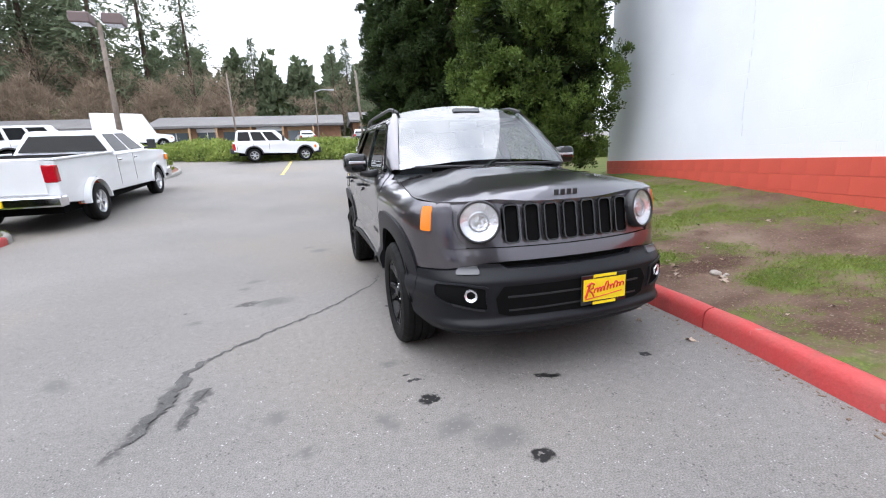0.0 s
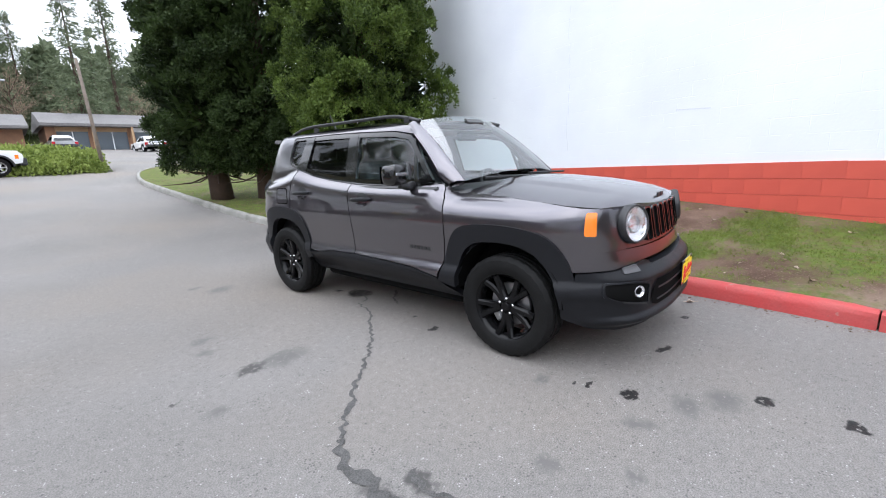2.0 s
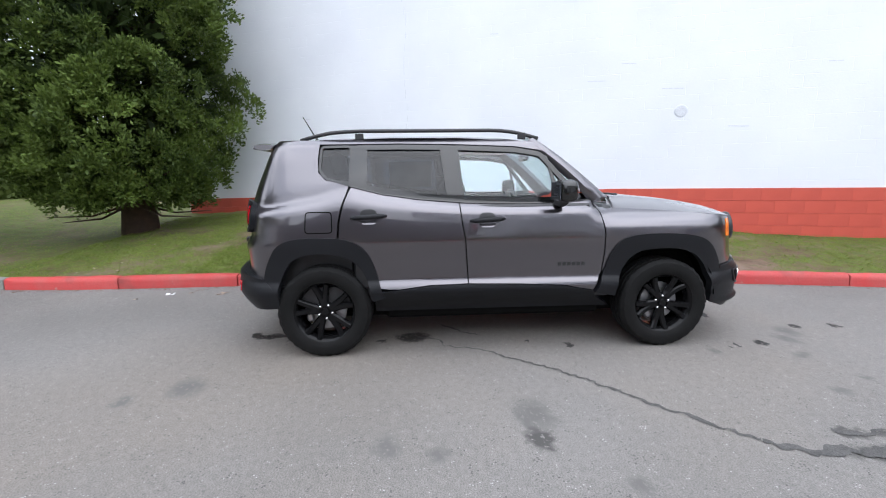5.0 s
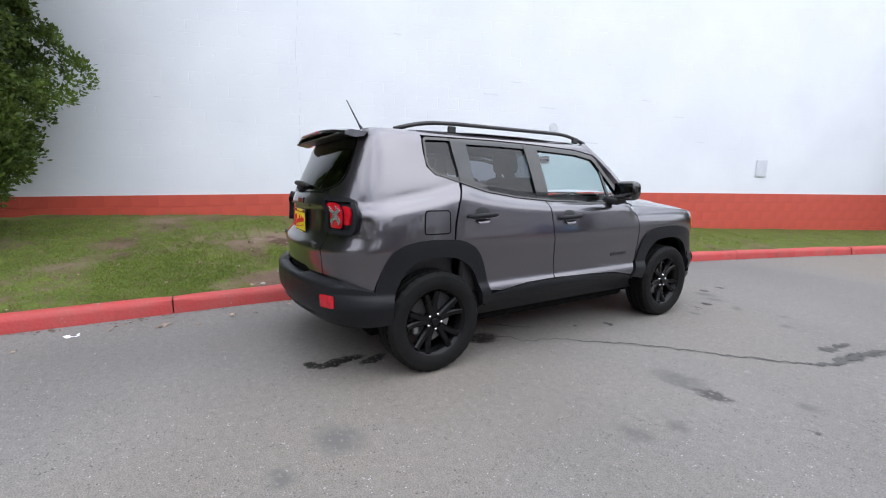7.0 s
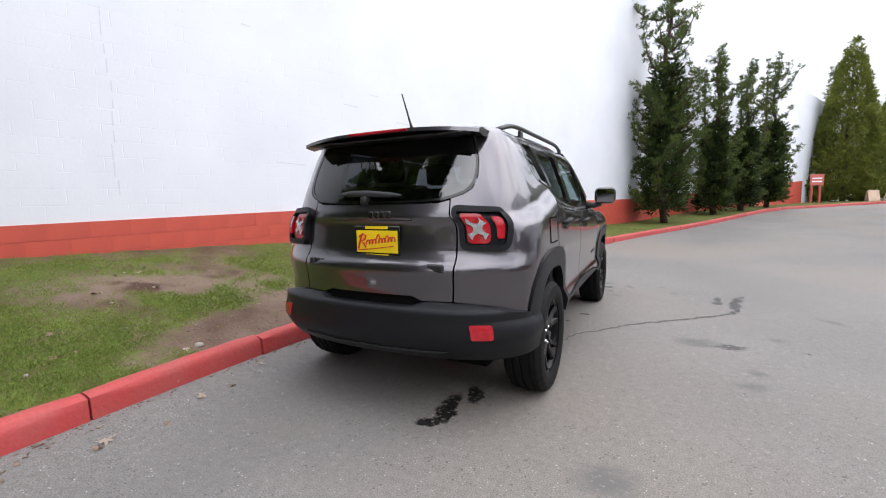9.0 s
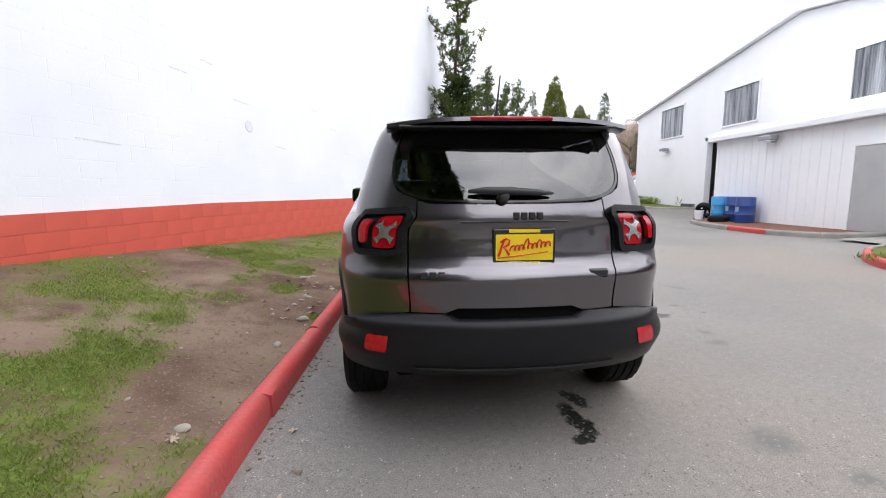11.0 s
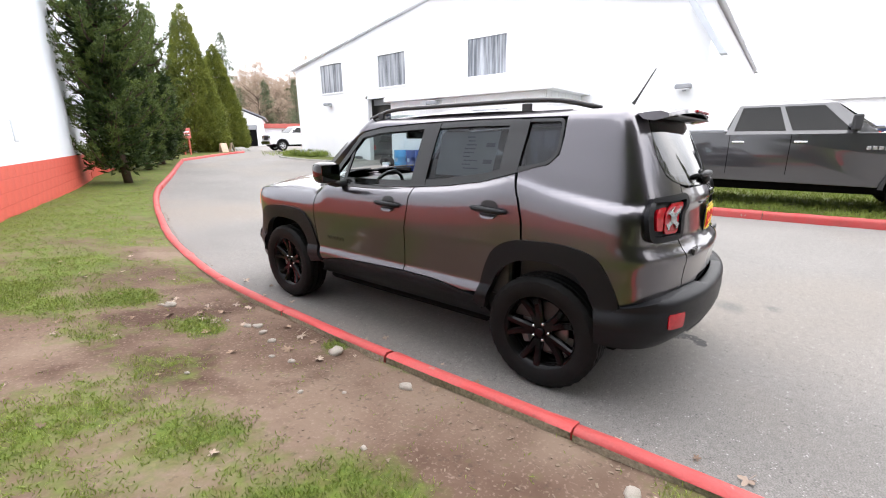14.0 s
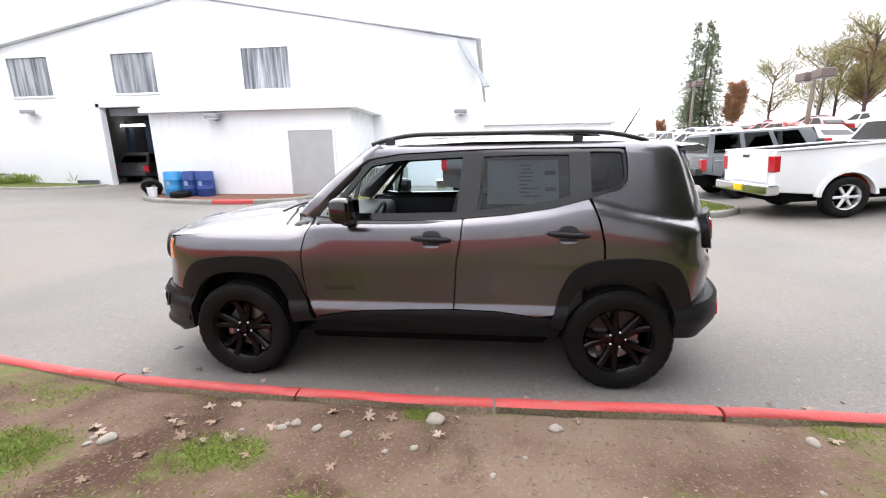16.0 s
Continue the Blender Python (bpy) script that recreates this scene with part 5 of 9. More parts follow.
    # near-black sheet set behind the hatch gap as its shade
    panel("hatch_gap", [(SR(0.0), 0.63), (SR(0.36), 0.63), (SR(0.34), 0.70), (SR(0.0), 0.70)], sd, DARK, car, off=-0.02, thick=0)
# spoiler
bm = bmesh.new()
rows = []
for i in range(17):
    s = 2 * i / 16 - 1
    xx = 0.60 * s
    k = abs(s) ** 3
    sec = [(2.93, 1.618 - 0.05 * abs(s) ** 2.6), (3.04, 1.612 - 0.035 * abs(s) ** 2.4), (3.135 - 0.06 * k, 1.595 - 0.030 * k), (3.14 - 0.06 * k, 1.575 - 0.03 * k), (3.05 - 0.04 * k, 1.560 - 0.03 * k), (2.96, 1.56 - 0.02 * k)]
    rows.append([bm.verts.new((xx, y, z)) for y, z in sec])
for a, b in zip(rows, rows[1:]):
    for k in range(6):
        bm.faces.new((a[k], b[k], b[(k + 1) % 6], a[(k + 1) % 6]))
bm.faces.new(rows[0])
bm.faces.new(rows[-1][::-1])
bmesh.ops.recalc_face_normals(bm, faces=bm.faces)
spoiler = part("roof_spoiler", bm, GREY_PAINT, car, "grey roof spoiler over the rear window", smooth=True, sharp=50)
part("brake_light", box(-0.20, 0.20, 3.128, 3.146, 1.578, 1.592, 0.003), RED_LENS, spoiler, "thin red high brake lamp")
part("spoiler_underside", box(-0.54, 0.54, 2.98, 3.11, 1.545, 1.557, 0.004), TRIM_DARK, spoiler)
# hatch details
wy = skin0(SR(0), 1.225).y + 0.03
wip = part("rear_wiper", tube([(0.06, wy - 0.022, 1.196), (0.05, wy - 0.006, 1.212), (0.03, wy - 0.004, 1.226)], [0.030, 0.026, 0.016], 8), BLACK_PLASTIC, car, "black rear wiper", smooth=True)
part("wiper_blade", tube([(0.22, wy - 0.012, 1.240), (0.14, wy - 0.006, 1.243), (0.02, wy - 0.004, 1.240), (-0.12, wy - 0.008, 1.232), (-0.19, wy - 0.012, 1.228)], [0.008, 0.018, 0.020, 0.015, 0.006], 8), BLACK_PLASTIC, wip, smooth=True)
hy = skin0(SR(0.05), 1.135).y
for k in range(4):
    part("badge_bar", box(-0.135 + 0.038 * k, -0.105 + 0.038 * k, hy - 0.01, hy + 0.012, 1.105, 1.142, 0.004), GLOSS_BLACK, car)
part("handle_strip", box(-0.26, 0.26, hy - 0.03, hy + 0.003, 1.091, 1.101, 0.003), TRIM_DARK, car, "dark hatch handle strip")
for k in range(3):
    yb = skin0(SR(0.38), 0.85).y
    part("badge_bar", box(0.335 + 0.042 * k, 0.366 + 0.042 * k, yb - 0.02, yb + 0.001, 0.832, 0.866, 0.003), TRIM_DARK, car)
part("badge_bar", box(-0.46, -0.36, yb - 0.02, yb + 0.002, 0.822, 0.866, 0.008), TRIM_DARK, car)
part("aerial", tube([(0.0, 2.745, 1.655), (0.0, 2.765, 1.685), (0.0, 2.86, 1.855)], [0.014, 0.007, 0.0035], 6), BLACK_PLASTIC, car, "thin black roof aerial")


# wheels
def build_wheel():
    root = thing("wheel", (0, 0, 0))
    R = 0.343
    prof = [(0.225, -0.10), (0.245, -0.112), (0.285, -0.118), (0.318, -0.112), (0.333, -0.098), (R, -0.085), (R, -0.055), (R - 0.010, -0.053), (R - 0.010, -0.043), (R, -0.041), (R, -0.006), (R - 0.010, -0.004), (R - 0.010, 0.004), (R, 0.006), (R, 0.041), (R - 0.010, 0.043), (R - 0.010, 0.053), (R, 0.055), (R, 0.085), (0.333, 0.098), (0.318, 0.112), (0.285, 0.118), (0.245, 0.112), (0.225, 0.10)]
    bm = bmesh.new()
    add_lathe(bm, prof, 96, "x")
    # shoulder blocks: every other sector stands a little proud
    for v in bm.verts:
        r = math.hypot(v.co.y, v.co.z)
        a = math.atan2(v.co.z, v.co.y) / (2 * math.pi) * 96
        if abs(v.co.x) > 0.05 and r > 0.31 and int(round(a)) % 3 == 0:
            f = (r - 0.005) / r
            v.co.y *= f
            v.co.z *= f
    part("tyre", bm, RUBBER, root, "black all-terrain tyre", smooth=True, sharp=25)
    bm = bmesh.new()
    add_lathe(bm, [(0.226, -0.10), (0.220, -0.085), (0.200, -0.07), (0.195, 0.02), (0.205, 0.075), (0.222, 0.092), (0.232, 0.098), (0.232, 0.088), (0.226, 0.10)], 48, "x")
    rim = part("rim", bm, RIM_BLACK, root, "gloss black alloy rim", smooth=True, sharp=40)
    for k in range(5):
        bm = bmesh.new()
        for s in (-1, 1):
            a0, a1 = s * 5.0, s * 13.5
            prev = None
            for t in range(7):
                q = t / 6
                r = 0.045 + (0.212 - 0.045) * q
                ang = radians(72 * k + 90 + a0 * (1.6 - 0.6 * q) + (a1 - a0) * q ** 1.3)
                w = 0.025 - 0.003 * q
                x = 0.068 + 0.018 * q - 0.012 * math.sin(math.pi * q)
                c, t2 = Vector((0, math.cos(ang), math.sin(ang))), Vector((0, -math.sin(ang), math.cos(ang)))
                ring = [bm.verts.new(c * r + t2 * (w * f) + Vector((x + h, 0, 0))) for f, h in ((-1, -0.03), (-1, -0.004), (-0.55, 0.008), (0.55, 0.008), (1, -0.004), (1, -0.03))]
                if prev:
                    for i in range(6):
                        bm.faces.new((prev[i], prev[(i + 1) % 6], ring[(i + 1) % 6], ring[i]))
                prev = ring
        bmesh.ops.recalc_face_normals(bm, faces=bm.faces)
        part("spoke", bm, RIM_BLACK, rim, smooth=True, sharp=35)
    bm = bmesh.new()
    add_lathe(bm, [(0.0, 0.088), (0.026, 0.088), (0.031, 0.082), (0.033, 0.070), (0.062, 0.066), (0.068, 0.05), (0.068, 0.02)], 24, "x")
    part("hub_cap", bm, RIM_BLACK, root, smooth=True, sharp=40)
    for k in range(5):
        a = radians(72 * k + 54)
        bm = bmesh.new()
        add_lathe(bm, [(0.0, 0.078), (0.009, 0.077), (0.011, 0.060)], 8, "x", pose(0, 0.052 * math.cos(a), 0.052 * math.sin(a)))
        part("wheel_nut", bm, CHROME, root, smooth=True)
    bm = bmesh.new()
    add_lathe(bm, [(0.06, 0.012), (0.145, 0.012), (0.150, 0.0), (0.145, -0.012), (0.06, -0.012)], 32, "x")
    part("brake_disc", bm, BRAKE, root, smooth=True, sharp=40)
    part("brake_caliper", box(-0.03, 0.035, -0.155, -0.10, -0.07, 0.07, 0.012), BRAKE, root)
    return root


w0 = build_wheel()
w0.parent = car
w0.matrix_basis = pose(0.770, 0, 0.343, 0, 0, 0)
for x, y, rz, sp0 in ((0.770, 2.57, 0, 20), (-0.770, 0, 180, 33), (-0.770, 2.57, 180, 8)):
    copy_thing(w0, pose(x, y, 0.343, 0, 0, rz) @ pose(0, 0, 0, sp0, 0, 0))

# underbody, arches, interior
bm = bmesh.new()
add_box(bm, -0.60, 0.60, -0.55, 2.95, 0.22, 0.36, 0.03)
add_box(bm, -0.72, 0.72, 0.44, 2.14, 0.235, 0.36, 0.03)
part("underbody", bm, DARK, car)
for sd in (-1, 1):
    for y in (0, 2.57):
        bm = bmesh.new()
        add_lathe(bm, [(0.02, -0.13), (0.40, -0.13), (0.40, 0.105)], 28, "x", pose(sd * 0.755, y, 0.40) @ pose(0, 0, 0, 0, 0, 0 if sd > 0 else 180))
        bmesh.ops.delete(bm, geom=[v for v in bm.verts if v.co.z < 0.40], context="VERTS")
        part("arch_liner", bm, DARK, car)
part("bulkhead", box(-0.66, 0.66, -0.58, 0.25, 0.34, 0.93), DARK, car)
part("floor_tub", box(-0.80, 0.80, 0.42, 2.95, 0.40, 0.52), TRIM_DARK, car)
part("dashboard", box(-0.74, 0.74, 0.36, 0.80, 0.78, 1.10, 0.06, None, 3), TRIM_DARK, car, "black dashboard", smooth=True)
for sd in (-1, 1):
    part("door_trim", box(sd * 0.79 - 0.025, sd * 0.79 + 0.025, 0.58, 2.35, 0.5, 1.115, 0.015), TRIM_DARK, car)
    part("rear_trim", box(sd * 0.70 - 0.03, sd * 0.70 + 0.03, 2.36, 3.02, 0.5, 1.17, 0.015), TRIM_DARK, car)


def seat(x, y, width, name="front_seat"):
    root = thing(name, (x, y, 0))
    part("cushion", box(-width / 2, width / 2, -0.26, 0.26, 0.52, 0.76, 0.06, None, 3), SEAT_CLOTH, root, smooth=True)
    part("backrest", box(-width / 2, width / 2, -0.09, 0.09, 0.0, 0.62, 0.06, pose(0, 0.30, 0.70, -14, 0, 0), 3), SEAT_CLOTH, root, smooth=True)
    part("head_restraint", box(-0.13, 0.13, -0.05, 0.05, 0.0, 0.19, 0.045, pose(0, 0.47, 1.335, -8, 0, 0), 3), SEAT_CLOTH, root, smooth=True)
    root.parent = car
    return root


s1 = seat(-0.38, 1.16, 0.52)
copy_thing(s1, pose(0.38, 1.16, 0))
s2 = seat(-0.36, 2.02, 0.60, "rear_seat")
copy_thing(s2, pose(0.36, 2.02, 0))
bm = bmesh.new()
for k in range(24):
    a, b = 2 * math.pi * k / 24, 2 * math.pi * (k + 1) / 24
    m = pose(0.37, 0.86, 1.02, 65, 0, 0)
    add_tube(bm, [m @ Vector((0.185 * math.cos(a), 0.185 * math.sin(a), 0)), m @ Vector((0.185 * math.cos(b), 0.185 * math.sin(b), 0))], 0.015, 6, False)
add_box(bm, -0.18, 0.18, -0.03, 0.03, -0.012, 0.012, 0, pose(0.37, 0.86, 1.02, 65, 0, 0))
add_box(bm, -0.08, 0.08, -0.08, 0.06, -0.02, 0.03, 0.02, pose(0.37, 0.86, 1.02, 65, 0, 0))
part("steering_wheel", bm, TRIM_DARK, car)
part("inner_mirror", box(-0.13, 0.13, -0.02, 0.02, -0.035, 0.035, 0.012, pose(0.0, 0.90, 1.49)), GLOSS_BLACK, car)
# paper price sheet inside the rear side window
def on_window(name, y0, y1, z0, z1, material, parent, off, label=""):
    return panel(name, yz([(y0, z0), (y1, z0), (y1, z1), (y0, z1)]), 1, material, parent, off=off, thick=0.0, label=label)


sheet = on_window("price_sheet", 1.72, 2.17, 1.225, 1.50, PAPER, car, -0.018, "printed price sheet stuck inside the window")
rs = random.Random(7)
for k in range(9):
    z = 1.47 - 0.024 * k
    a = 1.94 + rs.uniform(-0.02, 0.01)
    on_window("text_bar", a, a + rs.uniform(0.05, 0.12), z - 0.007, z, INK, sheet, -0.0165)
for k in range(5):
    on_window("text_bar", 2.085, 2.15, 1.455 - 0.05 * k, 1.48 - 0.05 * k, INK if k % 2 else PAPER, sheet, -0.0160)

# ---- white service building across the lane ----
def prism(name, outline, x0, x1, material, parent=None, label="", holes=()):
    """A wall slab in the y-z plane between x0 and x1, with rectangular holes (y0, y1, z0, z1) through it."""
    ys = sorted({p[0] for p in outline} | {h[i] for h in holes for i in (0, 1)})
    bm = bmesh.new()
    poly = [bm.verts.new((x1, p[0], p[1])) for p in outline]
    bm.faces.new(poly)
    for ax, vals in ((1, {h[i] for h in holes for i in (0, 1)}), (2, {h[i] for h in holes for i in (2, 3)})):
        for v in sorted(vals):
            co, no = Vector((0, v, 0)) if ax == 1 else Vector((0, 0, v)), Vector((0, 1, 0)) if ax == 1 else Vector((0, 0, 1))
            bmesh.ops.bisect_plane(bm, geom=bm.verts[:] + bm.edges[:] + bm.faces[:], plane_co=co, plane_no=no)
    gone = []
    for f in bm.faces:
        c = f.calc_center_median()
        if any(h[0] < c.y < h[1] and h[2] < c.z < h[3] for h in holes):
            gone.append(f)
    bmesh.ops.delete(bm, geom=gone, context="FACES")
    ext = bmesh.ops.extrude_face_region(bm, geom=bm.faces[:])
    for v in [g for g in ext["geom"] if isinstance(g, bmesh.types.BMVert)]:
        v.co.x = x0
    bmesh.ops.recalc_face_normals(bm, faces=bm.faces)
    return part(name, bm, material, parent, label)


FX = -12.6
WINS = [(-15.5, -13.45), (-10.5, -8.47), (-4.64, -2.55)]
BAY = (-11.4, -7.6, -0.2, 3.65)
STRIP_LIGHT = mat("lit_strip", 0.8)
STRIP_LIGHT.node_tree.nodes["Principled BSDF"].inputs["Emission Color"].default_value = (1, 0.98, 0.92, 1)
STRIP_LIGHT.node_tree.nodes["Principled BSDF"].inputs["Emission Strength"].default_value = 6.0
hall = thing("service_building", (0, 0, 0), label="white gabled service hall with streaked upper windows and an open bay", category="building")
prism("wall", [(-18.1, -0.3), (5.0, -0.3), (5.0, 5.7), (-6.8, 7.8), (-18.1, 5.78)], FX - 0.25, FX, FACADE_WHITE, hall, holes=[(a, b, 4.18, 5.8) for a, b in WINS] + [BAY])
part("wall", box(FX - 22, FX - 0.254, -18.1, -17.85, -0.3, 5.75), FACADE_WHITE, hall)
part("wall", box(FX - 22, FX - 0.254, 4.75, 5.0, -0.3, 5.65), FACADE_WHITE, hall)
ROOF_GREY = mat("grey_roofing", (0.30, 0.31, 0.33), 0.7, alt=(0.24, 0.25, 0.27), scale=1.5, amount=0.8, fine=0.1)
for y0, z0, y1, z1 in ((-18.4, 5.75, -6.8, 7.84), (-6.8, 7.84, 5.2, 5.70)):
    raw([(FX + 0.25, y0, z0), (FX + 0.25, y1, z1), (FX - 22, y1, z1), (FX - 22, y0, z0), (FX + 0.25, y0, z0 + 0.14), (FX + 0.25, y1, z1 + 0.14), (FX - 22, y1, z1 + 0.14), (FX - 22, y0, z0 + 0.14)],
        [(0, 1, 2, 3), (7, 6, 5, 4), (0, 4, 5, 1), (2, 6, 7, 3), (0, 3, 7, 4), (1, 5, 6, 2)], "roof", [FACADE_WHITE], hall)
raw([(FX + 0.6, 4.3, 5.62), (FX + 0.6, 5.35, 3.95), (FX + 0.6, 5.55, 3.95), (FX + 0.6, 4.5, 5.62), (FX + 0.1, 4.3, 5.62), (FX + 0.1, 5.35, 3.95), (FX + 0.1, 5.55, 3.95), (FX + 0.1, 4.5, 5.62)],
    [(0, 1, 2, 3), (4, 7, 6, 5), (0, 4, 5, 1), (1, 5, 6, 2), (2, 6, 7, 3), (3, 7, 4, 0)], "gutter", mat("pale_gutter", (0.52, 0.55, 0.60), 0.5, alt=(0.46, 0.49, 0.54), scale=2), hall, "grey slanting rain gutter")


def pane_material():
    # stretched noise streaks the panes upright, dark to pale grey
    m = mat("streaked_corrugated_glazing", (0.075, 0.085, 0.10), 0.30, alt=(0.42, 0.44, 0.47), scale=1.0, amount=0.55)
    n, l = m.node_tree.nodes, m.node_tree.links
    mp = n.new("ShaderNodeMapping")
    mp.inputs["Scale"].default_value = (1.0, 7.0, 0.45)
    tex = [q for q in n if q.type == "TEX_NOISE"][0]
    l.new([q for q in n if q.type == "TEX_COORD"][0].outputs["Object"], mp.inputs[0])
    l.new(mp.outputs[0], tex.inputs["Vector"])
    return m


STREAKED = pane_material()
for (a, b), odd in zip(WINS, (0, 1, 1)):
    win = part("window", box(FX - 0.10, FX - 0.06, a + 0.004, b - 0.004, 4.184, 5.796), mat("window_backing", 0.16, 0.5), hall)
    bm = bmesh.new()
    for y0, y1, z0, z1 in ((a, b, 4.12, 4.2), (a, b, 5.78, 5.86), (a - 0.06, a + 0.03, 4.12, 5.86), (b - 0.03, b + 0.06, 4.12, 5.86)):
        add_box(bm, FX + 0.001, FX + 0.045, y0, y1, z0, z1, 0.006)
    part("frame", bm, FACADE_WHITE, win)
    # ribbed translucent sheet, one rib after another
    bm = bmesh.new()
    nrib, prev = 26, None
    rr = random.Random(int(a * 10))
    for k in range(nrib * 2 + 1):
        y = a + 0.03 + (b - a - 0.06) * k / (nrib * 2)
        x = FX - 0.03 + (0.018 if k % 2 else 0.0) * (1 if odd else 0.15)
        cur = (bm.verts.new((x, y, 4.2)), bm.verts.new((x, y, 5.78)))
        if prev:
            bm.faces.new((prev[0], cur[0], cur[1], prev[1]))
        prev = cur
    part("pane", bm, STREAKED, win)
# open bay: frame, dark room behind, half-raised shutter
part("door_frame", box(FX - 0.2, FX + 0.05, -11.56, -11.404, 0.1, 3.8), FACADE_WHITE, hall)
part("door_frame", box(FX - 0.2, FX + 0.05, -11.56, -7.5, 3.652, 3.86), FACADE_WHITE, hall)
part("shutter", box(FX - 0.5, FX - 0.42, -11.39, -7.61, 3.32, 3.64), ROOF_GREY, hall, "rolled-up grey shutter")
# walls coloured dark: the room's lack of light put into the paint
SHOP_DARK = mat("dimmed_workshop_wall", (0.10, 0.10, 0.11), 0.8, alt=(0.05, 0.05, 0.05), scale=1.0, amount=0.9)
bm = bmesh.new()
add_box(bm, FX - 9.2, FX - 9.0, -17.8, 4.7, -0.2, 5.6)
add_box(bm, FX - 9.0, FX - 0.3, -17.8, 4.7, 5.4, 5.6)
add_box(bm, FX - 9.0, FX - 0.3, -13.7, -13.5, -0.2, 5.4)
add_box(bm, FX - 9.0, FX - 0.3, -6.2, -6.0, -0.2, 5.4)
part("workshop", bm, SHOP_DARK, hall, "workshop interior dimmed by its dark wall colour")
for yy in (-13.0, -11.9):
    part("lift_post", box(FX - 3.2, FX - 2.9, yy, yy + 0.22, 0.25, 3.3, 0.02), mat("lift_blue", (0.06, 0.09, 0.16), 0.5), hall)

for zz, xx, yy in ((2.75, -1.6, -11.4), (2.9, -3.4, -12.9)):
    part("strip_lamp", box(FX + xx - 0.05, FX + xx + 0.05, yy - 0.6, yy + 0.6, zz + 0.2, zz + 0.28), STRIP_LIGHT, hall, "lit fluorescent strip lamp")
part("bench", box(FX - 6.2, FX - 5.4, -11.2, -8.2, 0.2, 1.1, 0.02), mat("bench_grey", (0.20, 0.20, 0.21), 0.6, alt=(0.10, 0.10, 0.11), scale=2), hall)
part("tool_cabinet", box(FX - 5.2, FX - 4.6, -8.9, -8.0, 0.2, 1.5, 0.02), mat("cabinet_red", (0.30, 0.03, 0.03), 0.5), hall)
annex = thing("annex", (0, 0, 0), label="low white lean-to annex with a grey steel door", category="building")
part("wall", box(-9.62, -9.5, -6.6, 0.8, -0.2, 3.02), FACADE_WHITE, annex)
part("wall", box(FX + 0.002, -9.622, 0.68, 0.8, -0.2, 3.02), FACADE_WHITE, annex)
part("wall", box(FX + 0.002, -9.622, -6.6, -6.48, -0.2, 3.02), FACADE_WHITE, annex)
bm = bmesh.new()
add_box(bm, FX + 0.004, -9.22, -6.75, 1.15, 3.03, 3.2, 0.01)
add_box(bm, FX + 0.004, -9.32, -6.72, 1.05, 3.2, 3.36, 0.01)
part("roof", bm, FACADE_WHITE, annex)
for k in range(24):
    y = -6.5 + 0.31 * k
    if not -1.55 < y < 0.30:
        part("siding_rib", box(-9.499, -9.488, y, y + 0.045, -0.1, 3.02), FACADE_WHITE, annex)
for k in range(9):
    part("siding_rib", box(FX + 0.25 + 0.31 * k, FX + 0.295 + 0.31 * k, 0.801, 0.812, -0.1, 3.02), FACADE_WHITE, annex)
door = part("door", box(-9.498, -9.455, -1.42, 0.18, 0.03, 2.34, 0.006), mat("grey_door_paint", (0.42, 0.43, 0.43), 0.5, alt=(0.38, 0.39, 0.40), scale=2), annex, "plain grey steel door")
bm = bmesh.new()
for y0, y1, z0, z1 in ((-1.5, -1.42, 0.0, 2.42), (0.18, 0.26, 0.0, 2.42), (-1.42, 0.18, 2.34, 2.42)):
    add_box(bm, -9.499, -9.44, y0, y1, z0, z1, 0.004)
part("door_frame", bm, FACADE_WHITE, annex)


def floodlight(at, label="small grey wall floodlight"):
    root = thing("wall_light", at, label=label, category="light", group="wall floodlights")
    part("bracket", box(0, 0.1, -0.06, 0.06, -0.05, 0.12, 0.01), ROOF_GREY, root)
    part("housing", box(0.1, 0.42, -0.24, 0.24, 0.0, 0.16, 0.03), ROOF_GREY, root)
    part("lens", box(0.14, 0.40, -0.2, 0.2, -0.02, -0.001), FACADE_WHITE, root)
    return root


l1 = floodlight((FX + 0.002, -14.7, 3.45))
copy_thing(l1, pose(-9.498, -4.0, 2.78))
copy_thing(l1, pose(FX + 0.002, 4.4, 3.0))

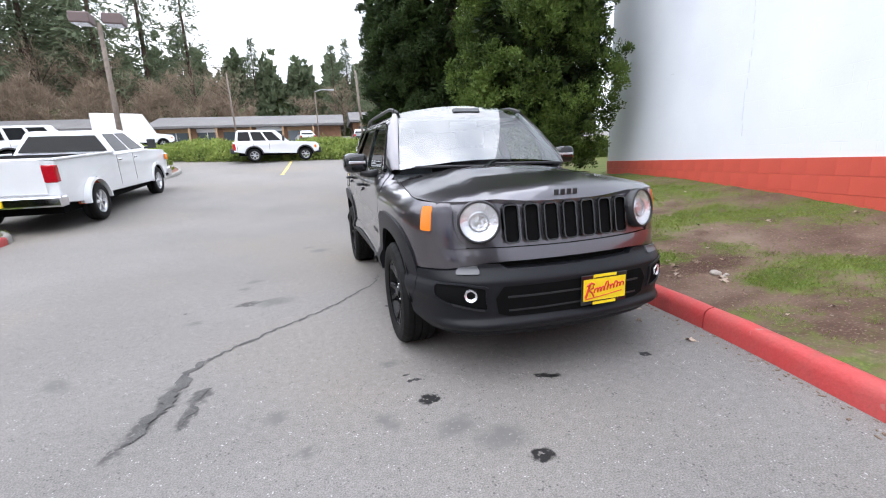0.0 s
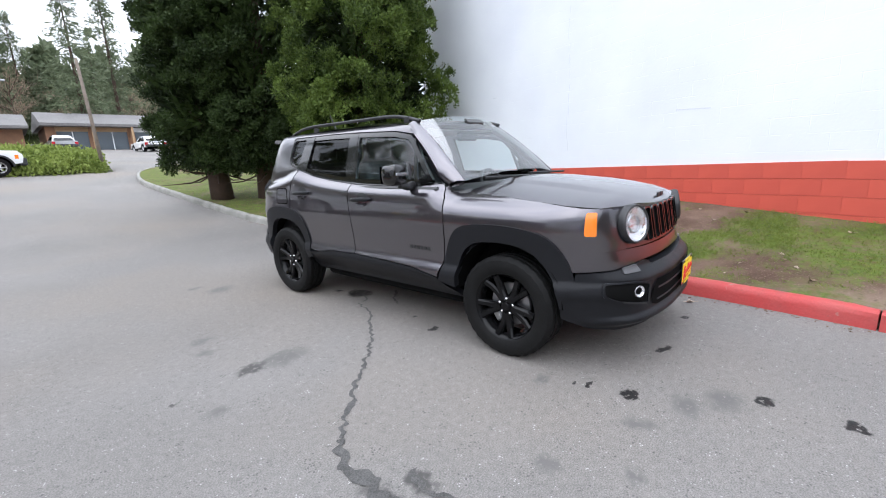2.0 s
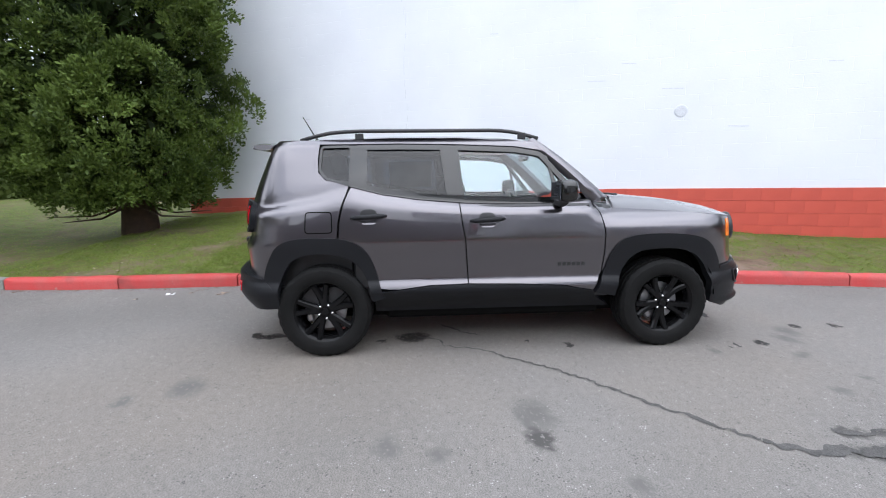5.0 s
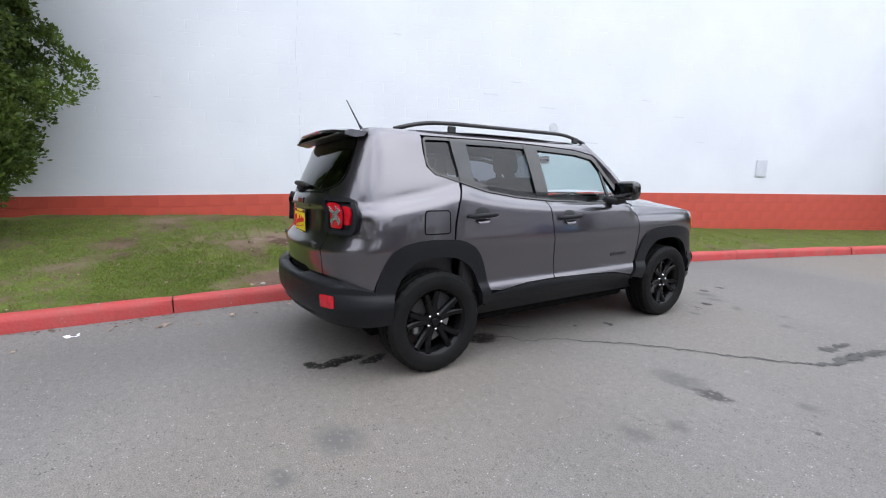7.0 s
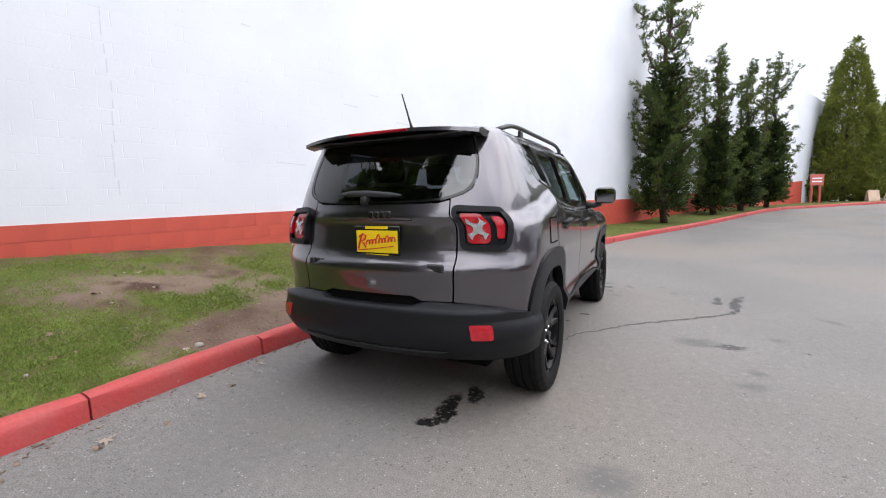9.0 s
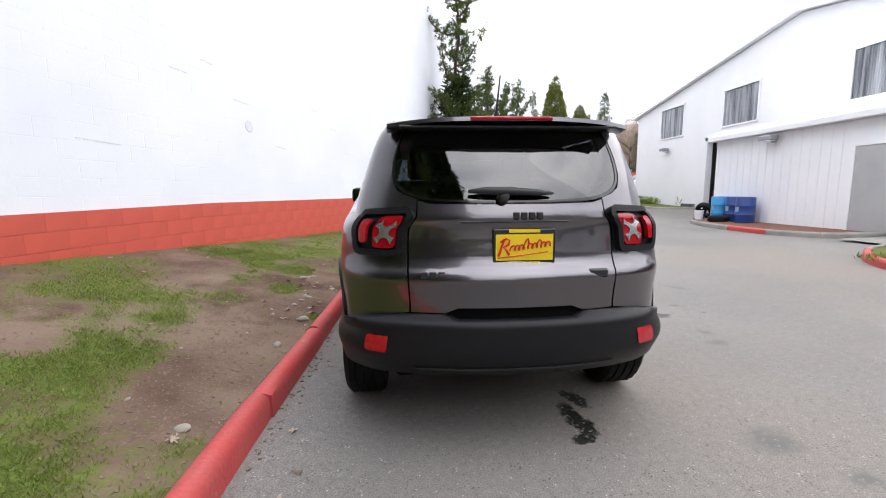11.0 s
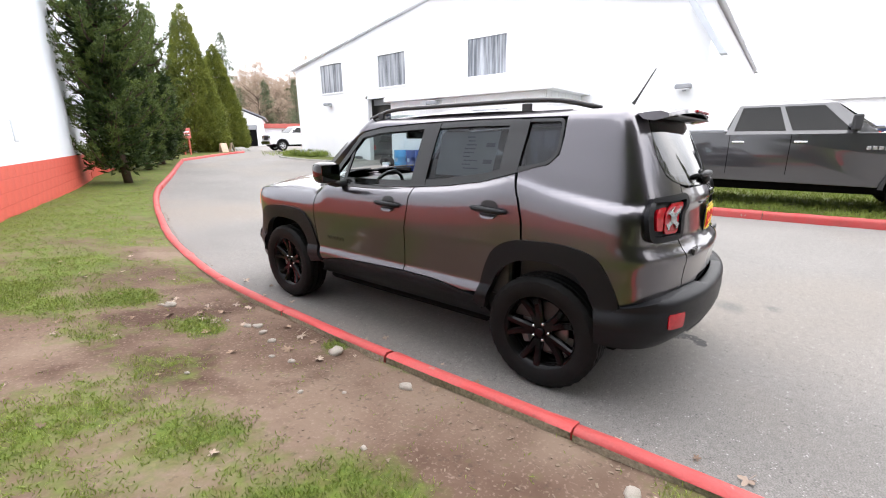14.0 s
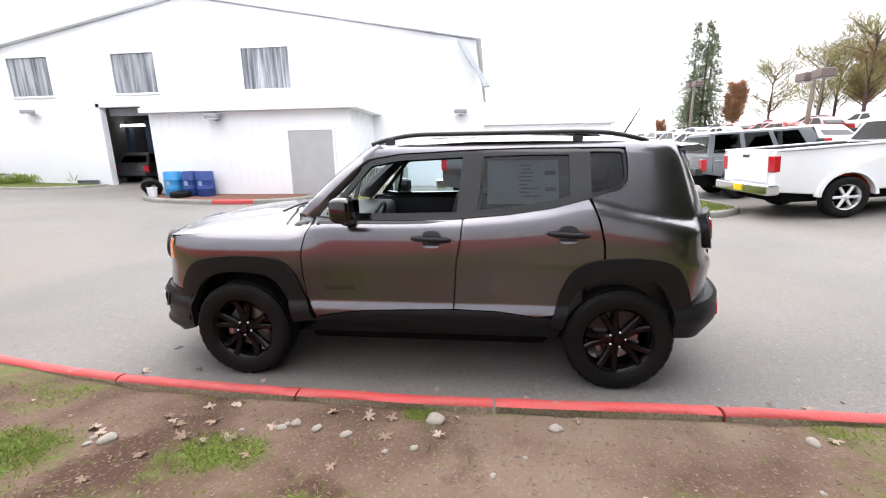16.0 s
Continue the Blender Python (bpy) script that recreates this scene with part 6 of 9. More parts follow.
# ---- trees ----
def foliage(name, dark, light, rough=0.6):
    """Leaf material: hue varies from leaf to leaf, some light passes through."""
    m = bpy.data.materials.new(name)
    m.use_nodes = True
    n, l = m.node_tree.nodes, m.node_tree.links
    b = n["Principled BSDF"]
    b.inputs["Roughness"].default_value = rough
    b.inputs["Specular IOR Level"].default_value = 0.25
    geo = n.new("ShaderNodeNewGeometry")
    no = n.new("ShaderNodeTexNoise")
    no.inputs["Scale"].default_value = 1.1
    l.new(geo.outputs["Position"], no.inputs["Vector"])
    ad = n.new("ShaderNodeMath")
    ad.operation = "MULTIPLY_ADD"
    l.new(geo.outputs["Random Per Island"], ad.inputs[0])
    ad.inputs[1].default_value = 0.55
    mr = n.new("ShaderNodeMapRange")
    mr.inputs[1].default_value, mr.inputs[2].default_value, mr.inputs[4].default_value = 0.35, 0.65, 0.5
    l.new(no.outputs[0], mr.inputs[0])
    l.new(mr.outputs[0], ad.inputs[2])
    mx = n.new("ShaderNodeMix")
    mx.data_type = "RGBA"
    l.new(ad.outputs[0], mx.inputs[0])
    mx.inputs[6].default_value, mx.inputs[7].default_value = rgb(dark), rgb(light)
    l.new(mx.outputs[2], b.inputs["Base Color"])
    tr = n.new("ShaderNodeBsdfTranslucent")
    l.new(mx.outputs[2], tr.inputs[0])
    ms = n.new("ShaderNodeMixShader")
    ms.inputs[0].default_value = 0.22
    l.new(b.outputs[0], ms.inputs[1])
    l.new(tr.outputs[0], ms.inputs[2])
    l.new(ms.outputs[0], n["Material Output"].inputs[0])
    return m


def unit(a):
    return a / np.maximum(1e-9, np.linalg.norm(a, axis=-1, keepdims=True))


def leaf_mesh(name, centres, aims, radii, per, length, width, spread, rng, material):
    """Kite-shaped leaves: per of them round every clump centre, pointing along its aim."""
    C = np.repeat(np.asarray(centres, float), per, axis=0)
    A = np.repeat(np.asarray(aims, float), per, axis=0)
    Rr = np.repeat(np.asarray(radii, float), per)[:, None]
    off = unit(rng.normal(size=C.shape)) * (rng.random((len(C), 1)) ** 0.45)
    base = C + off * Rr
    ax = unit(unit(A) + spread * rng.normal(size=C.shape) + 0.5 * off)
    sd = unit(np.cross(ax, rng.normal(size=C.shape)))
    s = rng.uniform(0.65, 1.35, (len(C), 1))
    L, Wd = length * s, width * s
    V = np.stack([base, base + ax * L * 0.55 + sd * Wd * 0.5, base + ax * L, base + ax * L * 0.5 - sd * Wd * 0.5], axis=1).reshape(-1, 3)
    me = bpy.data.meshes.new(name)
    nf = len(C)
    me.vertices.add(nf * 4)
    me.vertices.foreach_set("co", V.astype(np.float32).ravel())
    me.loops.add(nf * 4)
    me.loops.foreach_set("vertex_index", np.arange(nf * 4, dtype=np.int32))
    me.polygons.add(nf)
    me.polygons.foreach_set("loop_start", np.arange(0, nf * 4, 4, dtype=np.int32))
    me.update(calc_edges=True)
    me.materials.append(material)
    return me


def crown(name, me, parent):
    ob = new(name, me)
    ob.parent = parent
    return ob


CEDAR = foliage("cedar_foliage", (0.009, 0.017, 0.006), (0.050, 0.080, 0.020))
# lit outer puffs by colour; darker CEDAR serves as this crown's shaded inside
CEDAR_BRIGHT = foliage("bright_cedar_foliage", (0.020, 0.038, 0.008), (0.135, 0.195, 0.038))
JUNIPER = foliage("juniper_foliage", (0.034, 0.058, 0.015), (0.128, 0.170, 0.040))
THUJA = foliage("thuja_foliage", (0.062, 0.085, 0.014), (0.195, 0.215, 0.036))
# firs greyed and lightened: the haze over them is part of this colour
HAZY_FIR = foliage("hazy_fir_foliage", (0.060, 0.085, 0.045), (0.185, 0.215, 0.125))
TWIGS = foliage("bare_twigs", (0.20, 0.155, 0.115), (0.38, 0.30, 0.22), 0.9)
CATKIN = foliage("budding_twigs", (0.17, 0.15, 0.06), (0.30, 0.27, 0.13), 0.9)
# hillside twigs paler than the near ones: distance haze mixed into the colour
HAZY_HILL_TWIGS = foliage("hazy_hillside_twigs", (0.34, 0.26, 0.20), (0.52, 0.42, 0.34), 0.9)
RUST = foliage("rusty_foliage", (0.26, 0.13, 0.07), (0.42, 0.25, 0.15), 0.9)
IVY = foliage("ground_cover", (0.11, 0.155, 0.03), (0.30, 0.36, 0.09))


def cedar(at, height, radius, low, seed, clumps, label, trunk_r=0.24):
    """A dense cedar: reddish trunk, limbs, and clumps of short sprays on an uneven egg-shaped crown."""
    rng = np.random.default_rng(seed)
    root = thing("cedar_tree", at, label=label, category="tree", group="cedars behind the car")
    bm = bmesh.new()
    pts = [(0.10 * math.sin(k * 0.8 + seed), 0.08 * math.cos(k * 1.1 + seed), -0.15 + height * 0.92 * k / 9) for k in range(10)]
    add_tube(bm, pts, [trunk_r * (1.25 if k == 0 else 1.0 - 0.093 * k) for k in range(10)], 12)
    for k in range(26):
        z = low * 0.8 + (height * 0.8 - low) * k / 26
        a = k * 2.4 + seed
        r = radius * (1 - (z / height) ** 2 * 0.6) * 0.75
        add_tube(bm, [(0, 0, z), (r * 0.5 * math.cos(a), r * 0.5 * math.sin(a), z + 0.05), (r * math.cos(a), r * math.sin(a), z + 0.25)], [0.05, 0.035, 0.012], 5, False)
    for k in range(5):
        a = k * 1.3 + seed
        add_tube(bm, [(0, 0, low * 0.85), (0.7 * math.cos(a), 0.7 * math.sin(a), low * 0.55), (1.4 * math.cos(a), 1.4 * math.sin(a), low * 0.35 + 0.15)], [0.03, 0.018, 0.006], 5, False)
    part("trunk", bm, BARK, root, smooth=True)
    # rounded puffs of foliage on the outside, with dark gaps between them, over a sparse core
    puffs, each = clumps // 7, 11
    t = rng.random(puffs) ** 1.6
    z = low + (height - low) * t
    prof = np.interp(t, [0, 0.05, 0.18, 0.45, 0.75, 1.0], [0.60, 0.92, 1.0, 0.95, 0.68, 0.1])
    ang = rng.random(puffs) * 2 * math.pi
    lump = 1 + 0.12 * np.sin(ang * 3 + z * 1.3 + seed) + 0.09 * np.sin(ang * 5 - z * 2.1) + 0.05 * rng.normal(size=puffs)
    rr = radius * prof * lump * rng.uniform(0.70, 0.96, puffs)
    size = radius * rng.uniform(0.11, 0.22, puffs)
    out = np.stack([np.cos(ang), np.sin(ang), 0.55 + 0 * z], axis=1)
    P = np.repeat(np.stack([rr * np.cos(ang), rr * np.sin(ang), z], axis=1), each, axis=0)
    O = np.repeat(out, each, axis=0)
    dirs = unit(unit(O) * 0.75 + rng.normal(size=P.shape) * 0.85)
    C = P + dirs * (np.repeat(size, each) * rng.uniform(0.45, 1.0, len(P)))[:, None]
    A = dirs + np.array([[0, 0, 0.8]])
    core = clumps // 4
    tc = rng.random(core)
    ac, rc2 = rng.random(core) * 2 * math.pi, radius * np.interp(tc, [0, 0.2, 0.6, 1], [0.35, 0.55, 0.45, 0.05]) * np.sqrt(rng.random(core))
    C = np.concatenate([C, np.stack([rc2 * np.cos(ac), rc2 * np.sin(ac), low + (height - low) * tc], axis=1)])
    A = np.concatenate([A, np.stack([np.cos(ac), np.sin(ac), 0.3 + 0 * ac], axis=1)])
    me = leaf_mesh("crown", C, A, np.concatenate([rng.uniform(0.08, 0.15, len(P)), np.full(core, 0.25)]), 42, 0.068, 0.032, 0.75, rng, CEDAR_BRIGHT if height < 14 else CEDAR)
    crown("crown", me, root)
    # inner leaves in dark CEDAR: beneath the bright crown, shade put into colour
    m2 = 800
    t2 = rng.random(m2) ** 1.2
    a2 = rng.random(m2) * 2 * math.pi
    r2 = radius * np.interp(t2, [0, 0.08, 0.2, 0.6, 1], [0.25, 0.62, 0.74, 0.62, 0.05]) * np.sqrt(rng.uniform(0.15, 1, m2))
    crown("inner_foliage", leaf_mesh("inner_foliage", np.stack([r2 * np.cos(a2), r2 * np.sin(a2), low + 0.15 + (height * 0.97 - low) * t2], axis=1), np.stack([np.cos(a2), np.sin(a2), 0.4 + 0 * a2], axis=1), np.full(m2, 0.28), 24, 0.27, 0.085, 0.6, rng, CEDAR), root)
    return root


cedar((3.75, 14.85, gz(3.75, 14.85) + 0.12), 15, 1.5, 0.85, 3, 2700, "tall dark cedar with a thick brown trunk on the verge", 0.25)
cedar((4.75, 13.95, gz(4.75, 13.95) + 0.14), 16, 1.6, 0.90, 5, 2700, "tall cedar with bare lower twigs beside the verge kerb", 0.22)
cedar((5.88, 10.95, gz(5.9, 10.95) + 0.25), 11.6, 1.82, 0.75, 8, 4000, "broad bright green cedar close to the white wall", 0.26)


def juniper(at, height, seed, label, arms, wide, forks=0):
    """A twisted juniper: upswept arms in loose tiers, each carrying dense tufts, over a core coloured dark for shade.
    """
    rng = np.random.default_rng(seed)
    rnd = random.Random(seed)
    root = thing("juniper", at, label=label, category="tree", group="junipers along the white wall")
    bm = bmesh.new()
    C, A, Rr = [], [], []
    spine = [Vector((0.10 * math.sin(k * 1.7 + seed), 0.08 * math.cos(k * 1.3 + seed), height * k / 10)) for k in range(11)]
    add_tube(bm, spine, [0.13 * (1 - 0.08 * k) for k in range(11)], 8)
    part("trunk", bm, BARK, root, smooth=True)

    def tuft(c, d, size):
        """A rounded pad of short sprays that lean out and up."""
        for _ in range(max(5, int(30 * size / 0.3))):
            o = Vector((rnd.gauss(0, 1), rnd.gauss(0, 1), rnd.gauss(0, 0.55))).normalized()
            C.append(tuple(c + o * size * rnd.uniform(0.45, 1.0) + d * size * 0.5 * rnd.uniform(-1, 1)))
            A.append(tuple(o * 0.8 + d * 0.5 + Vector((0, 0, 0.8))))
            Rr.append(0.05)

    for k in range(arms):
        h = height * (0.05 + 0.86 * k / arms)
        a = k * 2.4 + seed + rnd.gauss(0, 0.35)
        high = h / height
        if high > 0.48 and k % 2:
            continue
        reach = wide * rnd.uniform(0.50, 0.82) * (0.8 + 0.2 * min(1.0, 6 * high))
        rise = 0.22 * reach + height * rnd.uniform(0.01, 0.04)
        if high > 0.48:
            # a few long upswept arms above, the rest short
            reach = wide * ((1.0 - 0.55 * high) * rnd.uniform(1.25, 1.7) if k % 6 == 0 else (1.15 - high) * rnd.uniform(0.45, 0.75))
            rise = 0.62 * reach
        p = [Vector((reach * q * math.cos(a + 0.25 * q), reach * q * math.sin(a + 0.25 * q), h + rise * q ** 2.2 - 0.12 * reach * math.sin(math.pi * q))) for q in (0, 0.25, 0.5, 0.75, 1.0)]
        limb = bmesh.new()
        add_tube(limb, p, [0.05, 0.042, 0.034, 0.024, 0.010], 6, False)
        part("branch", limb, BARK, root, smooth=True)
        m = max(3, int(reach / 0.20))
        for q in range(m):
            f = 0.28 + 0.72 * q / (m - 1)
            i0 = min(3, int(f * 4))
            c0 = p[i0].lerp(p[i0 + 1], f * 4 - i0)
            d = (p[i0 + 1] - p[i0]).normalized()
            side = Vector((-d.y, d.x, 0)) * rnd.uniform(-0.24, 0.24) * (1.25 - f)
            tuft(c0 + side + Vector((0, 0, 0.05)), d, rnd.uniform(0.14, 0.23) * (1.2 - 0.45 * f))
    for k in range(forks):
        # a second spire that leaves the trunk and turns straight up
        a = radians(62.4) + (math.pi if k % 2 else 0.0) + rnd.gauss(0, 0.2)
        r0, h0, h1 = wide * rnd.uniform(0.45, 0.7), height * rnd.uniform(0.30, 0.42), height * rnd.uniform(0.82, 0.98)
        p = [Vector((r0 * f * math.cos(a), r0 * f * math.sin(a), h0 + (h1 - h0) * g)) for f, g in ((0, 0), (0.6, 0.18), (0.9, 0.42), (1.0, 0.7), (1.1, 1.0))]
        limb = bmesh.new()
        add_tube(limb, p, [0.06, 0.05, 0.04, 0.03, 0.012], 6, False)
        part("branch", limb, BARK, root, smooth=True)
        for q in range(20):
            f = 0.12 + 0.88 * q / 19
            i0 = min(3, int(f * 4))
            c0 = p[i0].lerp(p[i0 + 1], f * 4 - i0)
            tuft(c0 + Vector((rnd.gauss(0, 0.10), rnd.gauss(0, 0.10), 0)) * (1.2 - f), (p[i0 + 1] - p[i0]).normalized(), rnd.uniform(0.11, 0.20) * (1.2 - 0.5 * f))
    for q in range(14):
        tuft(spine[9 - q // 4] + Vector((rnd.gauss(0, 0.10), rnd.gauss(0, 0.10), rnd.uniform(-0.4, 0.4))), Vector((0, 0, 1)), 0.17)
    for q in range(6):
        tuft(spine[10] + Vector((rnd.gauss(0, 0.05), rnd.gauss(0, 0.05), 0.12 - 0.16 * q)), Vector((0, 0, 1)), 0.12 + 0.02 * q)
    crown("crown", leaf_mesh("crown", C, A, Rr, 10, 0.085, 0.026, 0.55, rng, JUNIPER), root)
    # core leaves take the darker cedar colour to paint the shade within
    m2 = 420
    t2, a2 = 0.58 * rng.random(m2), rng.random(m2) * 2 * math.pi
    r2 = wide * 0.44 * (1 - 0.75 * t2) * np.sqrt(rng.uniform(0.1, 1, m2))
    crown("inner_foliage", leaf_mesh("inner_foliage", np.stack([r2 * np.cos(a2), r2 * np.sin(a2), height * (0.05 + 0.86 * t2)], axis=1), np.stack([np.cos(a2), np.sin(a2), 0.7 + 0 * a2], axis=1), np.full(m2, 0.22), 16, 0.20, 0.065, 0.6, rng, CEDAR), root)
    return root


def off_wall2(a, d):
    p = BEND - a * WALL2_U + d * WALL2_N
    return (p.x, p.y, gz(p.x, p.y) + 0.14)


juniper(off_wall2(-1.6, 1.25), 10.2, 11, "dark twisted juniper with upswept arms against the wall", 84, 1.75)
juniper(off_wall2(3.0, 1.1), 6.9, 12, "leaning juniper with two spires against the wall", 46, 1.45, 2)
juniper(off_wall2(5.6, 1.3), 6.6, 13, "ragged juniper with pale bare stems", 34, 1.2, 1)
juniper(off_wall2(9.6, 1.1), 7.6, 14, "dark juniper at the end of the row", 50, 1.6, 1)


def cone_hedge(at, height, radius, seed, label):
    rng = np.random.default_rng(seed)
    root = thing("conical_hedge_tree", at, label=label, category="tree", group="clipped conical trees")
    part("trunk", tube([(0, 0, -0.1), (0, 0, height * 0.85)], [0.16, 0.03], 8), BARK, root)
    n = 5200
    t = 1 - np.sqrt(rng.random(n)) * 0.999
    ang = rng.random(n) * 2 * math.pi
    r = radius * np.minimum(1.0, 0.72 + 3.0 * t) * (1 - t) ** 0.8 * (1 + 0.05 * rng.normal(size=n) + 0.05 * np.sin(ang * 4 + t * 9)) * np.sqrt(rng.uniform(0.55, 1, n))
    z = 0.1 + t * height
    C = np.stack([r * np.cos(ang), r * np.sin(ang), z], axis=1)
    A = np.stack([np.cos(ang), np.sin(ang), 1.2 + 0 * z], axis=1)
    crown("crown", leaf_mesh("crown", C, A, np.full(n, 0.17), 14, 0.17, 0.060, 0.60, rng, THUJA), root)
    return root


cone_hedge((-10.9, -29.6, 0.5), 10.8, 2.6, 21, "tall clipped conical evergreen by the lane")
cone_hedge((-14.7, -33.2, 0.5), 9.1, 2.4, 22, "second clipped conical evergreen by the lane")


def fir_mesh(seed, height, radius, bare, tiers=34):
    """Trunk bmesh and crown mesh of a fir with drooping, gappy branches."""
    rng = np.random.default_rng(seed)
    bm = bmesh.new()
    add_tube(bm, [(0, 0, -0.5), (0.1, 0, height * 0.5), (0, 0, height)], [height * 0.013, height * 0.008, 0.02], 7)
    C, A, Rr = [], [], []
    for k in range(tiers):
        t = k / tiers
        z = height * (bare + (0.98 - bare) * t)
        reach = radius * (1 - t) ** 0.75 * (0.6 + 0.4 * min(1, t * 6))
        nb = 7 if t < 0.8 else 5
        for b in range(nb):
            if rng.random() < 0.30:
                continue
            a = b * 2 * math.pi / nb + k * 1.9 + rng.normal() * 0.25
            rr = reach * rng.uniform(0.65, 1.2)
            m = max(3, int(rr / 0.55))
            for q in range(m):
                f = (q + 0.6) / m
                C.append((rr * f * math.cos(a), rr * f * math.sin(a), z - 0.28 * rr * f + 0.12 * rr * f * f))
                A.append((math.cos(a), math.sin(a), -0.35))
                Rr.append(0.22 + 0.20 * (1 - f))
    me = leaf_mesh("crown", C, A, Rr, 9, 0.75, 0.13, 0.55, rng, HAZY_FIR)
    return bm, me


def fir(seed, height, radius, bare, label):
    root = thing("fir_tree", (0, 0, 0), label=label, category="tree", group="distant firs")
    bm, me = fir_mesh(seed, height, radius, bare)
    part("trunk", bm, BARK, root)
    crown("crown", me, root)
    return root


def bare_tree(seed, height, spread, material, label, dens=8, category="tree", group="distant bare trees"):
    """A leafless broad tree: limbs and a haze of fine twigs."""
    rng = np.random.default_rng(seed)
    rnd = random.Random(seed)
    root = thing("bare_tree", (0, 0, 0), label=label, category=category, group=group)
    bm = bmesh.new()
    add_tube(bm, [(0, 0, -0.5), (0.1, 0.1, height * 0.35), (0, 0, height * 0.75)], [height * 0.016, height * 0.011, 0.03], 7)
    C, A, Rr = [], [], []
    for k in range(30):
        z = height * rnd.uniform(0.15, 0.7)
        a = rnd.uniform(0, 6.283)
        r = spread * rnd.uniform(0.5, 1.0) * (1 - 0.35 * abs(z / height - 0.4))
        top = z + height * rnd.uniform(0.1, 0.28)
        p = [Vector((0, 0, z)), Vector((r * 0.5 * math.cos(a), r * 0.5 * math.sin(a), (z + top) / 2 + 0.1)), Vector((r * math.cos(a), r * math.sin(a), top))]
        add_tube(bm, p, [0.06, 0.04, 0.012], 4, False)
        for q in range(9):
            f = 0.3 + 0.7 * q / 8
            c = p[0].lerp(p[2], f)
            C.append((c.x, c.y, c.z))
            A.append((math.cos(a) * 0.5, math.sin(a) * 0.5, 1.0))
            Rr.append(spread * 0.16)
    part("trunk", bm, BARK, root)
    crown("crown", leaf_mesh("crown", C, A, Rr, dens, 0.95, 0.040, 0.55, rng, material), root)
    return root


def place(protos, spots, seed):
    """Stands copies of the prototypes on the spots (x, y, scale); the first of each prototype is moved there."""
    rnd = random.Random(seed)
    used = set()
    for k, (x, y, s) in enumerate(spots):
        p = protos[k % len(protos)]
        rz = rnd.uniform(0, 360)
        if id(p) not in used:
            used.add(id(p))
            p.matrix_basis = pose(x, y, gz(x, y) - 0.3, 0, 0, rz)
            p.scale = (s, s, s)
        else:
            ob = copy_thing(p, pose(x, y, gz(x, y) - 0.3, 0, 0, rz))
            ob.scale = (s, s, s)


firs = [fir(31, 24, 4.6, 0.10, "tall dark fir in the woods beyond the lane"), fir(32, 28, 4.2, 0.22, "tall thin-crowned fir with a bare lower trunk"), fir(33, 18, 3.8, 0.05, "dense young fir at the wood's edge")]
rr = random.Random(41)
near_firs = [(-54, 66, 1.6), (-47, 80, 1.6), (-49, 64, 1.5), (-36, 82, 1.7), (-44, 72, 1.6), (-30, 84, 1.6), (-40, 76, 1.5), (-23, 88, 1.35), (-56, 74, 1.6), (-27, 80, 1.5), (-17, 90, 1.15), (-34, 88, 1.6), (-64, 68, 1.6), (-52, 88, 1.7), (-20, 98, 1.2), (-42, 94, 1.7), (-60, 84, 1.7), (-66, 92, 1.7)]
back = [(x + rr.uniform(-2, 2), 104 + rr.uniform(-5, 10), rr.uniform(0.55, 0.85)) for x in range(-14, 64, 3)]
far_left = [(-34 + rr.uniform(-16, 14), -66 - rr.uniform(0, 26), rr.uniform(0.45, 0.75)) for _ in range(9)]
place(firs, near_firs + [(11.5, 66, 0.78), (17.0, 74, 0.8)] + back + far_left + [(-46, 28.4, 0.46), (-45.5, 26.9, 0.42), (-47.5, 29.6, 0.50), (-47.0, 27.6, 0.47)], 42)
bares = [bare_tree(51, 13, 5.0, TWIGS, "leafless brown tree among the firs"), bare_tree(52, 11, 4.5, TWIGS, "leafless brown tree behind the shops")]
place(bares, [(-33, 77, 1.0), (-29, 79, 1.1), (-25, 78, 1.05), (-20, 80, 1.0), (-15, 81, 0.9), (-38, 82, 1.1), (-10, 82, 0.9), (2, 92, 0.8), (9, 94, 0.85), (16, 92, 0.8), (24, 94, 0.85), (-50, 58, 1.0)]
      + [(-16 - 6 * k + rr.uniform(-2, 2), -62 - rr.uniform(0, 14), rr.uniform(0.85, 1.2)) for k in range(11)], 52)
buds = [bare_tree(54, 12, 4.2, CATKIN, "budding olive tree by the far car park", 12, group="budding trees")]
place(buds, [(-40, 40, 1.0), (-36, 43, 1.05), (-33, 47, 0.95), (-44.6, 34.5, 0.75), (-45.4, 39.7, 0.85), (-47, 42.5, 0.9), (-30, 50, 0.9)], 53)
rust = [bare_tree(55, 10, 1.15, RUST, "narrow rust-brown tree by the far car park", 45, group="rust-brown trees")]
place(rust, [(-44.2, 30.8, 0.72), (-45.9, 44.3, 1.05), (-43.4, 23.4, 0.36)], 54)

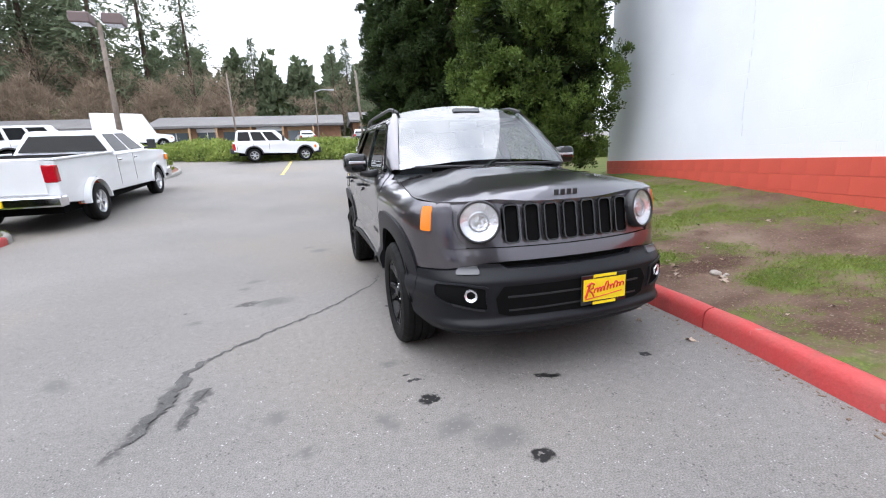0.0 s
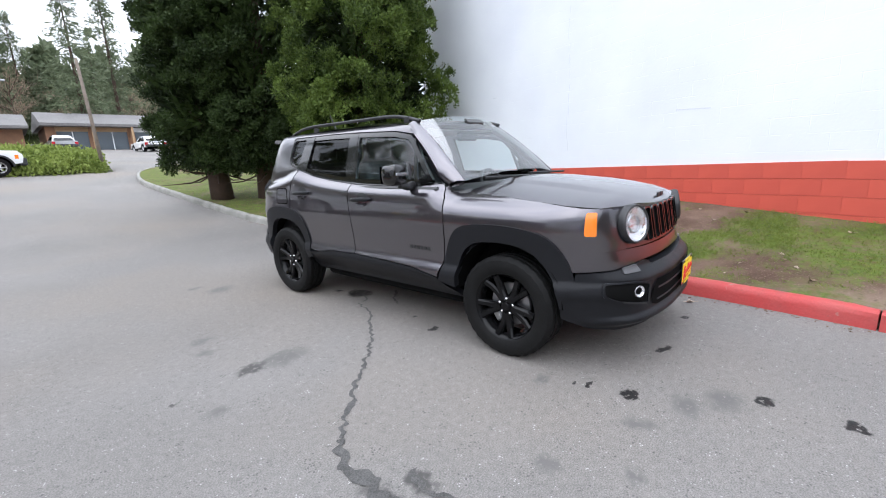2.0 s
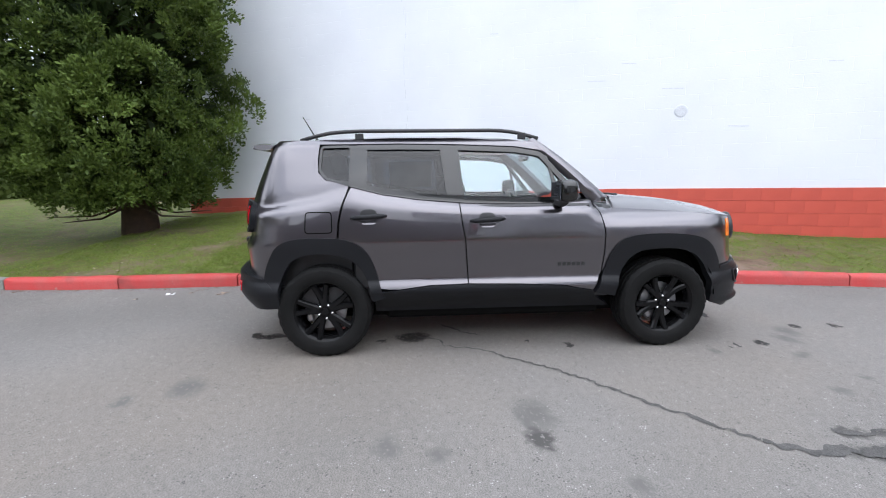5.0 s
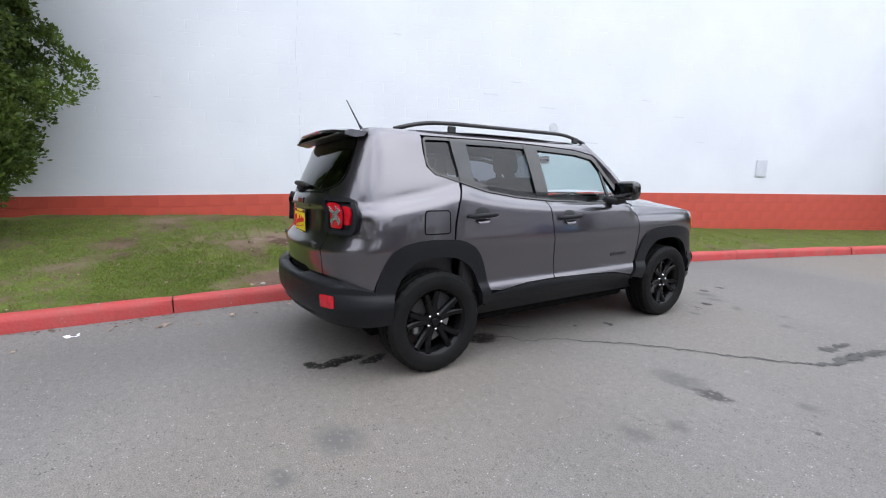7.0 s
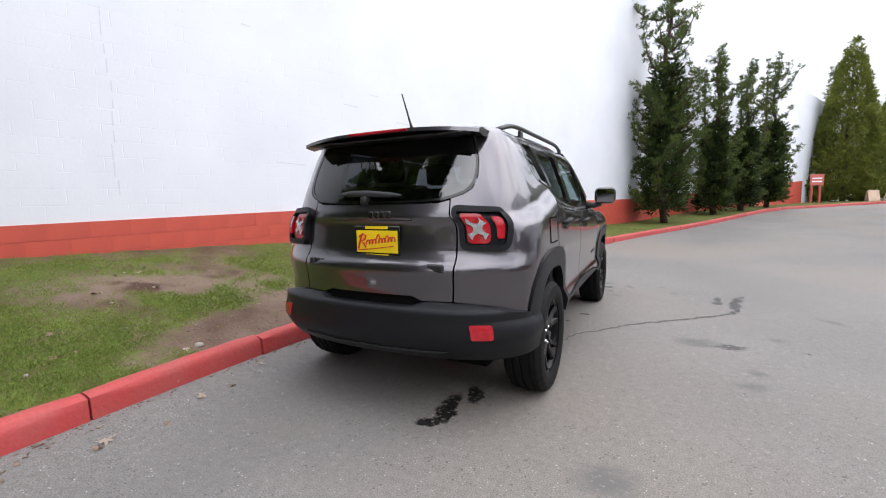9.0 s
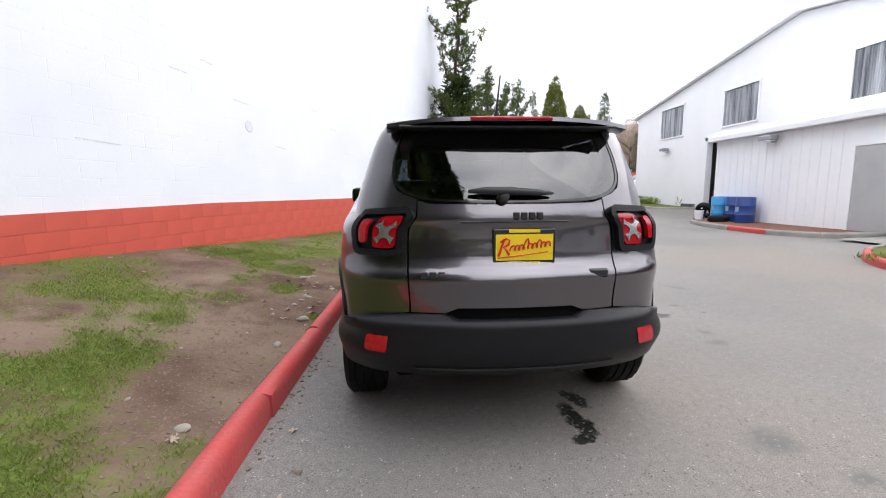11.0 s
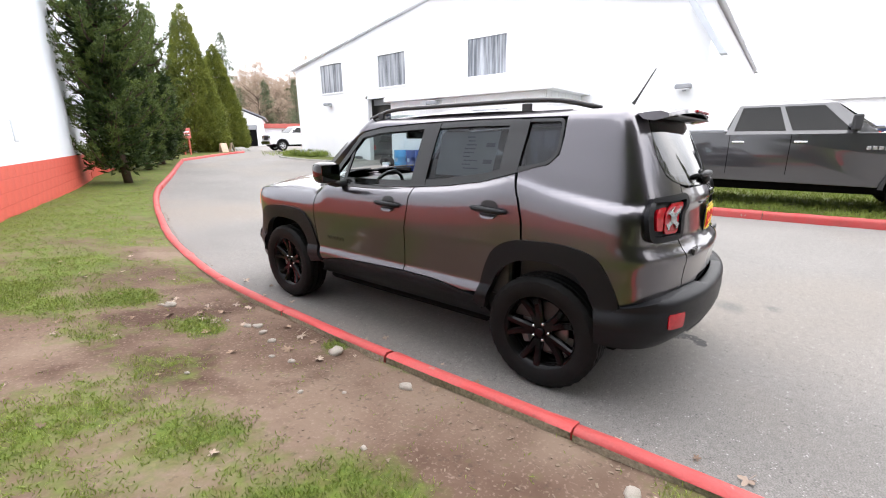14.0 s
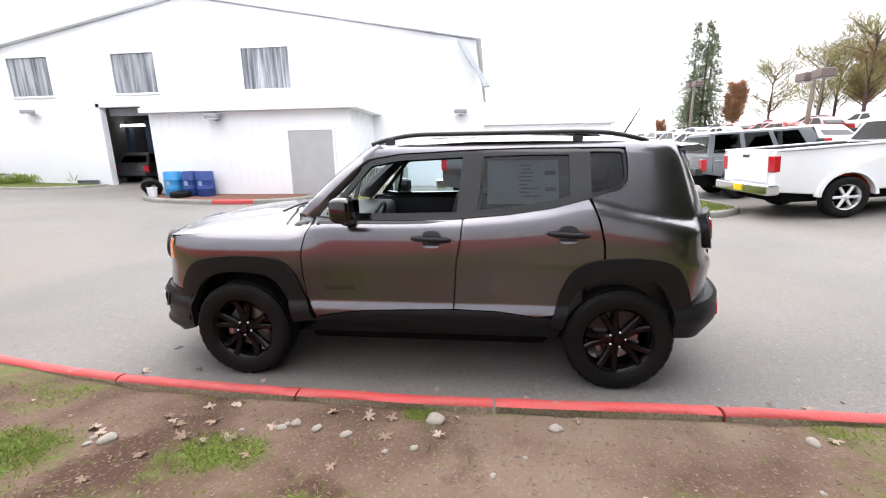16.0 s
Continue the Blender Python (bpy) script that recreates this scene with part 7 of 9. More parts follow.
# ivy bank closing the lane, and shrubs
def bank(name, pts, width, height, n, label, seed, mat_leaf, per=10, leaf=0.22, slim=0.55):
    rng = np.random.default_rng(seed)
    line = curve(pts, 0.8)
    root = thing(name, (0, 0, 0), label=label, category="shrubs", kind="stuff")
    idx = rng.integers(0, len(line) - 1, n)
    f = rng.random(n)
    P = np.array([(p.x, p.y) for p in line])
    c = P[idx] * (1 - f[:, None]) + P[idx + 1] * f[:, None]
    d = unit(P[idx + 1] - P[idx])
    nn = np.stack([d[:, 1], -d[:, 0]], axis=1)
    s = rng.random(n) * 2 - 1
    q = c + nn * (s * width)[:, None]
    g = np.array([gz(a, b) for a, b in q])
    h = height * np.maximum(0, 1 - s * s) ** 0.6 * (0.8 + 0.25 * np.sin(q[:, 0] * 0.9) + 0.1 * rng.normal(size=n)) * np.sqrt(rng.uniform(0.5, 1, n))
    C = np.stack([q[:, 0], q[:, 1], g + h], axis=1)
    A = np.tile(np.array([[0, -0.3, 1.0]]), (n, 1))
    crown("leaves", leaf_mesh("leaves", C, A, np.full(n, 0.25), per, leaf, leaf * slim, 0.8, rng, mat_leaf), root)
    bm = bmesh.new()
    prev = None
    for p in line:
        ring = [bm.verts.new((p.x + (-nx) * width, p.y + ny * width, gz(p.x, p.y + ny * width) - 0.1 + hh * height * 0.75)) for nx, ny, hh in ((0, -1, 0), (0, -0.5, 0.75), (0, 0, 1), (0, 0.5, 0.75), (0, 1, 0))]
        if prev:
            for k in range(4):
                bm.faces.new((prev[k], prev[k + 1], ring[k + 1], ring[k]))
        prev = ring
    part("soil", bm, mat("bank_soil", (0.06, 0.075, 0.02), 0.95, alt=(0.04, 0.05, 0.015), scale=4), root)
    return root


bank("ivy_bank", [(-22, 37.5), (-9, 32.6), (-3, 29.9), (1.5, 28.8), (4.0, 28.4)], 2.6, 0.85, 15000, "low bank of bright green ground cover across the lane", 61, IVY, 10, 0.13)
bank("woodland", [(-60, 112), (-20, 110), (20, 106), (70, 100)], 7, 16, 6000, "dense mixed woodland on the skyline", 64, HAZY_FIR, 10, 1.5)
bank("woodland", [(-70, 74), (-48, 70), (-24, 76), (-8, 84)], 4, 7, 3500, "brown leafless thicket behind the shops", 65, TWIGS, 34, 1.3, 0.05)
# far wood in the paled twig colour that carries the haze
bank("woodland", [(-44, -114), (-53, -100), (-60, -88), (-70, -76)], 8, 17, 3000, "brown leafless hillside wood behind the service hall", 67, HAZY_HILL_TWIGS, 24, 1.3, 0.07)
bank("shrub", [(-9.0, 22.5), (-7.2, 22.0), (-6.2, 23.5)], 0.9, 0.5, 500, "low green shrubs in the lane bed", 66, IVY)
bank("shrub", [(10.2, 18.5), (12.5, 17.5), (14.5, 16.5)], 1.0, 1.1, 700, "low dark hedge behind the broad cedar", 62, JUNIPER)

# ---- other vehicles ----
DARK_TRUCK = paint("charcoal_truck_paint", (0.050, 0.050, 0.055))
GREY_JEEP = mat("primer_grey_paint", (0.17, 0.185, 0.20), 0.3, coat=0.8, alt=(0.15, 0.165, 0.18), scale=3)
BLUE_PAINT = paint("blue_car_paint", (0.025, 0.035, 0.09))
SILVER_PAINT = paint("silver_car_paint", (0.42, 0.43, 0.45))
RED_CAR = paint("red_car_paint", (0.28, 0.02, 0.02))
GLASS_CAR = glass_mat("vehicle_glass", (0.6, 0.75, 0.75), 0.15, ior=1.42)
ORANGE = mat("orange_liner", (0.75, 0.10, 0.03), 0.6)
ALLOY = mat("polished_alloy", (0.72, 0.72, 0.74), 0.25, 0.6)


def arc(cy, cz, r, a0, a1, n=9):
    return [(cy + r * math.cos(radians(a0 + (a1 - a0) * k / n)), cz + r * math.sin(radians(a0 + (a1 - a0) * k / n))) for k in range(n + 1)]


def slab_profile(outline, hw, bevel, crown_x=0.0):
    """A body from a side outline (y, z), extruded across and bevelled."""
    bm = bmesh.new()
    a = [bm.verts.new((-hw, y, z)) for y, z in outline]
    b = [bm.verts.new((hw, y, z)) for y, z in outline]
    bm.faces.new(a)
    bm.faces.new(b[::-1])
    n = len(outline)
    for i in range(n):
        bm.faces.new((a[i], b[i], b[(i + 1) % n], a[(i + 1) % n]))
    bmesh.ops.recalc_face_normals(bm, faces=bm.faces)
    if bevel:
        es = [e for e in bm.edges if abs(e.verts[0].co.x - e.verts[1].co.x) < 1e-6]
        bmesh.ops.bevel(bm, geom=es, offset=bevel, segments=3, affect="EDGES", profile=0.5, clamp_overlap=True)
    return bm


def road_wheel(r, width, rim_mat, spokes, parent, at, flip):
    root = thing("wheel", (0, 0, 0))
    w = width / 2
    part("tyre", lathe([(r * 0.62, -w * 0.9), (r * 0.80, -w), (r * 0.94, -w * 0.95), (r, -w * 0.7), (r, -w * 0.2), (r * 0.975, -w * 0.16), (r * 0.975, w * 0.16), (r, w * 0.2), (r, w * 0.7), (r * 0.94, w * 0.95), (r * 0.80, w), (r * 0.62, w * 0.9)], 40, "x"), RUBBER, root, smooth=True)
    rim = part("rim", lathe([(r * 0.62, -w * 0.9), (r * 0.56, -w * 0.5), (r * 0.54, w * 0.3), (r * 0.58, w * 0.7), (r * 0.63, w * 0.92), (r * 0.60, w * 0.80)], 32, "x"), rim_mat, root, smooth=True)
    for k in range(spokes):
        bm = bmesh.new()
        a = 360 * k / spokes
        add_box(bm, w * 0.35, w * 0.72, r * 0.10, r * 0.58, -r * 0.065, r * 0.065, r * 0.02, pose(0, 0, 0, a, 0, 0))
        part("spoke", bm, rim_mat, rim)
    part("hub_cap", lathe([(0.0, w * 0.85), (r * 0.12, w * 0.82), (r * 0.17, w * 0.55), (r * 0.17, w * 0.2)], 16, "x"), rim_mat, root, smooth=True)
    part("brake_disc", lathe([(0.02, w * 0.1), (r * 0.5, w * 0.1), (r * 0.5, -w * 0.1)], 24, "x"), DARK, root)
    root.parent = parent
    root.matrix_basis = pose(*at, 0, 0, 180 if flip else 0)
    return root


def quad(name, pts, material, parent, off=(0, 0, 0), label=""):
    o = Vector(off)
    a = [Vector(p) + o for p in pts]
    n = (a[1] - a[0]).cross(a[3] - a[0]).normalized() * 0.006
    return raw([tuple(p) for p in a] + [tuple(p - n) for p in a], [(0, 1, 2, 3), (7, 6, 5, 4), (0, 4, 5, 1), (1, 5, 6, 2), (2, 6, 7, 3), (3, 7, 4, 0)], name, material, parent, label)


def vehicle(name, m, paintm, label, category, L=5.8, W=2.0, wb=3.8, r=0.41, fo=0.95, z0=0.50, belt_z=1.38, hood_z=1.34, roof=1.95, cab=(1.0, 3.05), top=(1.15, 2.55), bed=1.42, rim=None, spokes=6, dual=False, flare=True, doors=2, chrome=True, cab_w=0.74, group="", liner=None, simple=False):
    """A road vehicle facing +y with its rear axle at y 0. bed None: the cab runs to the tail."""
    root = thing(name, label=label, category=category, group=group)
    rim = rim or ALLOY
    yr, yf = -(L - wb - fo), wb + fo
    hw = W / 2
    ra = r + 0.075
    deck = bed if bed else belt_z
    out = [(yr + 0.02, z0 + 0.12), (-ra * 0.98, z0 + 0.02)] + arc(0, r + 0.02, ra, 168, 12) + [(wb - ra * 0.98, z0 - 0.02)] + arc(wb, r + 0.02, ra, 168, 12) + [(yf - 0.06, z0 + 0.08), (yf, z0 + 0.30), (yf - 0.02, hood_z - 0.18), (yf - 0.16, hood_z - 0.03), (cab[1] + 0.15, belt_z), (cab[0], belt_z), (cab[0] - 0.02, deck), (yr, deck)]
    body = part("body", slab_profile(out, hw - (0.10 if dual else 0.02), 0.05), paintm, root, smooth=True, sharp=40)
    # greenhouse
    bw, tw = hw - 0.09, hw * cab_w
    lo = [(-bw, cab[0], belt_z - 0.02), (bw, cab[0], belt_z - 0.02), (bw, cab[1] + 0.12, belt_z - 0.02), (-bw, cab[1] + 0.12, belt_z - 0.02)]
    hi = [(-tw, top[0], roof - 0.05), (tw, top[0], roof - 0.05), (tw, top[1], roof - 0.05), (-tw, top[1], roof - 0.05)]
    bm = bmesh.new()
    A, B = [bm.verts.new(p) for p in lo], [bm.verts.new(p) for p in hi]
    Cc = [bm.verts.new((p[0] * 0.9, p[1] + (0.12 if i < 2 else -0.12), roof)) for i, p in enumerate(hi)]
    for i in range(4):
        bm.faces.new((A[i], A[(i + 1) % 4], B[(i + 1) % 4], B[i]))
        bm.faces.new((B[i], B[(i + 1) % 4], Cc[(i + 1) % 4], Cc[i]))
    bm.faces.new(Cc)
    bmesh.ops.recalc_face_normals(bm, faces=bm.faces)
    part("cab", bm, paintm, root, smooth=True, sharp=30)

    def on_side(s, f0, f1, g0, g1):
        """Points on the cab's flank between fractions along and up."""
        pts = []
        for f, g in ((f0, g0), (f1, g0), (f1, g1), (f0, g1)):
            l2 = Vector(lo[1]).lerp(Vector(lo[2]), f)
            h2 = Vector(hi[1]).lerp(Vector(hi[2]), f)
            p = l2.lerp(h2, g)
            pts.append((p.x * s, p.y, p.z))
        return pts if s > 0 else pts[::-1]

    for s in (-1, 1):
        k = doors
        for d in range(k):
            f0, f1 = 0.05 + 0.86 * d / k, 0.05 + 0.86 * (d + 1) / k - 0.045
            quad("side_window", on_side(s, f0, f1, 0.14, 0.93), GLASS_CAR, root, (s * 0.008, 0, 0))
            if not simple:
                yd = lo[1][1] + (lo[2][1] - lo[1][1]) * f0 - 0.03
                part("door_gap", box(s * hw - s * (0.10 if dual else 0.02) - 0.003, s * hw - s * (0.10 if dual else 0.02) + 0.003, yd - 0.006, yd + 0.006, z0 + 0.15, belt_z - 0.02), DARK, root)
                part("door_handle", box(s * (hw - (0.10 if dual else 0.02)) - 0.02, s * (hw - (0.10 if dual else 0.02)) + 0.025, yd + 0.04, yd + 0.24, belt_z - 0.17, belt_z - 0.13, 0.01), CHROME if chrome else paintm, root)
        if not simple:
            mr = part("door_mirror", box(-0.10, 0.10, -0.06, 0.06, -0.13, 0.13, 0.03, pose(s * (hw + 0.12), cab[1] - 0.22, belt_z + 0.17), 2), BLACK_PLASTIC, root)
            part("mirror_arm", tube([(s * (hw - 0.1), cab[1] - 0.2, belt_z + 0.05), (s * (hw + 0.08), cab[1] - 0.2, belt_z + 0.08)], 0.03, 6), BLACK_PLASTIC, mr)
        part("tail_lamp", box(s * (hw - (0.21 if dual else 0.125)) - 0.12, s * (hw - (0.21 if dual else 0.125)) + 0.12, yr - 0.015, yr + 0.12, deck - 0.42, deck - 0.08, 0.02), RED_LENS, root, "red tail lamp")
        part("headlamp", box(s * (hw - 0.26) - 0.2, s * (hw - 0.26) + 0.2, yf - 0.20, yf + 0.012, hood_z - 0.36, hood_z - 0.14, 0.03), SILVER, root, "clear headlamp")
        part("indicator", box(s * (hw - 0.05) - 0.03, s * (hw - 0.05) + 0.035, yf - 0.26, yf - 0.14, hood_z - 0.34, hood_z - 0.18, 0.01), AMBER_LENS, root)
        if flare:
            for cy in (0, wb):
                bm = bmesh.new()
                wd = 0.12 if (dual and cy == 0) else 0.035
                prev = None
                for y, z in arc(cy, r + 0.02, ra + 0.05, 178, 2, 14):
                    yi, zi = cy + (y - cy) * (ra - 0.01) / (ra + 0.05), r + 0.02 + (z - r - 0.02) * (ra - 0.01) / (ra + 0.05)
                    base = hw - (0.10 if dual else 0.02)
                    ring = [bm.verts.new((s * v, a, b)) for v, a, b in ((base - 0.02, y, z), (base + wd, y, z), (base + wd, yi, zi), (base - 0.10, yi, zi))]
                    if prev:
                        for q in range(3):
                            bm.faces.new((prev[q], prev[q + 1], ring[q + 1], ring[q]))
                    prev = ring
                bmesh.ops.recalc_face_normals(bm, faces=bm.faces)
                part("arch_flare", bm, paintm if (dual or liner) else BLACK_PLASTIC, root, smooth=True, sharp=40)
        for cy in (0, wb):
            base = hw - (0.10 if dual else 0.02)
            bm = bmesh.new()
            add_lathe(bm, [(0.05, -0.3), (ra - 0.02, -0.3), (ra - 0.02, 0.0)], 20, "x", pose(s * base, cy, r + 0.02) @ pose(0, 0, 0, 0, 0, 0 if s > 0 else 180))
            bmesh.ops.delete(bm, geom=[v for v in bm.verts if v.co.z < r - 0.05], context="VERTS")
            part("arch_liner", bm, (liner if liner and cy == 0 else DARK), root)
            road_wheel(r, 0.26, rim, spokes, root, (s * (base - 0.13 + (0.10 if dual and cy == 0 else 0)), cy, r), s < 0)
    quad("windscreen", [(-bw + 0.1, cab[1] + 0.07, belt_z + 0.06), (bw - 0.1, cab[1] + 0.07, belt_z + 0.06), (tw - 0.06, top[1] + 0.02, roof - 0.08), (-tw + 0.06, top[1] + 0.02, roof - 0.08)], GLASS_CAR, root, (0, 0.02, 0.01))
    quad("rear_window", [(bw - 0.14, cab[0] + (top[0] - cab[0]) * 0.12, belt_z + 0.08), (-bw + 0.14, cab[0] + (top[0] - cab[0]) * 0.12, belt_z + 0.08), (-tw + 0.08, top[0], roof - 0.12), (tw - 0.08, top[0], roof - 0.12)], GLASS_CAR, root, (0, -0.025, 0))
    bump_m = CHROME if chrome else BLACK_PLASTIC
    part("rear_bumper", box(-hw + 0.03, hw - 0.03, yr - 0.16, yr + 0.10, z0 + 0.06, z0 + 0.28, 0.04, None, 2), bump_m, root)
    part("front_bumper", box(-hw + 0.03, hw - 0.03, yf - 0.14, yf + 0.10, z0 - 0.02, z0 + 0.28, 0.05, None, 2), bump_m, root)
    part("grille", box(-hw + 0.5, hw - 0.5, yf - 0.05, yf + 0.02, z0 + 0.34, hood_z - 0.12, 0.02), TRIM_DARK, root)
    part("underbody", box(-hw + 0.25, hw - 0.25, yr + 0.25, yf - 0.3, 0.34, z0 + 0.2), DARK, root)
    if bed:
        part("bed_floor", box(-hw + 0.13, hw - 0.13, yr + 0.06, cab[0] - 0.05, deck + 0.001, deck + 0.004), DARK, root)
        bm = bmesh.new()
        for x0, x1, y0, y1 in ((-hw + 0.06, -hw + 0.15, yr + 0.02, cab[0] - 0.04), (hw - 0.15, hw - 0.06, yr + 0.02, cab[0] - 0.04), (-hw + 0.15, hw - 0.15, yr + 0.01, yr + 0.08)):
            add_box(bm, x0, x1, y0, y1, deck + 0.002, deck + 0.05, 0.012)
        part("bed_rail", bm, paintm if dual else ROOF_GREY, root)
        part("tailgate", box(-hw + 0.30, hw - 0.30, yr - 0.018, yr + 0.01, z0 + 0.30, deck + 0.03, 0.01), paintm, root)
        part("tailgate_handle", box(-0.13, 0.13, yr - 0.035, yr - 0.016, deck - 0.12, deck - 0.06, 0.008), BLACK_PLASTIC, root)
        part("dealer_plate", box(-0.16, 0.16, yr - 0.18, yr - 0.162, z0 + 0.10, z0 + 0.24, 0.003), PLATE_YELLOW, root, "yellow dealer plate")
    root.matrix_basis = m
    return root


ram = vehicle("pickup_truck", pose(-6.42, 5.45, 0.10), DARK_TRUCK, "charcoal crew-cab pickup truck with chrome wheels parked on grass", "pickup truck", group="parked pickups")
for k in range(4):
    part("badge_bar", box(0.981, 0.99, 3.02 + 0.075 * k, 3.08 + 0.075 * k, 1.10, 1.16, 0.003), SILVER, ram)
part("tow_hook", box(0.55, 0.63, 4.83, 4.92, 0.55, 0.62, 0.01), BLACK_PLASTIC, ram)
vehicle("pickup_truck", pose(-5.28, 12.75, 0.13, 4.2, 0, -2.5), WHITE_CAR, "white dually pickup truck with orange wheel liners", "pickup truck", L=6.3, W=2.3, wb=4.0, fo=1.0, roof=1.95, belt_z=1.38, hood_z=1.34, bed=1.41, z0=0.47, cab=(1.35, 3.5), top=(1.5, 3.0), dual=True, liner=ORANGE, group="parked pickups", cab_w=0.66)
vehicle("jeep", pose(-8.6, 12.65, gz(-8.6, 12.65), 3, 0, -4), GREY_JEEP, "grey boxy off-roader with big black tyres", "off-roader", L=4.7, W=1.85, wb=2.95, r=0.42, fo=0.75, z0=0.62, belt_z=1.22, hood_z=1.20, roof=1.88, cab=(-0.85, 2.0), top=(-0.8, 1.65), bed=None, rim=RIM_BLACK, spokes=5, doors=3, chrome=False, cab_w=0.88)
vehicle("jeep", pose(-12.0, 25.2, gz(-12.0, 25.2), 3, 0, -60), WHITE_CAR, "white boxy off-roader parked behind the pickup", "off-roader", L=4.7, W=1.85, wb=2.95, r=0.42, fo=0.75, z0=0.62, belt_z=1.22, hood_z=1.20, roof=1.88, cab=(-0.85, 2.0), top=(-0.8, 1.65), bed=None, rim=RIM_BLACK, spokes=5, doors=3, chrome=False, cab_w=0.88)
vehicle("estate_car", pose(-2.2, 26.6, gz(-2.2, 26.6), 0, 0, -82), WHITE_CAR, "white boxy estate car crossing at the lane's end", "car", L=4.3, W=1.75, wb=2.58, r=0.34, fo=0.75, z0=0.42, belt_z=1.02, hood_z=1.0, roof=1.62, cab=(-0.88, 1.7), top=(-0.75, 1.2), bed=None, doors=3, chrome=False, cab_w=0.78)
box_van = vehicle("van", pose(-15.0, 46, gz(-15, 46), 0, 0, -70), WHITE_CAR, "plain white box van in front of the shops", "van", L=5.8, W=2.1, wb=3.4, r=0.36, fo=0.9, z0=0.5, belt_z=1.25, hood_z=1.15, roof=2.9, cab=(-1.45, 2.9), top=(-1.45, 2.2), bed=None, doors=1, chrome=False, cab_w=0.95, simple=True)
vehicle("pickup_truck", pose(-19.4, -25.3, gz(-17.5, -25.2), 0, 0, -100), WHITE_CAR, "white pickup truck beside the service hall", "pickup truck", group="parked pickups")
for c in list(box_van.children):
    if c.name.startswith(("rear_window", "side_window")):
        bpy.data.objects.remove(c)
vehicle("van", pose(-27, -33, gz(-27, -33), 0, 0, 80), WHITE_CAR, "long white van in the back yard", "van", L=5.4, W=2.0, wb=3.3, r=0.36, fo=0.9, z0=0.45, belt_z=1.2, hood_z=1.1, roof=2.1, cab=(-1.1, 2.6), top=(-1.0, 2.0), bed=None, doors=3, chrome=False, cab_w=0.85, simple=True)

vehicle("car", pose(FX - 1.9, -11.3, 0.22, 0, 0, 90), DARK_TRUCK, "dark car with red tail lamps inside the workshop", "car", L=4.5, W=1.8, wb=2.7, r=0.33, fo=0.85, z0=0.36, belt_z=0.98, hood_z=0.9, roof=1.5, cab=(-0.75, 2.0), top=(-0.5, 1.25), bed=None, doors=2, chrome=False, cab_w=0.7, simple=True, flare=False, spokes=5)
CARDIM = dict(L=4.5, W=1.8, wb=2.7, r=0.33, fo=0.85, z0=0.36, belt_z=0.92, hood_z=0.86, roof=1.45, cab=(-0.55, 2.0), top=(0.1, 1.25), bed=None, doors=2, chrome=False, cab_w=0.68, simple=True, flare=False, spokes=5, group="cars in the far car park")
protos = [vehicle("car", pose(-17.5, 16.5, gz(-17.5, 16.5), 0, 0, 100), BLUE_PAINT, "dark blue saloon in the far car park", "car", **CARDIM),
          vehicle("car", pose(-16.0, 20.5, gz(-16, 20.5), 0, 0, 95), WHITE_CAR, "white saloon in the far car park", "car", **CARDIM),
          vehicle("car", pose(-19.0, 14.0, gz(-19, 14), 0, 0, 100), DARK_TRUCK, "dark saloon in the far car park", "car", **CARDIM),
          vehicle("car", pose(-22, 18, gz(-22, 18), 0, 0, 100), SILVER_PAINT, "silver saloon in the far car park", "car", **CARDIM),
          vehicle("car", pose(-24, 24, gz(-24, 24), 0, 0, 95), RED_CAR, "dark red saloon in the far car park", "car", **CARDIM)]
rc = random.Random(77)
for row in range(4):
    for k in range(8):
        x, y = -27 - 7.5 * row + rc.uniform(-0.4, 0.4), 9.5 + 3.1 * k + row * 1.5
        copy_thing(protos[rc.choice((1, 3, 3, 1, 2, 0, 4))], pose(x, y, gz(x, y), 0, 0, 95 + rc.uniform(-4, 4)))
for x, y, k in ((1.0, 55, 1), (7.0, 53, 3), (-3.5, 57, 3), (13.0, 50, 1), (16.5, 38, 3), (20, 36, 1), (23, 35, 3)):
    copy_thing(protos[k], pose(x, y, gz(x, y), 0, 0, 5 + rc.uniform(-6, 6)))

# ---- shops beyond the ivy bank ----
SHOP_WALL = mat("shop_brick", (0.30, 0.16, 0.09), 0.8, alt=(0.24, 0.13, 0.08), scale=2)
SHOP_TAN = mat("shop_timber", (0.42, 0.28, 0.16), 0.8, alt=(0.36, 0.23, 0.13), scale=2)
SHINGLE = mat("grey_shingle", (0.13, 0.125, 0.125), 0.9, alt=(0.17, 0.165, 0.16), scale=0.6, amount=0.9, fine=0.2, fine_scale=8)


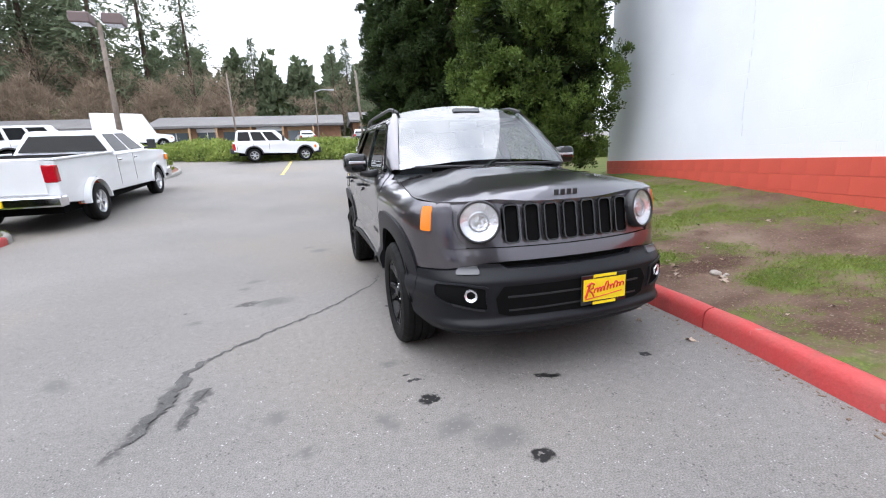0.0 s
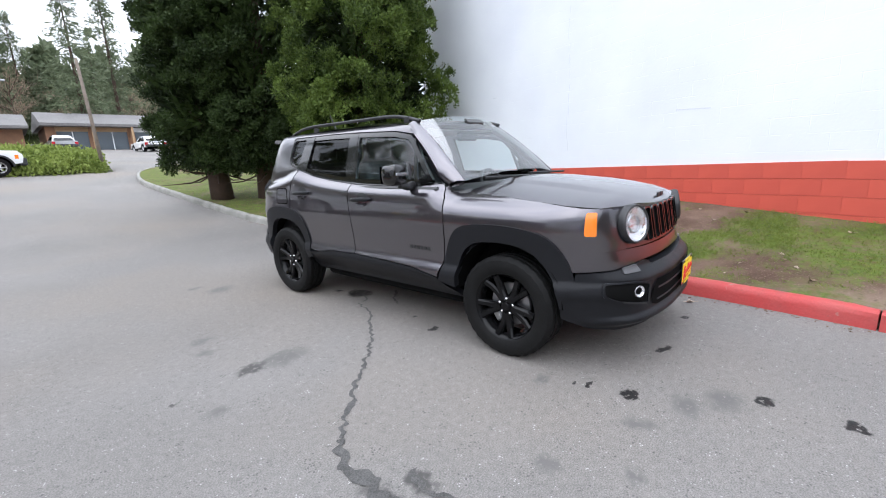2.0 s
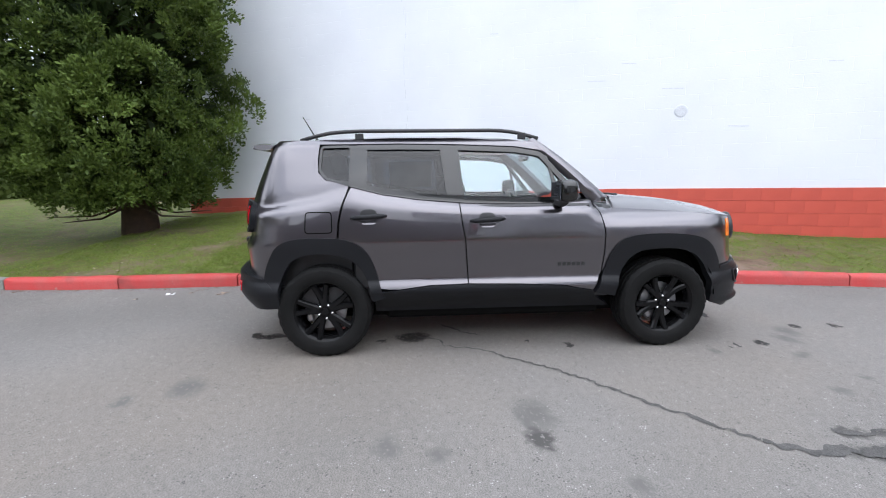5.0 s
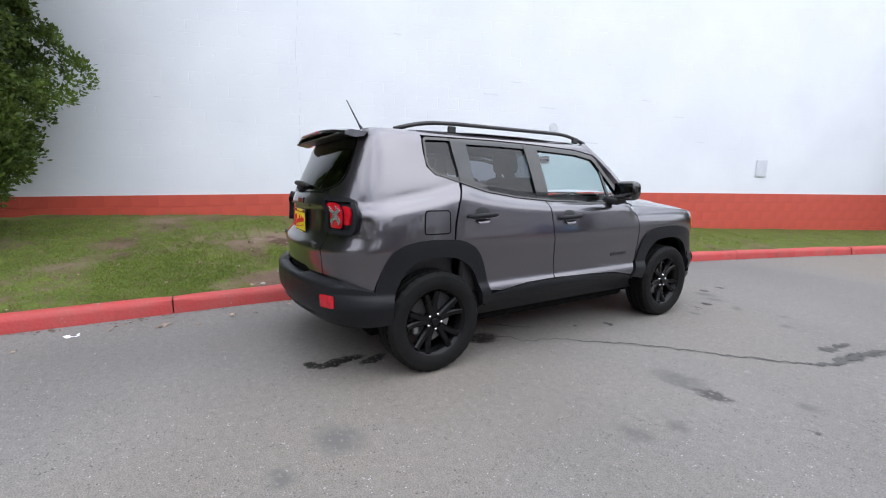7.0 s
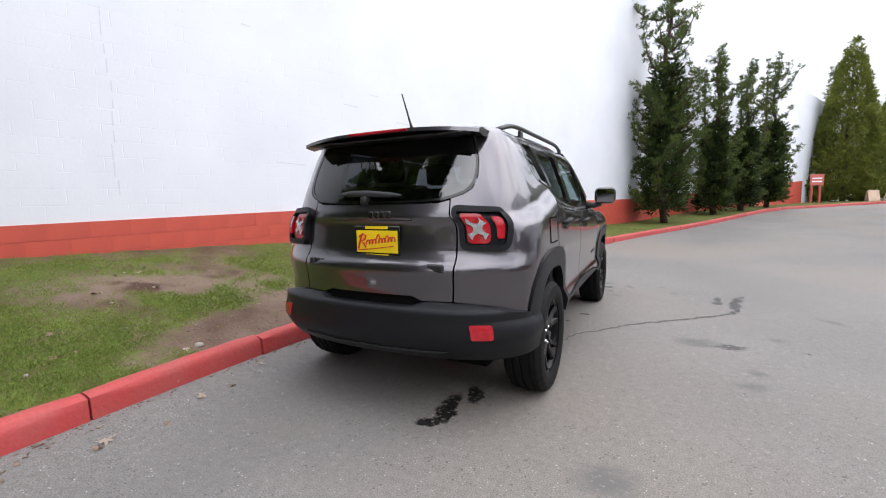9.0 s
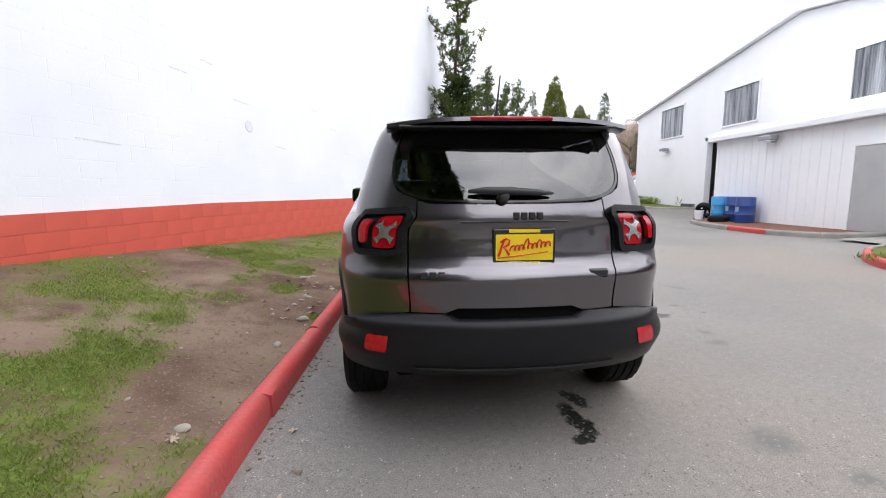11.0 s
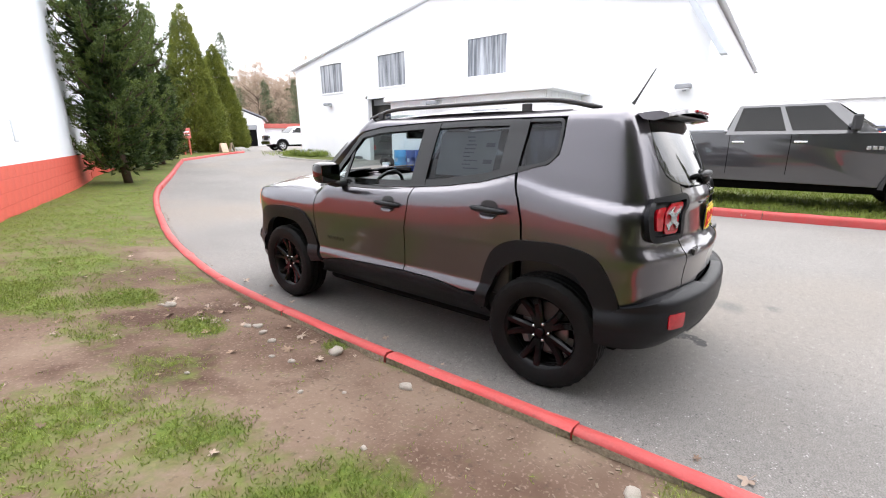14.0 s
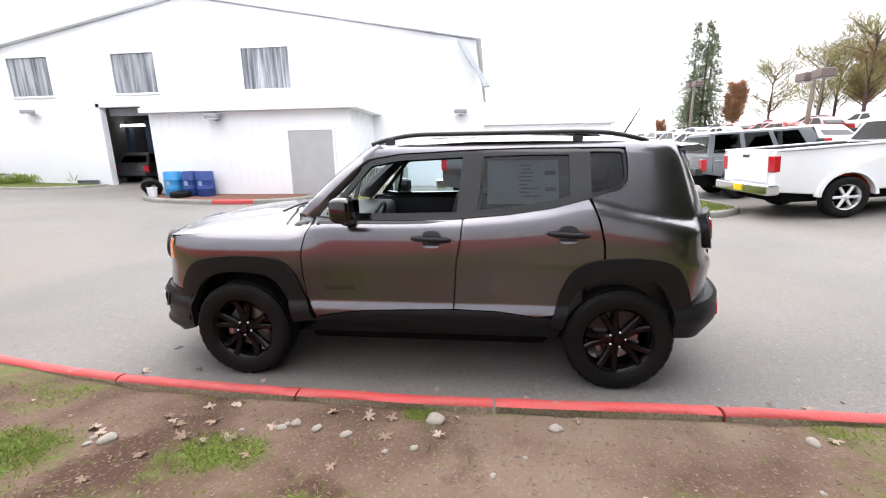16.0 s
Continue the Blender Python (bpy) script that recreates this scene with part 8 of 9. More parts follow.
def shop(at, rz, length, label, gable, seed):
    rs2 = random.Random(seed)
    root = thing("shop_building", (0, 0, 0), label=label, category="building", group="row of shops")
    part("wall", box(0, length, 0, 8, -1, 3.0), SHOP_WALL, root)
    bm = slab_profile([(-1.6, 2.75), (9.6, 2.75), (9.6, 3.0), (4, 4.5), (-1.6, 3.0)], length / 2 + 0.4, 0)
    bmesh.ops.translate(bm, verts=bm.verts, vec=(length / 2, 0, 0))
    part("roof", bm, SHINGLE, root)
    if gable:
        part("gable", box(-0.45, -0.405, 0.3, 7.7, 2.8, 4.4), SHOP_TAN, root)
    x = 0.8
    while x < length - 3:
        w = rs2.uniform(2.2, 3.4)
        win = part("shop_window", box(x, x + w, -0.05, -0.003, 0.3, 2.3), mat("shop_glass", (0.08, 0.10, 0.12), 0.1, coat=0.5) if "shop_glass" not in bpy.data.materials else bpy.data.materials["shop_glass"], root)
        part("frame", box(x - 0.06, x + w + 0.06, -0.08, -0.051, 2.3, 2.75), WHITE_CAR if rs2.random() < 0.5 else SHOP_TAN, win)
        part("mullion", box(x + w / 2 - 0.04, x + w / 2 + 0.04, -0.075, -0.051, 0.3, 2.3), FACADE_WHITE, win)
        part("post", box(x + w + 0.15, x + w + 0.35, -1.5, -1.3, -1, 2.75), SHOP_TAN, root)
        x += w + 0.7
    root.matrix_basis = pose(*at, 0, 0, rz)
    return root


shop((-50, 66, 2.8), -8, 31, "low brown shop row with a grey shingle roof and tan gable", True, 1)
shop((-16.5, 62, 2.8), -5, 22, "low brown shop row with pale shop windows", False, 2)
shop((7, 60, 3.1), -4, 26, "low shop row with white signs under the eaves", False, 3)
for name, label in (("garage_building", "white gabled garage with an open door"), ("low_building", "long low white building with a red roof edge")):
    b = thing(name, (0, 0, 0), label=label, category="building")
    if name == "garage_building":
        part("wall", slab_profile([(-0.5, -0.5), (9, -0.5), (9, 3.6), (4.2, 5.7), (-0.5, 3.6)], 6, 0), FACADE_WHITE, b)
        # opening is a near-black sheet on the solid wall, painting the shade inside
        part("door_opening", box(6.002, 6.02, 5.9, 8.3, 0.0, 2.3), DARK, b)
        part("door_header", box(6.002, 6.12, 5.8, 8.4, 2.304, 2.85, 0.01), ROOF_GREY, b)
        part("stored_timber", box(6.022, 6.10, 6.0, 6.7, 0.0, 1.7, 0.02), mat("warm_timber", (0.42, 0.20, 0.06), 0.7, alt=(0.30, 0.10, 0.05), scale=2), b)
        part("roof", slab_profile([(-0.9, 3.62), (4.2, 5.82), (9.4, 3.62), (9.4, 3.75), (4.2, 5.96), (-0.9, 3.75)], 6.3, 0), ROOF_GREY, b)
        b.matrix_basis = pose(-19.7, -52.8, 0.45, 0, 0, 58)
    else:
        part("wall", box(-12, 12, -3, 3, -0.5, 2.6), FACADE_WHITE, b)
        part("roof", box(-12.3, 12.3, -3.4, 3.4, 2.604, 3.2, 0.02), mat("red_fascia", (0.5, 0.12, 0.10), 0.6, alt=(0.42, 0.1, 0.08), scale=1), b)
        b.matrix_basis = pose(-38.5, -44.4, 0.45, 0, 0, 148)
part_b = thing("low_building", (0, 0, 0), label="low white flat-roofed building past the car park", category="building")
part("wall", box(-5, 5, -14, 14, 0, 4.6), FACADE_WHITE, part_b)
part("roof", box(-5.6, 5.6, -14.6, 14.6, 4.604, 5.4, 0.05), FACADE_WHITE, part_b)
part_b.matrix_basis = pose(-66, 9, 0.6)

# ---- poles ----
TIMBER = mat("weathered_timber", (0.20, 0.165, 0.135), 0.9, alt=(0.15, 0.12, 0.10), scale=6, fine=0.2, fine_scale=40)


def pole(name, at, h, r, label, head=None, lean=0.0):
    root = thing(name, at, label=label, category="pole", group="street poles")
    part("shaft", tube([(0, 0, -0.3), (lean * 0.5, 0, h * 0.5), (lean, 0, h)], [r, r * 0.85, r * 0.7], 10), TIMBER, root, smooth=True)
    if head == "lamps":
        for s in (-1, 1):
            hd = part("lamp_head", box(s * 0.72 - 0.46, s * 0.72 + 0.46, -0.40, 0.40, h - 0.1, h + 0.42, 0.05), mat("brown_lamp_box", (0.12, 0.085, 0.08), 0.6) if "brown_lamp_box" not in bpy.data.materials else bpy.data.materials["brown_lamp_box"], root)
            part("lens", box(s * 0.72 - 0.38, s * 0.72 + 0.38, -0.32, 0.32, h - 0.12, h - 0.101), SILVER, hd)
    elif head == "arm":
        part("arm", tube([(0, 0, h), (0.9, 0, h + 0.25), (1.8, 0, h + 0.2)], 0.05, 6), STEEL, root)
        part("lamp_head", box(1.6, 2.3, -0.15, 0.15, h + 0.12, h + 0.26, 0.04), STEEL, root)
    return root


pole("lamp_post", (-9.1, 29.5, gz(-9.1, 29.5)), 7.1, 0.15, "brown timber lamp post with two box lamps", "lamps")
pole("utility_pole", (3.73, 26.3, gz(3.73, 26.3)), 4.7, 0.08, "grey wooden utility pole in the ivy bank", None, -0.2)
pole("utility_pole", (-5.2, 45, gz(-5.2, 45)), 6.5, 0.09, "thin brown pole by the shops", None, -0.2)
pole("lamp_post", (-43.7, 26.4, gz(-43.7, 26.4)), 5.6, 0.16, "brown timber lamp post in the far car park", "lamps")
pole("lamp_post", (-25, 25.4, gz(-25, 25.4)), 3.9, 0.16, "stout timber lamp post behind the parked jeep", "lamps")
pole("street_lamp", (-40, 36, gz(-40, 36)), 7.5, 0.10, "steel street lamp with a curved arm", "arm")
pole("street_lamp", (2.5, 58, gz(2.5, 58)), 6, 0.08, "small lamp behind the shops", "arm")

# ---- grass island with the charcoal pickup, and the bed before the annex ----
def flat_bed(name, outline, material, label, top=0.12, kind="structure"):
    """A raised bed filling an outline, with a skirt."""
    bm = bmesh.new()
    a = [bm.verts.new((x, y, gz(x, y) + top)) for x, y in outline]
    f = bm.faces.new(a)
    if f.normal.z < 0:
        f.normal_flip()
    bmesh.ops.triangulate(bm, faces=bm.faces[:])
    bmesh.ops.subdivide_edges(bm, edges=bm.edges[:], cuts=3, use_grid_fill=True)
    for v in bm.verts:
        v.co.z += 0.02 * noise.noise(v.co * 1.7)
    bmesh.ops.recalc_face_normals(bm, faces=bm.faces)
    ob = part(name, bm, material, smooth=True)
    attr = ob.data.attributes.new("turf", "FLOAT", "POINT")
    attr.data.foreach_set("value", [0.9] * len(ob.data.vertices))
    return tagged(ob, label, "verge", kind=kind)


ISLAND = [(-9.2, 1.0), (-7.0, 1.4), (-5.6, 2.4), (-4.95, 3.6), (-4.72, 5.0), (-4.66, 7.0), (-4.68, 9.0), (-4.78, 10.2), (-4.98, 10.9), (-5.5, 11.45), (-6.2, 11.5), (-8.0, 11.2), (-9.0, 10.8)]
kerb_pieces("kerb_island", ISLAND, -1, 1.5, lambda p: RED_PAINT if p.y < 10.3 and p.x > -7 else CONCRETE, "red-painted kerb round the pickup's grass island", seed=9)
inner = [(p.x, p.y) for p in curve(ISLAND, 0.5)]
flat_bed("island_turf", [(x - 0.10 if x > -8 else x, y) for x, y in inner] + [(-9.3, 6.0)], TURF, "grass island under the charcoal pickup truck", 0.10)

MULCH = mat("bark_mulch", (0.20, 0.085, 0.055), 0.95, alt=(0.13, 0.06, 0.04), scale=8, amount=0.9, fine=0.3, fine_scale=60, bump=0.8, bump_scale=50)
BED = [(-9.5, -6.9), (-8.9, -6.85), (-8.2, -6.0), (-7.7, -4.6), (-7.5, -3.0), (-7.6, -1.6), (-8.2, -0.6), (-9.4, -0.3)]
kerb_pieces("kerb_bed", BED, -1, 1.4, lambda p: RED_PAINT if -3.9 < p.y < -1.9 else CONCRETE, "grey kerb with a red length before the annex", seed=12)
flat_bed("mulch_bed", [(p.x - 0.1, p.y) for p in curve(BED, 0.5)], MULCH, "red-brown bark mulch bed before the annex", 0.09)
flat_bed("concrete_pad", [(-9.45, -0.2), (-7.9, -0.2), (-7.9, 3.6), (-12.3, 3.6), (-12.3, 0.9), (-9.45, 0.9)], CONCRETE, "pale concrete pad beside the annex", 0.05)

DRUM_L = mat("light_blue_drum", (0.04, 0.30, 0.62), 0.4, alt=(0.04, 0.26, 0.55), scale=4)
DRUM_D = mat("dark_blue_drum", (0.02, 0.06, 0.26), 0.4, alt=(0.02, 0.05, 0.20), scale=4)
for x, y, m, lb in ((-9.15, -5.75, DRUM_L, "light blue plastic drum by the annex wall"), (-9.2, -5.1, DRUM_D, "dark blue plastic drum by the annex wall"), (-9.05, -4.45, DRUM_D, "dark blue drum with a worn label")):
    d = thing("drum", (x, y, 0.11), label=lb, category="drum", group="blue drums")
    part("barrel", lathe([(0.0, 0.0), (0.28, 0.0), (0.295, 0.03), (0.29, 0.28), (0.30, 0.30), (0.29, 0.32), (0.29, 0.58), (0.30, 0.60), (0.29, 0.62), (0.285, 0.86), (0.27, 0.89), (0.25, 0.885), (0.25, 0.865), (0.0, 0.865)], 28, "z"), m, d, smooth=True, sharp=40)
    part("bung", lathe([(0.0, 0.885), (0.03, 0.885), (0.03, 0.865)], 10, "z"), DARK, d)
    part("label_print", box(0.288, 0.293, -0.07, 0.07, 0.4, 0.56), mat("faded_label", (0.25, 0.35, 0.5), 0.6) if "faded_label" not in bpy.data.materials else bpy.data.materials["faded_label"], d)
bk = thing("bucket", (-8.75, -6.3, 0.11), label="white plastic bucket beside the drums", category="bucket")
part("pail", lathe([(0.0, 0.0), (0.13, 0.0), (0.16, 0.34), (0.165, 0.36), (0.15, 0.36), (0.12, 0.02), (0.0, 0.02)], 24, "z"), FACADE_WHITE, bk, smooth=True, sharp=40)
part("handle", tube([(0.16, 0, 0.33), (0.12, -0.12, 0.2), (-0.12, -0.12, 0.2), (-0.16, 0, 0.33)], 0.005, 5), STEEL, bk)
for x, y, z, rx in ((-8.7, -5.2, 0.21, 90), (-9.3, -6.75, 0.45, 35), (-9.6, -6.9, 0.30, 0)):
    ty = thing("loose_tyre", (0, 0, 0), label="old black tyre lying by the workshop", category="tyre", group="loose tyres")
    part("carcass", lathe([(0.20, -0.09), (0.27, -0.11), (0.32, -0.09), (0.335, -0.05), (0.335, 0.05), (0.32, 0.09), (0.27, 0.11), (0.20, 0.09), (0.19, 0.0), (0.20, -0.09)], 32, "x"), RUBBER, ty, smooth=True)
    ty.matrix_basis = pose(x, y, z if rx != 90 else 0.22, 0, rx if rx else 0, 20)

# air-conditioning unit and meters on the pad
AC_GREY = mat("aged_ac_casing", (0.58, 0.59, 0.55), 0.6, alt=(0.46, 0.47, 0.43), scale=3)
ac = thing("air_conditioner", (-9.35, 1.75, 0.06), label="weathered grey air-conditioning unit on the pad", category="air conditioner")
part("casing", box(-0.45, 0.45, -0.85, 0.95, 0.08, 1.02, 0.02), AC_GREY, ac)
part("base", box(-0.55, 0.55, -0.95, 1.05, 0.0, 0.078), CONCRETE, ac)
for y0, y1 in ((-0.82, 0.30), (0.66, 0.92)):
    part("coil", box(0.4505, 0.4516, y0, y1, 0.13, 0.97), mat("dark_coil", (0.10, 0.105, 0.10), 0.7) if "dark_coil" not in bpy.data.materials else bpy.data.materials["dark_coil"], ac)
part("coil", box(-0.41, 0.41, 0.9505, 0.9516, 0.13, 0.97), bpy.data.materials["dark_coil"], ac)
for k in range(20):
    part("fin", box(0.452, 0.47, -0.80 + 0.055 * k, -0.775 + 0.055 * k, 0.14, 0.96), AC_GREY, ac)
for k in range(7):
    part("fin", box(-0.40 + 0.11 * k, -0.37 + 0.11 * k, 0.952, 0.965, 0.14, 0.96), AC_GREY, ac)
# hole shown by a near-black sheet for its shade
part("access_hole", box(0.472, 0.476, 0.35, 0.62, 0.16, 0.42), DARK, ac)
part("pipe", tube([(0.5, 0.7, 0.3), (0.6, 0.75, 0.32), (0.6, 0.95, 0.30), (0.5, 1.2, 0.2)], 0.04, 8), BLACK_PLASTIC, ac)
for y in (1.45, 2.35):
    mt = thing("meter", (-10.3, y, 0.06), label="grey utility meter on a post behind the unit", category="meter", group="utility meters")
    part("post", tube([(0, 0, 0), (0, 0, 1.0)], 0.04, 8), STEEL, mt)
    part("box", box(-0.12, 0.12, -0.16, 0.16, 0.98, 1.25, 0.02), STEEL, mt)
    part("dial", lathe([(0.0, 0.14), (0.07, 0.14), (0.08, 0.121)], 16, "x"), SILVER, mt)
# clutter at the hall's corner
hp = thing("scrap_heap", (-12.0, -16.6, gz(-12, -16.6)), label="heap of dark scrap parts and weeds by the hall corner", category="scrap")
rk = random.Random(3)
for k in range(7):
    part("scrap_piece", box(-0.25, 0.25, -0.2, 0.2, 0, 0.25, 0.06, pose(rk.uniform(-0.4, 0.4), rk.uniform(-0.9, 0.9), rk.uniform(0, 0.2), rk.uniform(-20, 20), rk.uniform(-20, 20), rk.uniform(0, 180)), 2), STEEL if k % 3 else TRIM_DARK, hp)
wr = np.random.default_rng(31)
wn = 260
wp = np.stack([wr.uniform(-0.7, 0.8, wn), wr.normal(0, 1.0, wn) - 0.3, np.full(wn, 0.02)], axis=1)
crown("weed_clump", leaf_mesh("weed_clump", wp, np.tile([[0.0, 0.0, 1.0]], (wn, 1)), np.full(wn, 0.09), 9, 0.34, 0.035, 0.45, wr, IVY), hp)
WEED_BED = [(-12.5, -19.6), (-11.2, -18.6), (-10.4, -17.2), (-10.1, -15.4), (-10.2, -13.6), (-10.9, -12.2), (-12.2, -11.3)]
kerb_pieces("kerb_hall", WEED_BED, -1, 1.5, lambda p: CONCRETE, "low grey kerb round a weedy strip by the hall", height=0.10, seed=14)
flat_bed("weed_strip", [(p.x - 0.1, p.y) for p in curve(WEED_BED, 0.5)], TURF, "weedy strip along the foot of the hall", 0.07)
BOARD_TAN = mat("faded_board", (0.62, 0.46, 0.34), 0.7, alt=(0.50, 0.36, 0.27), scale=3)
for bx, by, br in ((-11.6, -27.0, 20), (-12.4, -27.3, 75)):
    sb = thing("sandwich_board", (bx, by, gz(bx, by) + 0.01), br, label="faded folding board standing at the lane's edge", category="board", group="folding boards")
    for sgn in (-1, 1):
        part("leaf", box(-0.32, 0.32, -0.012, 0.012, 0.0, 0.85, 0.004, pose(0, sgn * 0.22, 0, sgn * 14, 0, 0)), BOARD_TAN, sb)
gr = thing("floor_vent", (FX + 0.03, -12.6, 0.33), label="dark vent grille low in the hall wall", category="vent")
part("grille", box(0, 0.06, -0.55, 0.55, 0.0, 0.2, 0.01), ROOF_GREY, gr)
for k in range(5):
    part("slot", box(0.061, 0.066, -0.5, 0.5, 0.025 + 0.035 * k, 0.04 + 0.035 * k), DARK, gr)
RUST_RED = mat("rust_red", (0.42, 0.10, 0.06), 0.7, alt=(0.34, 0.09, 0.06), scale=6)
sg = thing("sign_post", (-8.5, -25.8, gz(-8.5, -25.8) + 0.05), 20, label="small red sign on two rust-red posts by the kerb", category="sign")
for sx in (-0.24, 0.24):
    part("post", box(sx - 0.06, sx + 0.06, -0.05, 0.05, 0, 1.9, 0.01), RUST_RED, sg)
part("panel", box(-0.40, 0.40, 0.052, 0.075, 1.25, 1.95, 0.01), mat("faded_red_sign", (0.5, 0.12, 0.10), 0.6), sg)
for bz in (1.45, 1.65):
    part("print_bar", box(-0.28, 0.28, 0.0755, 0.080, bz, bz + 0.08), FACADE_WHITE, sg)
for k in range(7):
    rkx = thing("boulder", (-12.6 - 0.5 * k + rk.uniform(-0.3, 0.3), -28.6 - 0.4 * k, gz(-13, -29) + 0.05), label="pale rock at the foot of the clipped trees", category="rock", group="pale rocks")
    bm = bmesh.new()
    bmesh.ops.create_icosphere(bm, subdivisions=2, radius=0.35 + 0.15 * rk.random())
    for v in bm.verts:
        v.co *= 1 + 0.25 * noise.noise(v.co * 2 + Vector((k, 0, 0)))
        v.co.z *= 0.8
    part("stone", bm, CONCRETE, rkx, smooth=True)

# vents, patches and the control joint on the white wall
def on_wall(a, z, out=0.0):
    p = WALL_P + a * WALL_U + out * WALL_N
    return pose(p.x, p.y, z, 0, 0, -19.5)


PATCH_W = mat("patched_paint", (0.62, 0.65, 0.70), 0.6, alt=(0.70, 0.73, 0.78), scale=14, amount=0.9, bump=0.3, bump_scale=40)
v1 = thing("wall_vent", (0, 0, 0), label="round painted-over vent high on the white wall", category="vent")
part("disc", lathe([(0.0, -0.004), (0.075, -0.006), (0.10, -0.004), (0.105, 0.0)], 24, "x"), PATCH_W, v1, smooth=True)
v1.matrix_basis = on_wall(0.05, 2.38)
v2 = thing("wall_vent", (0, 0, 0), label="small grey rectangular vent on the white wall", category="vent")
part("frame", box(-0.02, -0.001, -0.15, 0.15, -0.19, 0.19, 0.006), PATCH_W, v2)
for k in range(7):
    part("slat", box(-0.026, -0.0205, -0.12, 0.12, -0.16 + 0.05 * k, -0.13 + 0.05 * k), PATCH_W, v2)
v2.matrix_basis = on_wall(-5.1, 1.67)
cj = thing("wall_joint", (0, 0, 0), label="thin crack running up the white wall", category="crack", kind="structure")
rj = random.Random(5)
for k in range(26):
    x = 0.03 * math.sin(k * 0.9) + rj.uniform(-0.012, 0.012)
    part("crack_length", box(-0.0035, 0.0, x - 0.006, x + 0.006, 1.35 + 0.22 * k, 1.35 + 0.22 * k + rj.uniform(0.10, 0.21)), PATCH_W, cj)
cj.matrix_basis = on_wall(4.95, 0.0)
for a, z, w in ((1.4, 2.95, 0.30), (0.9, 3.2, 0.22), (0.2, 2.75, 0.34), (2.6, 1.85, 0.5), (-2.0, 3.0, 0.2), (-2.8, 2.7, 0.25), (7.2, 2.6, 0.12), (3.2, 3.9, 0.14), (-0.8, 2.1, 0.3), (-3.4, 2.2, 0.2)):
    pk = thing("paint_chip", (0, 0, 0), label="short chipped joint line in the wall paint", category="paint chip", group="paint chips", kind="structure")
    part("chip", box(-0.004, 0.0, -w / 2, w / 2, -0.006, 0.008, 0, pose(0, 0, 0, 3, 0, 0)), PATCH_W, pk)
    pk.matrix_basis = on_wall(a, z)

LANE_BED = [(-9.5, 18.6), (-7.2, 18.4), (-5.6, 18.8), (-4.9, 20.2), (-4.8, 22.5), (-5.8, 24.8), (-7.8, 26.0), (-10.5, 26.6)]
kerb_pieces("kerb_lane_bed", LANE_BED, -1, 1.6, lambda p: CONCRETE, "grey kerb round the planted bed by the lane", seed=15)
flat_bed("lane_bed", [(p.x - 0.1, p.y) for p in curve(LANE_BED, 0.6)], MULCH, "brown planted bed beside the lane", 0.10)

# ---- road markings, crack, litter, leaves, stones, grass ----
CRACK_M = mat("crack_filler", (0.050, 0.049, 0.047), 0.85, alt=(0.095, 0.092, 0.088), scale=14, amount=0.9, fine=0.4, fine_scale=150)


def ribbon(name, pts, width, material, label, seed, lift=0.003, category="crack", jitter=0.02):
    """A ragged strip lying on the asphalt along pts; width runs from the first to the last."""
    rnd = random.Random(seed)
    line = curve(pts, 0.018)
    bm, prev = bmesh.new(), None
    n = len(line)
    for i, p in enumerate(line):
        d = (line[min(i + 1, n - 1)] - line[max(i - 1, 0)]).normalized()
        s = Vector((-d.y, d.x, 0))
        t = i / (n - 1)
        w = (width[0] + (width[1] - width[0]) * t) * (rnd.uniform(0.5, 1.3) + 0.5 * noise.noise(p * 12))
        c = p + s * (jitter * (1.3 * noise.noise(p * 7) + 1.5 * noise.noise(p * 17) + 1.0 * noise.noise(p * 47)))
        cur = [bm.verts.new((c.x + s.x * o, c.y + s.y * o, gz(c.x, c.y) + lift)) for o in (-w / 2, w / 2)]
        if prev:
            bm.faces.new((prev[0], prev[1], cur[1], cur[0]))
        prev = cur
    bmesh.ops.recalc_face_normals(bm, faces=bm.faces)
    for f in bm.faces:
        if f.normal.z < 0:
            f.normal_flip()
    ob = part(name, bm, material)
    return tagged(ob, label, category, kind="structure")


ribbon("crack", [(1.2, 5.95), (1.12, 5.67), (0.90, 5.44), (0.82, 5.25), (0.55, 4.90), (0.31, 4.65), (0.08, 4.47), (-0.12, 4.30), (-0.33, 4.11), (-0.41, 4.02)], (0.016, 0.030), CRACK_M, "dark winding crack in the asphalt", 1)
ribbon("crack", [(-0.42, 4.02), (-0.50, 3.90), (-0.52, 3.75), (-0.54, 3.58)], (0.034, 0.09), CRACK_M, "wide crumbled end of the asphalt crack", 2, 0.0045)
ribbon("crack", [(-0.54, 3.60), (-0.57, 3.38), (-0.63, 3.16)], (0.11, 0.02), CRACK_M, "crumbled patch at the end of the crack", 3, 0.006)
ribbon("crack", [(1.44, 5.52), (1.26, 5.37), (1.12, 5.22)], (0.03, 0.015), CRACK_M, "short side crack under the car", 4)
ribbon("crack", [(-0.36, 3.60), (-0.41, 3.48), (-0.40, 3.36), (-0.44, 3.22)], (0.03, 0.015), CRACK_M, "short branching crack in the asphalt", 5)
YELLOW_LINE = mat("worn_yellow_line", (0.62, 0.45, 0.10), 0.7, alt=(0.45, 0.36, 0.14), scale=6, amount=0.9)
ribbon("lane_stripe", [(-0.58, 19.9), (-0.42, 23.5), (-0.29, 26.8)], (0.13, 0.12), YELLOW_LINE, "worn yellow lane stripe", 6, 0.006, "road marking", 0.003)
lit = thing("litter", (2.72, 8.62, 0.004), 30, label="crumpled white paper lying in the gutter", category="litter")
bm = bmesh.new()
bmesh.ops.create_grid(bm, x_segments=6, y_segments=5, size=0.048)
for v in bm.verts:
    v.co.z = 0.02 + 0.018 * noise.noise(v.co * 40)
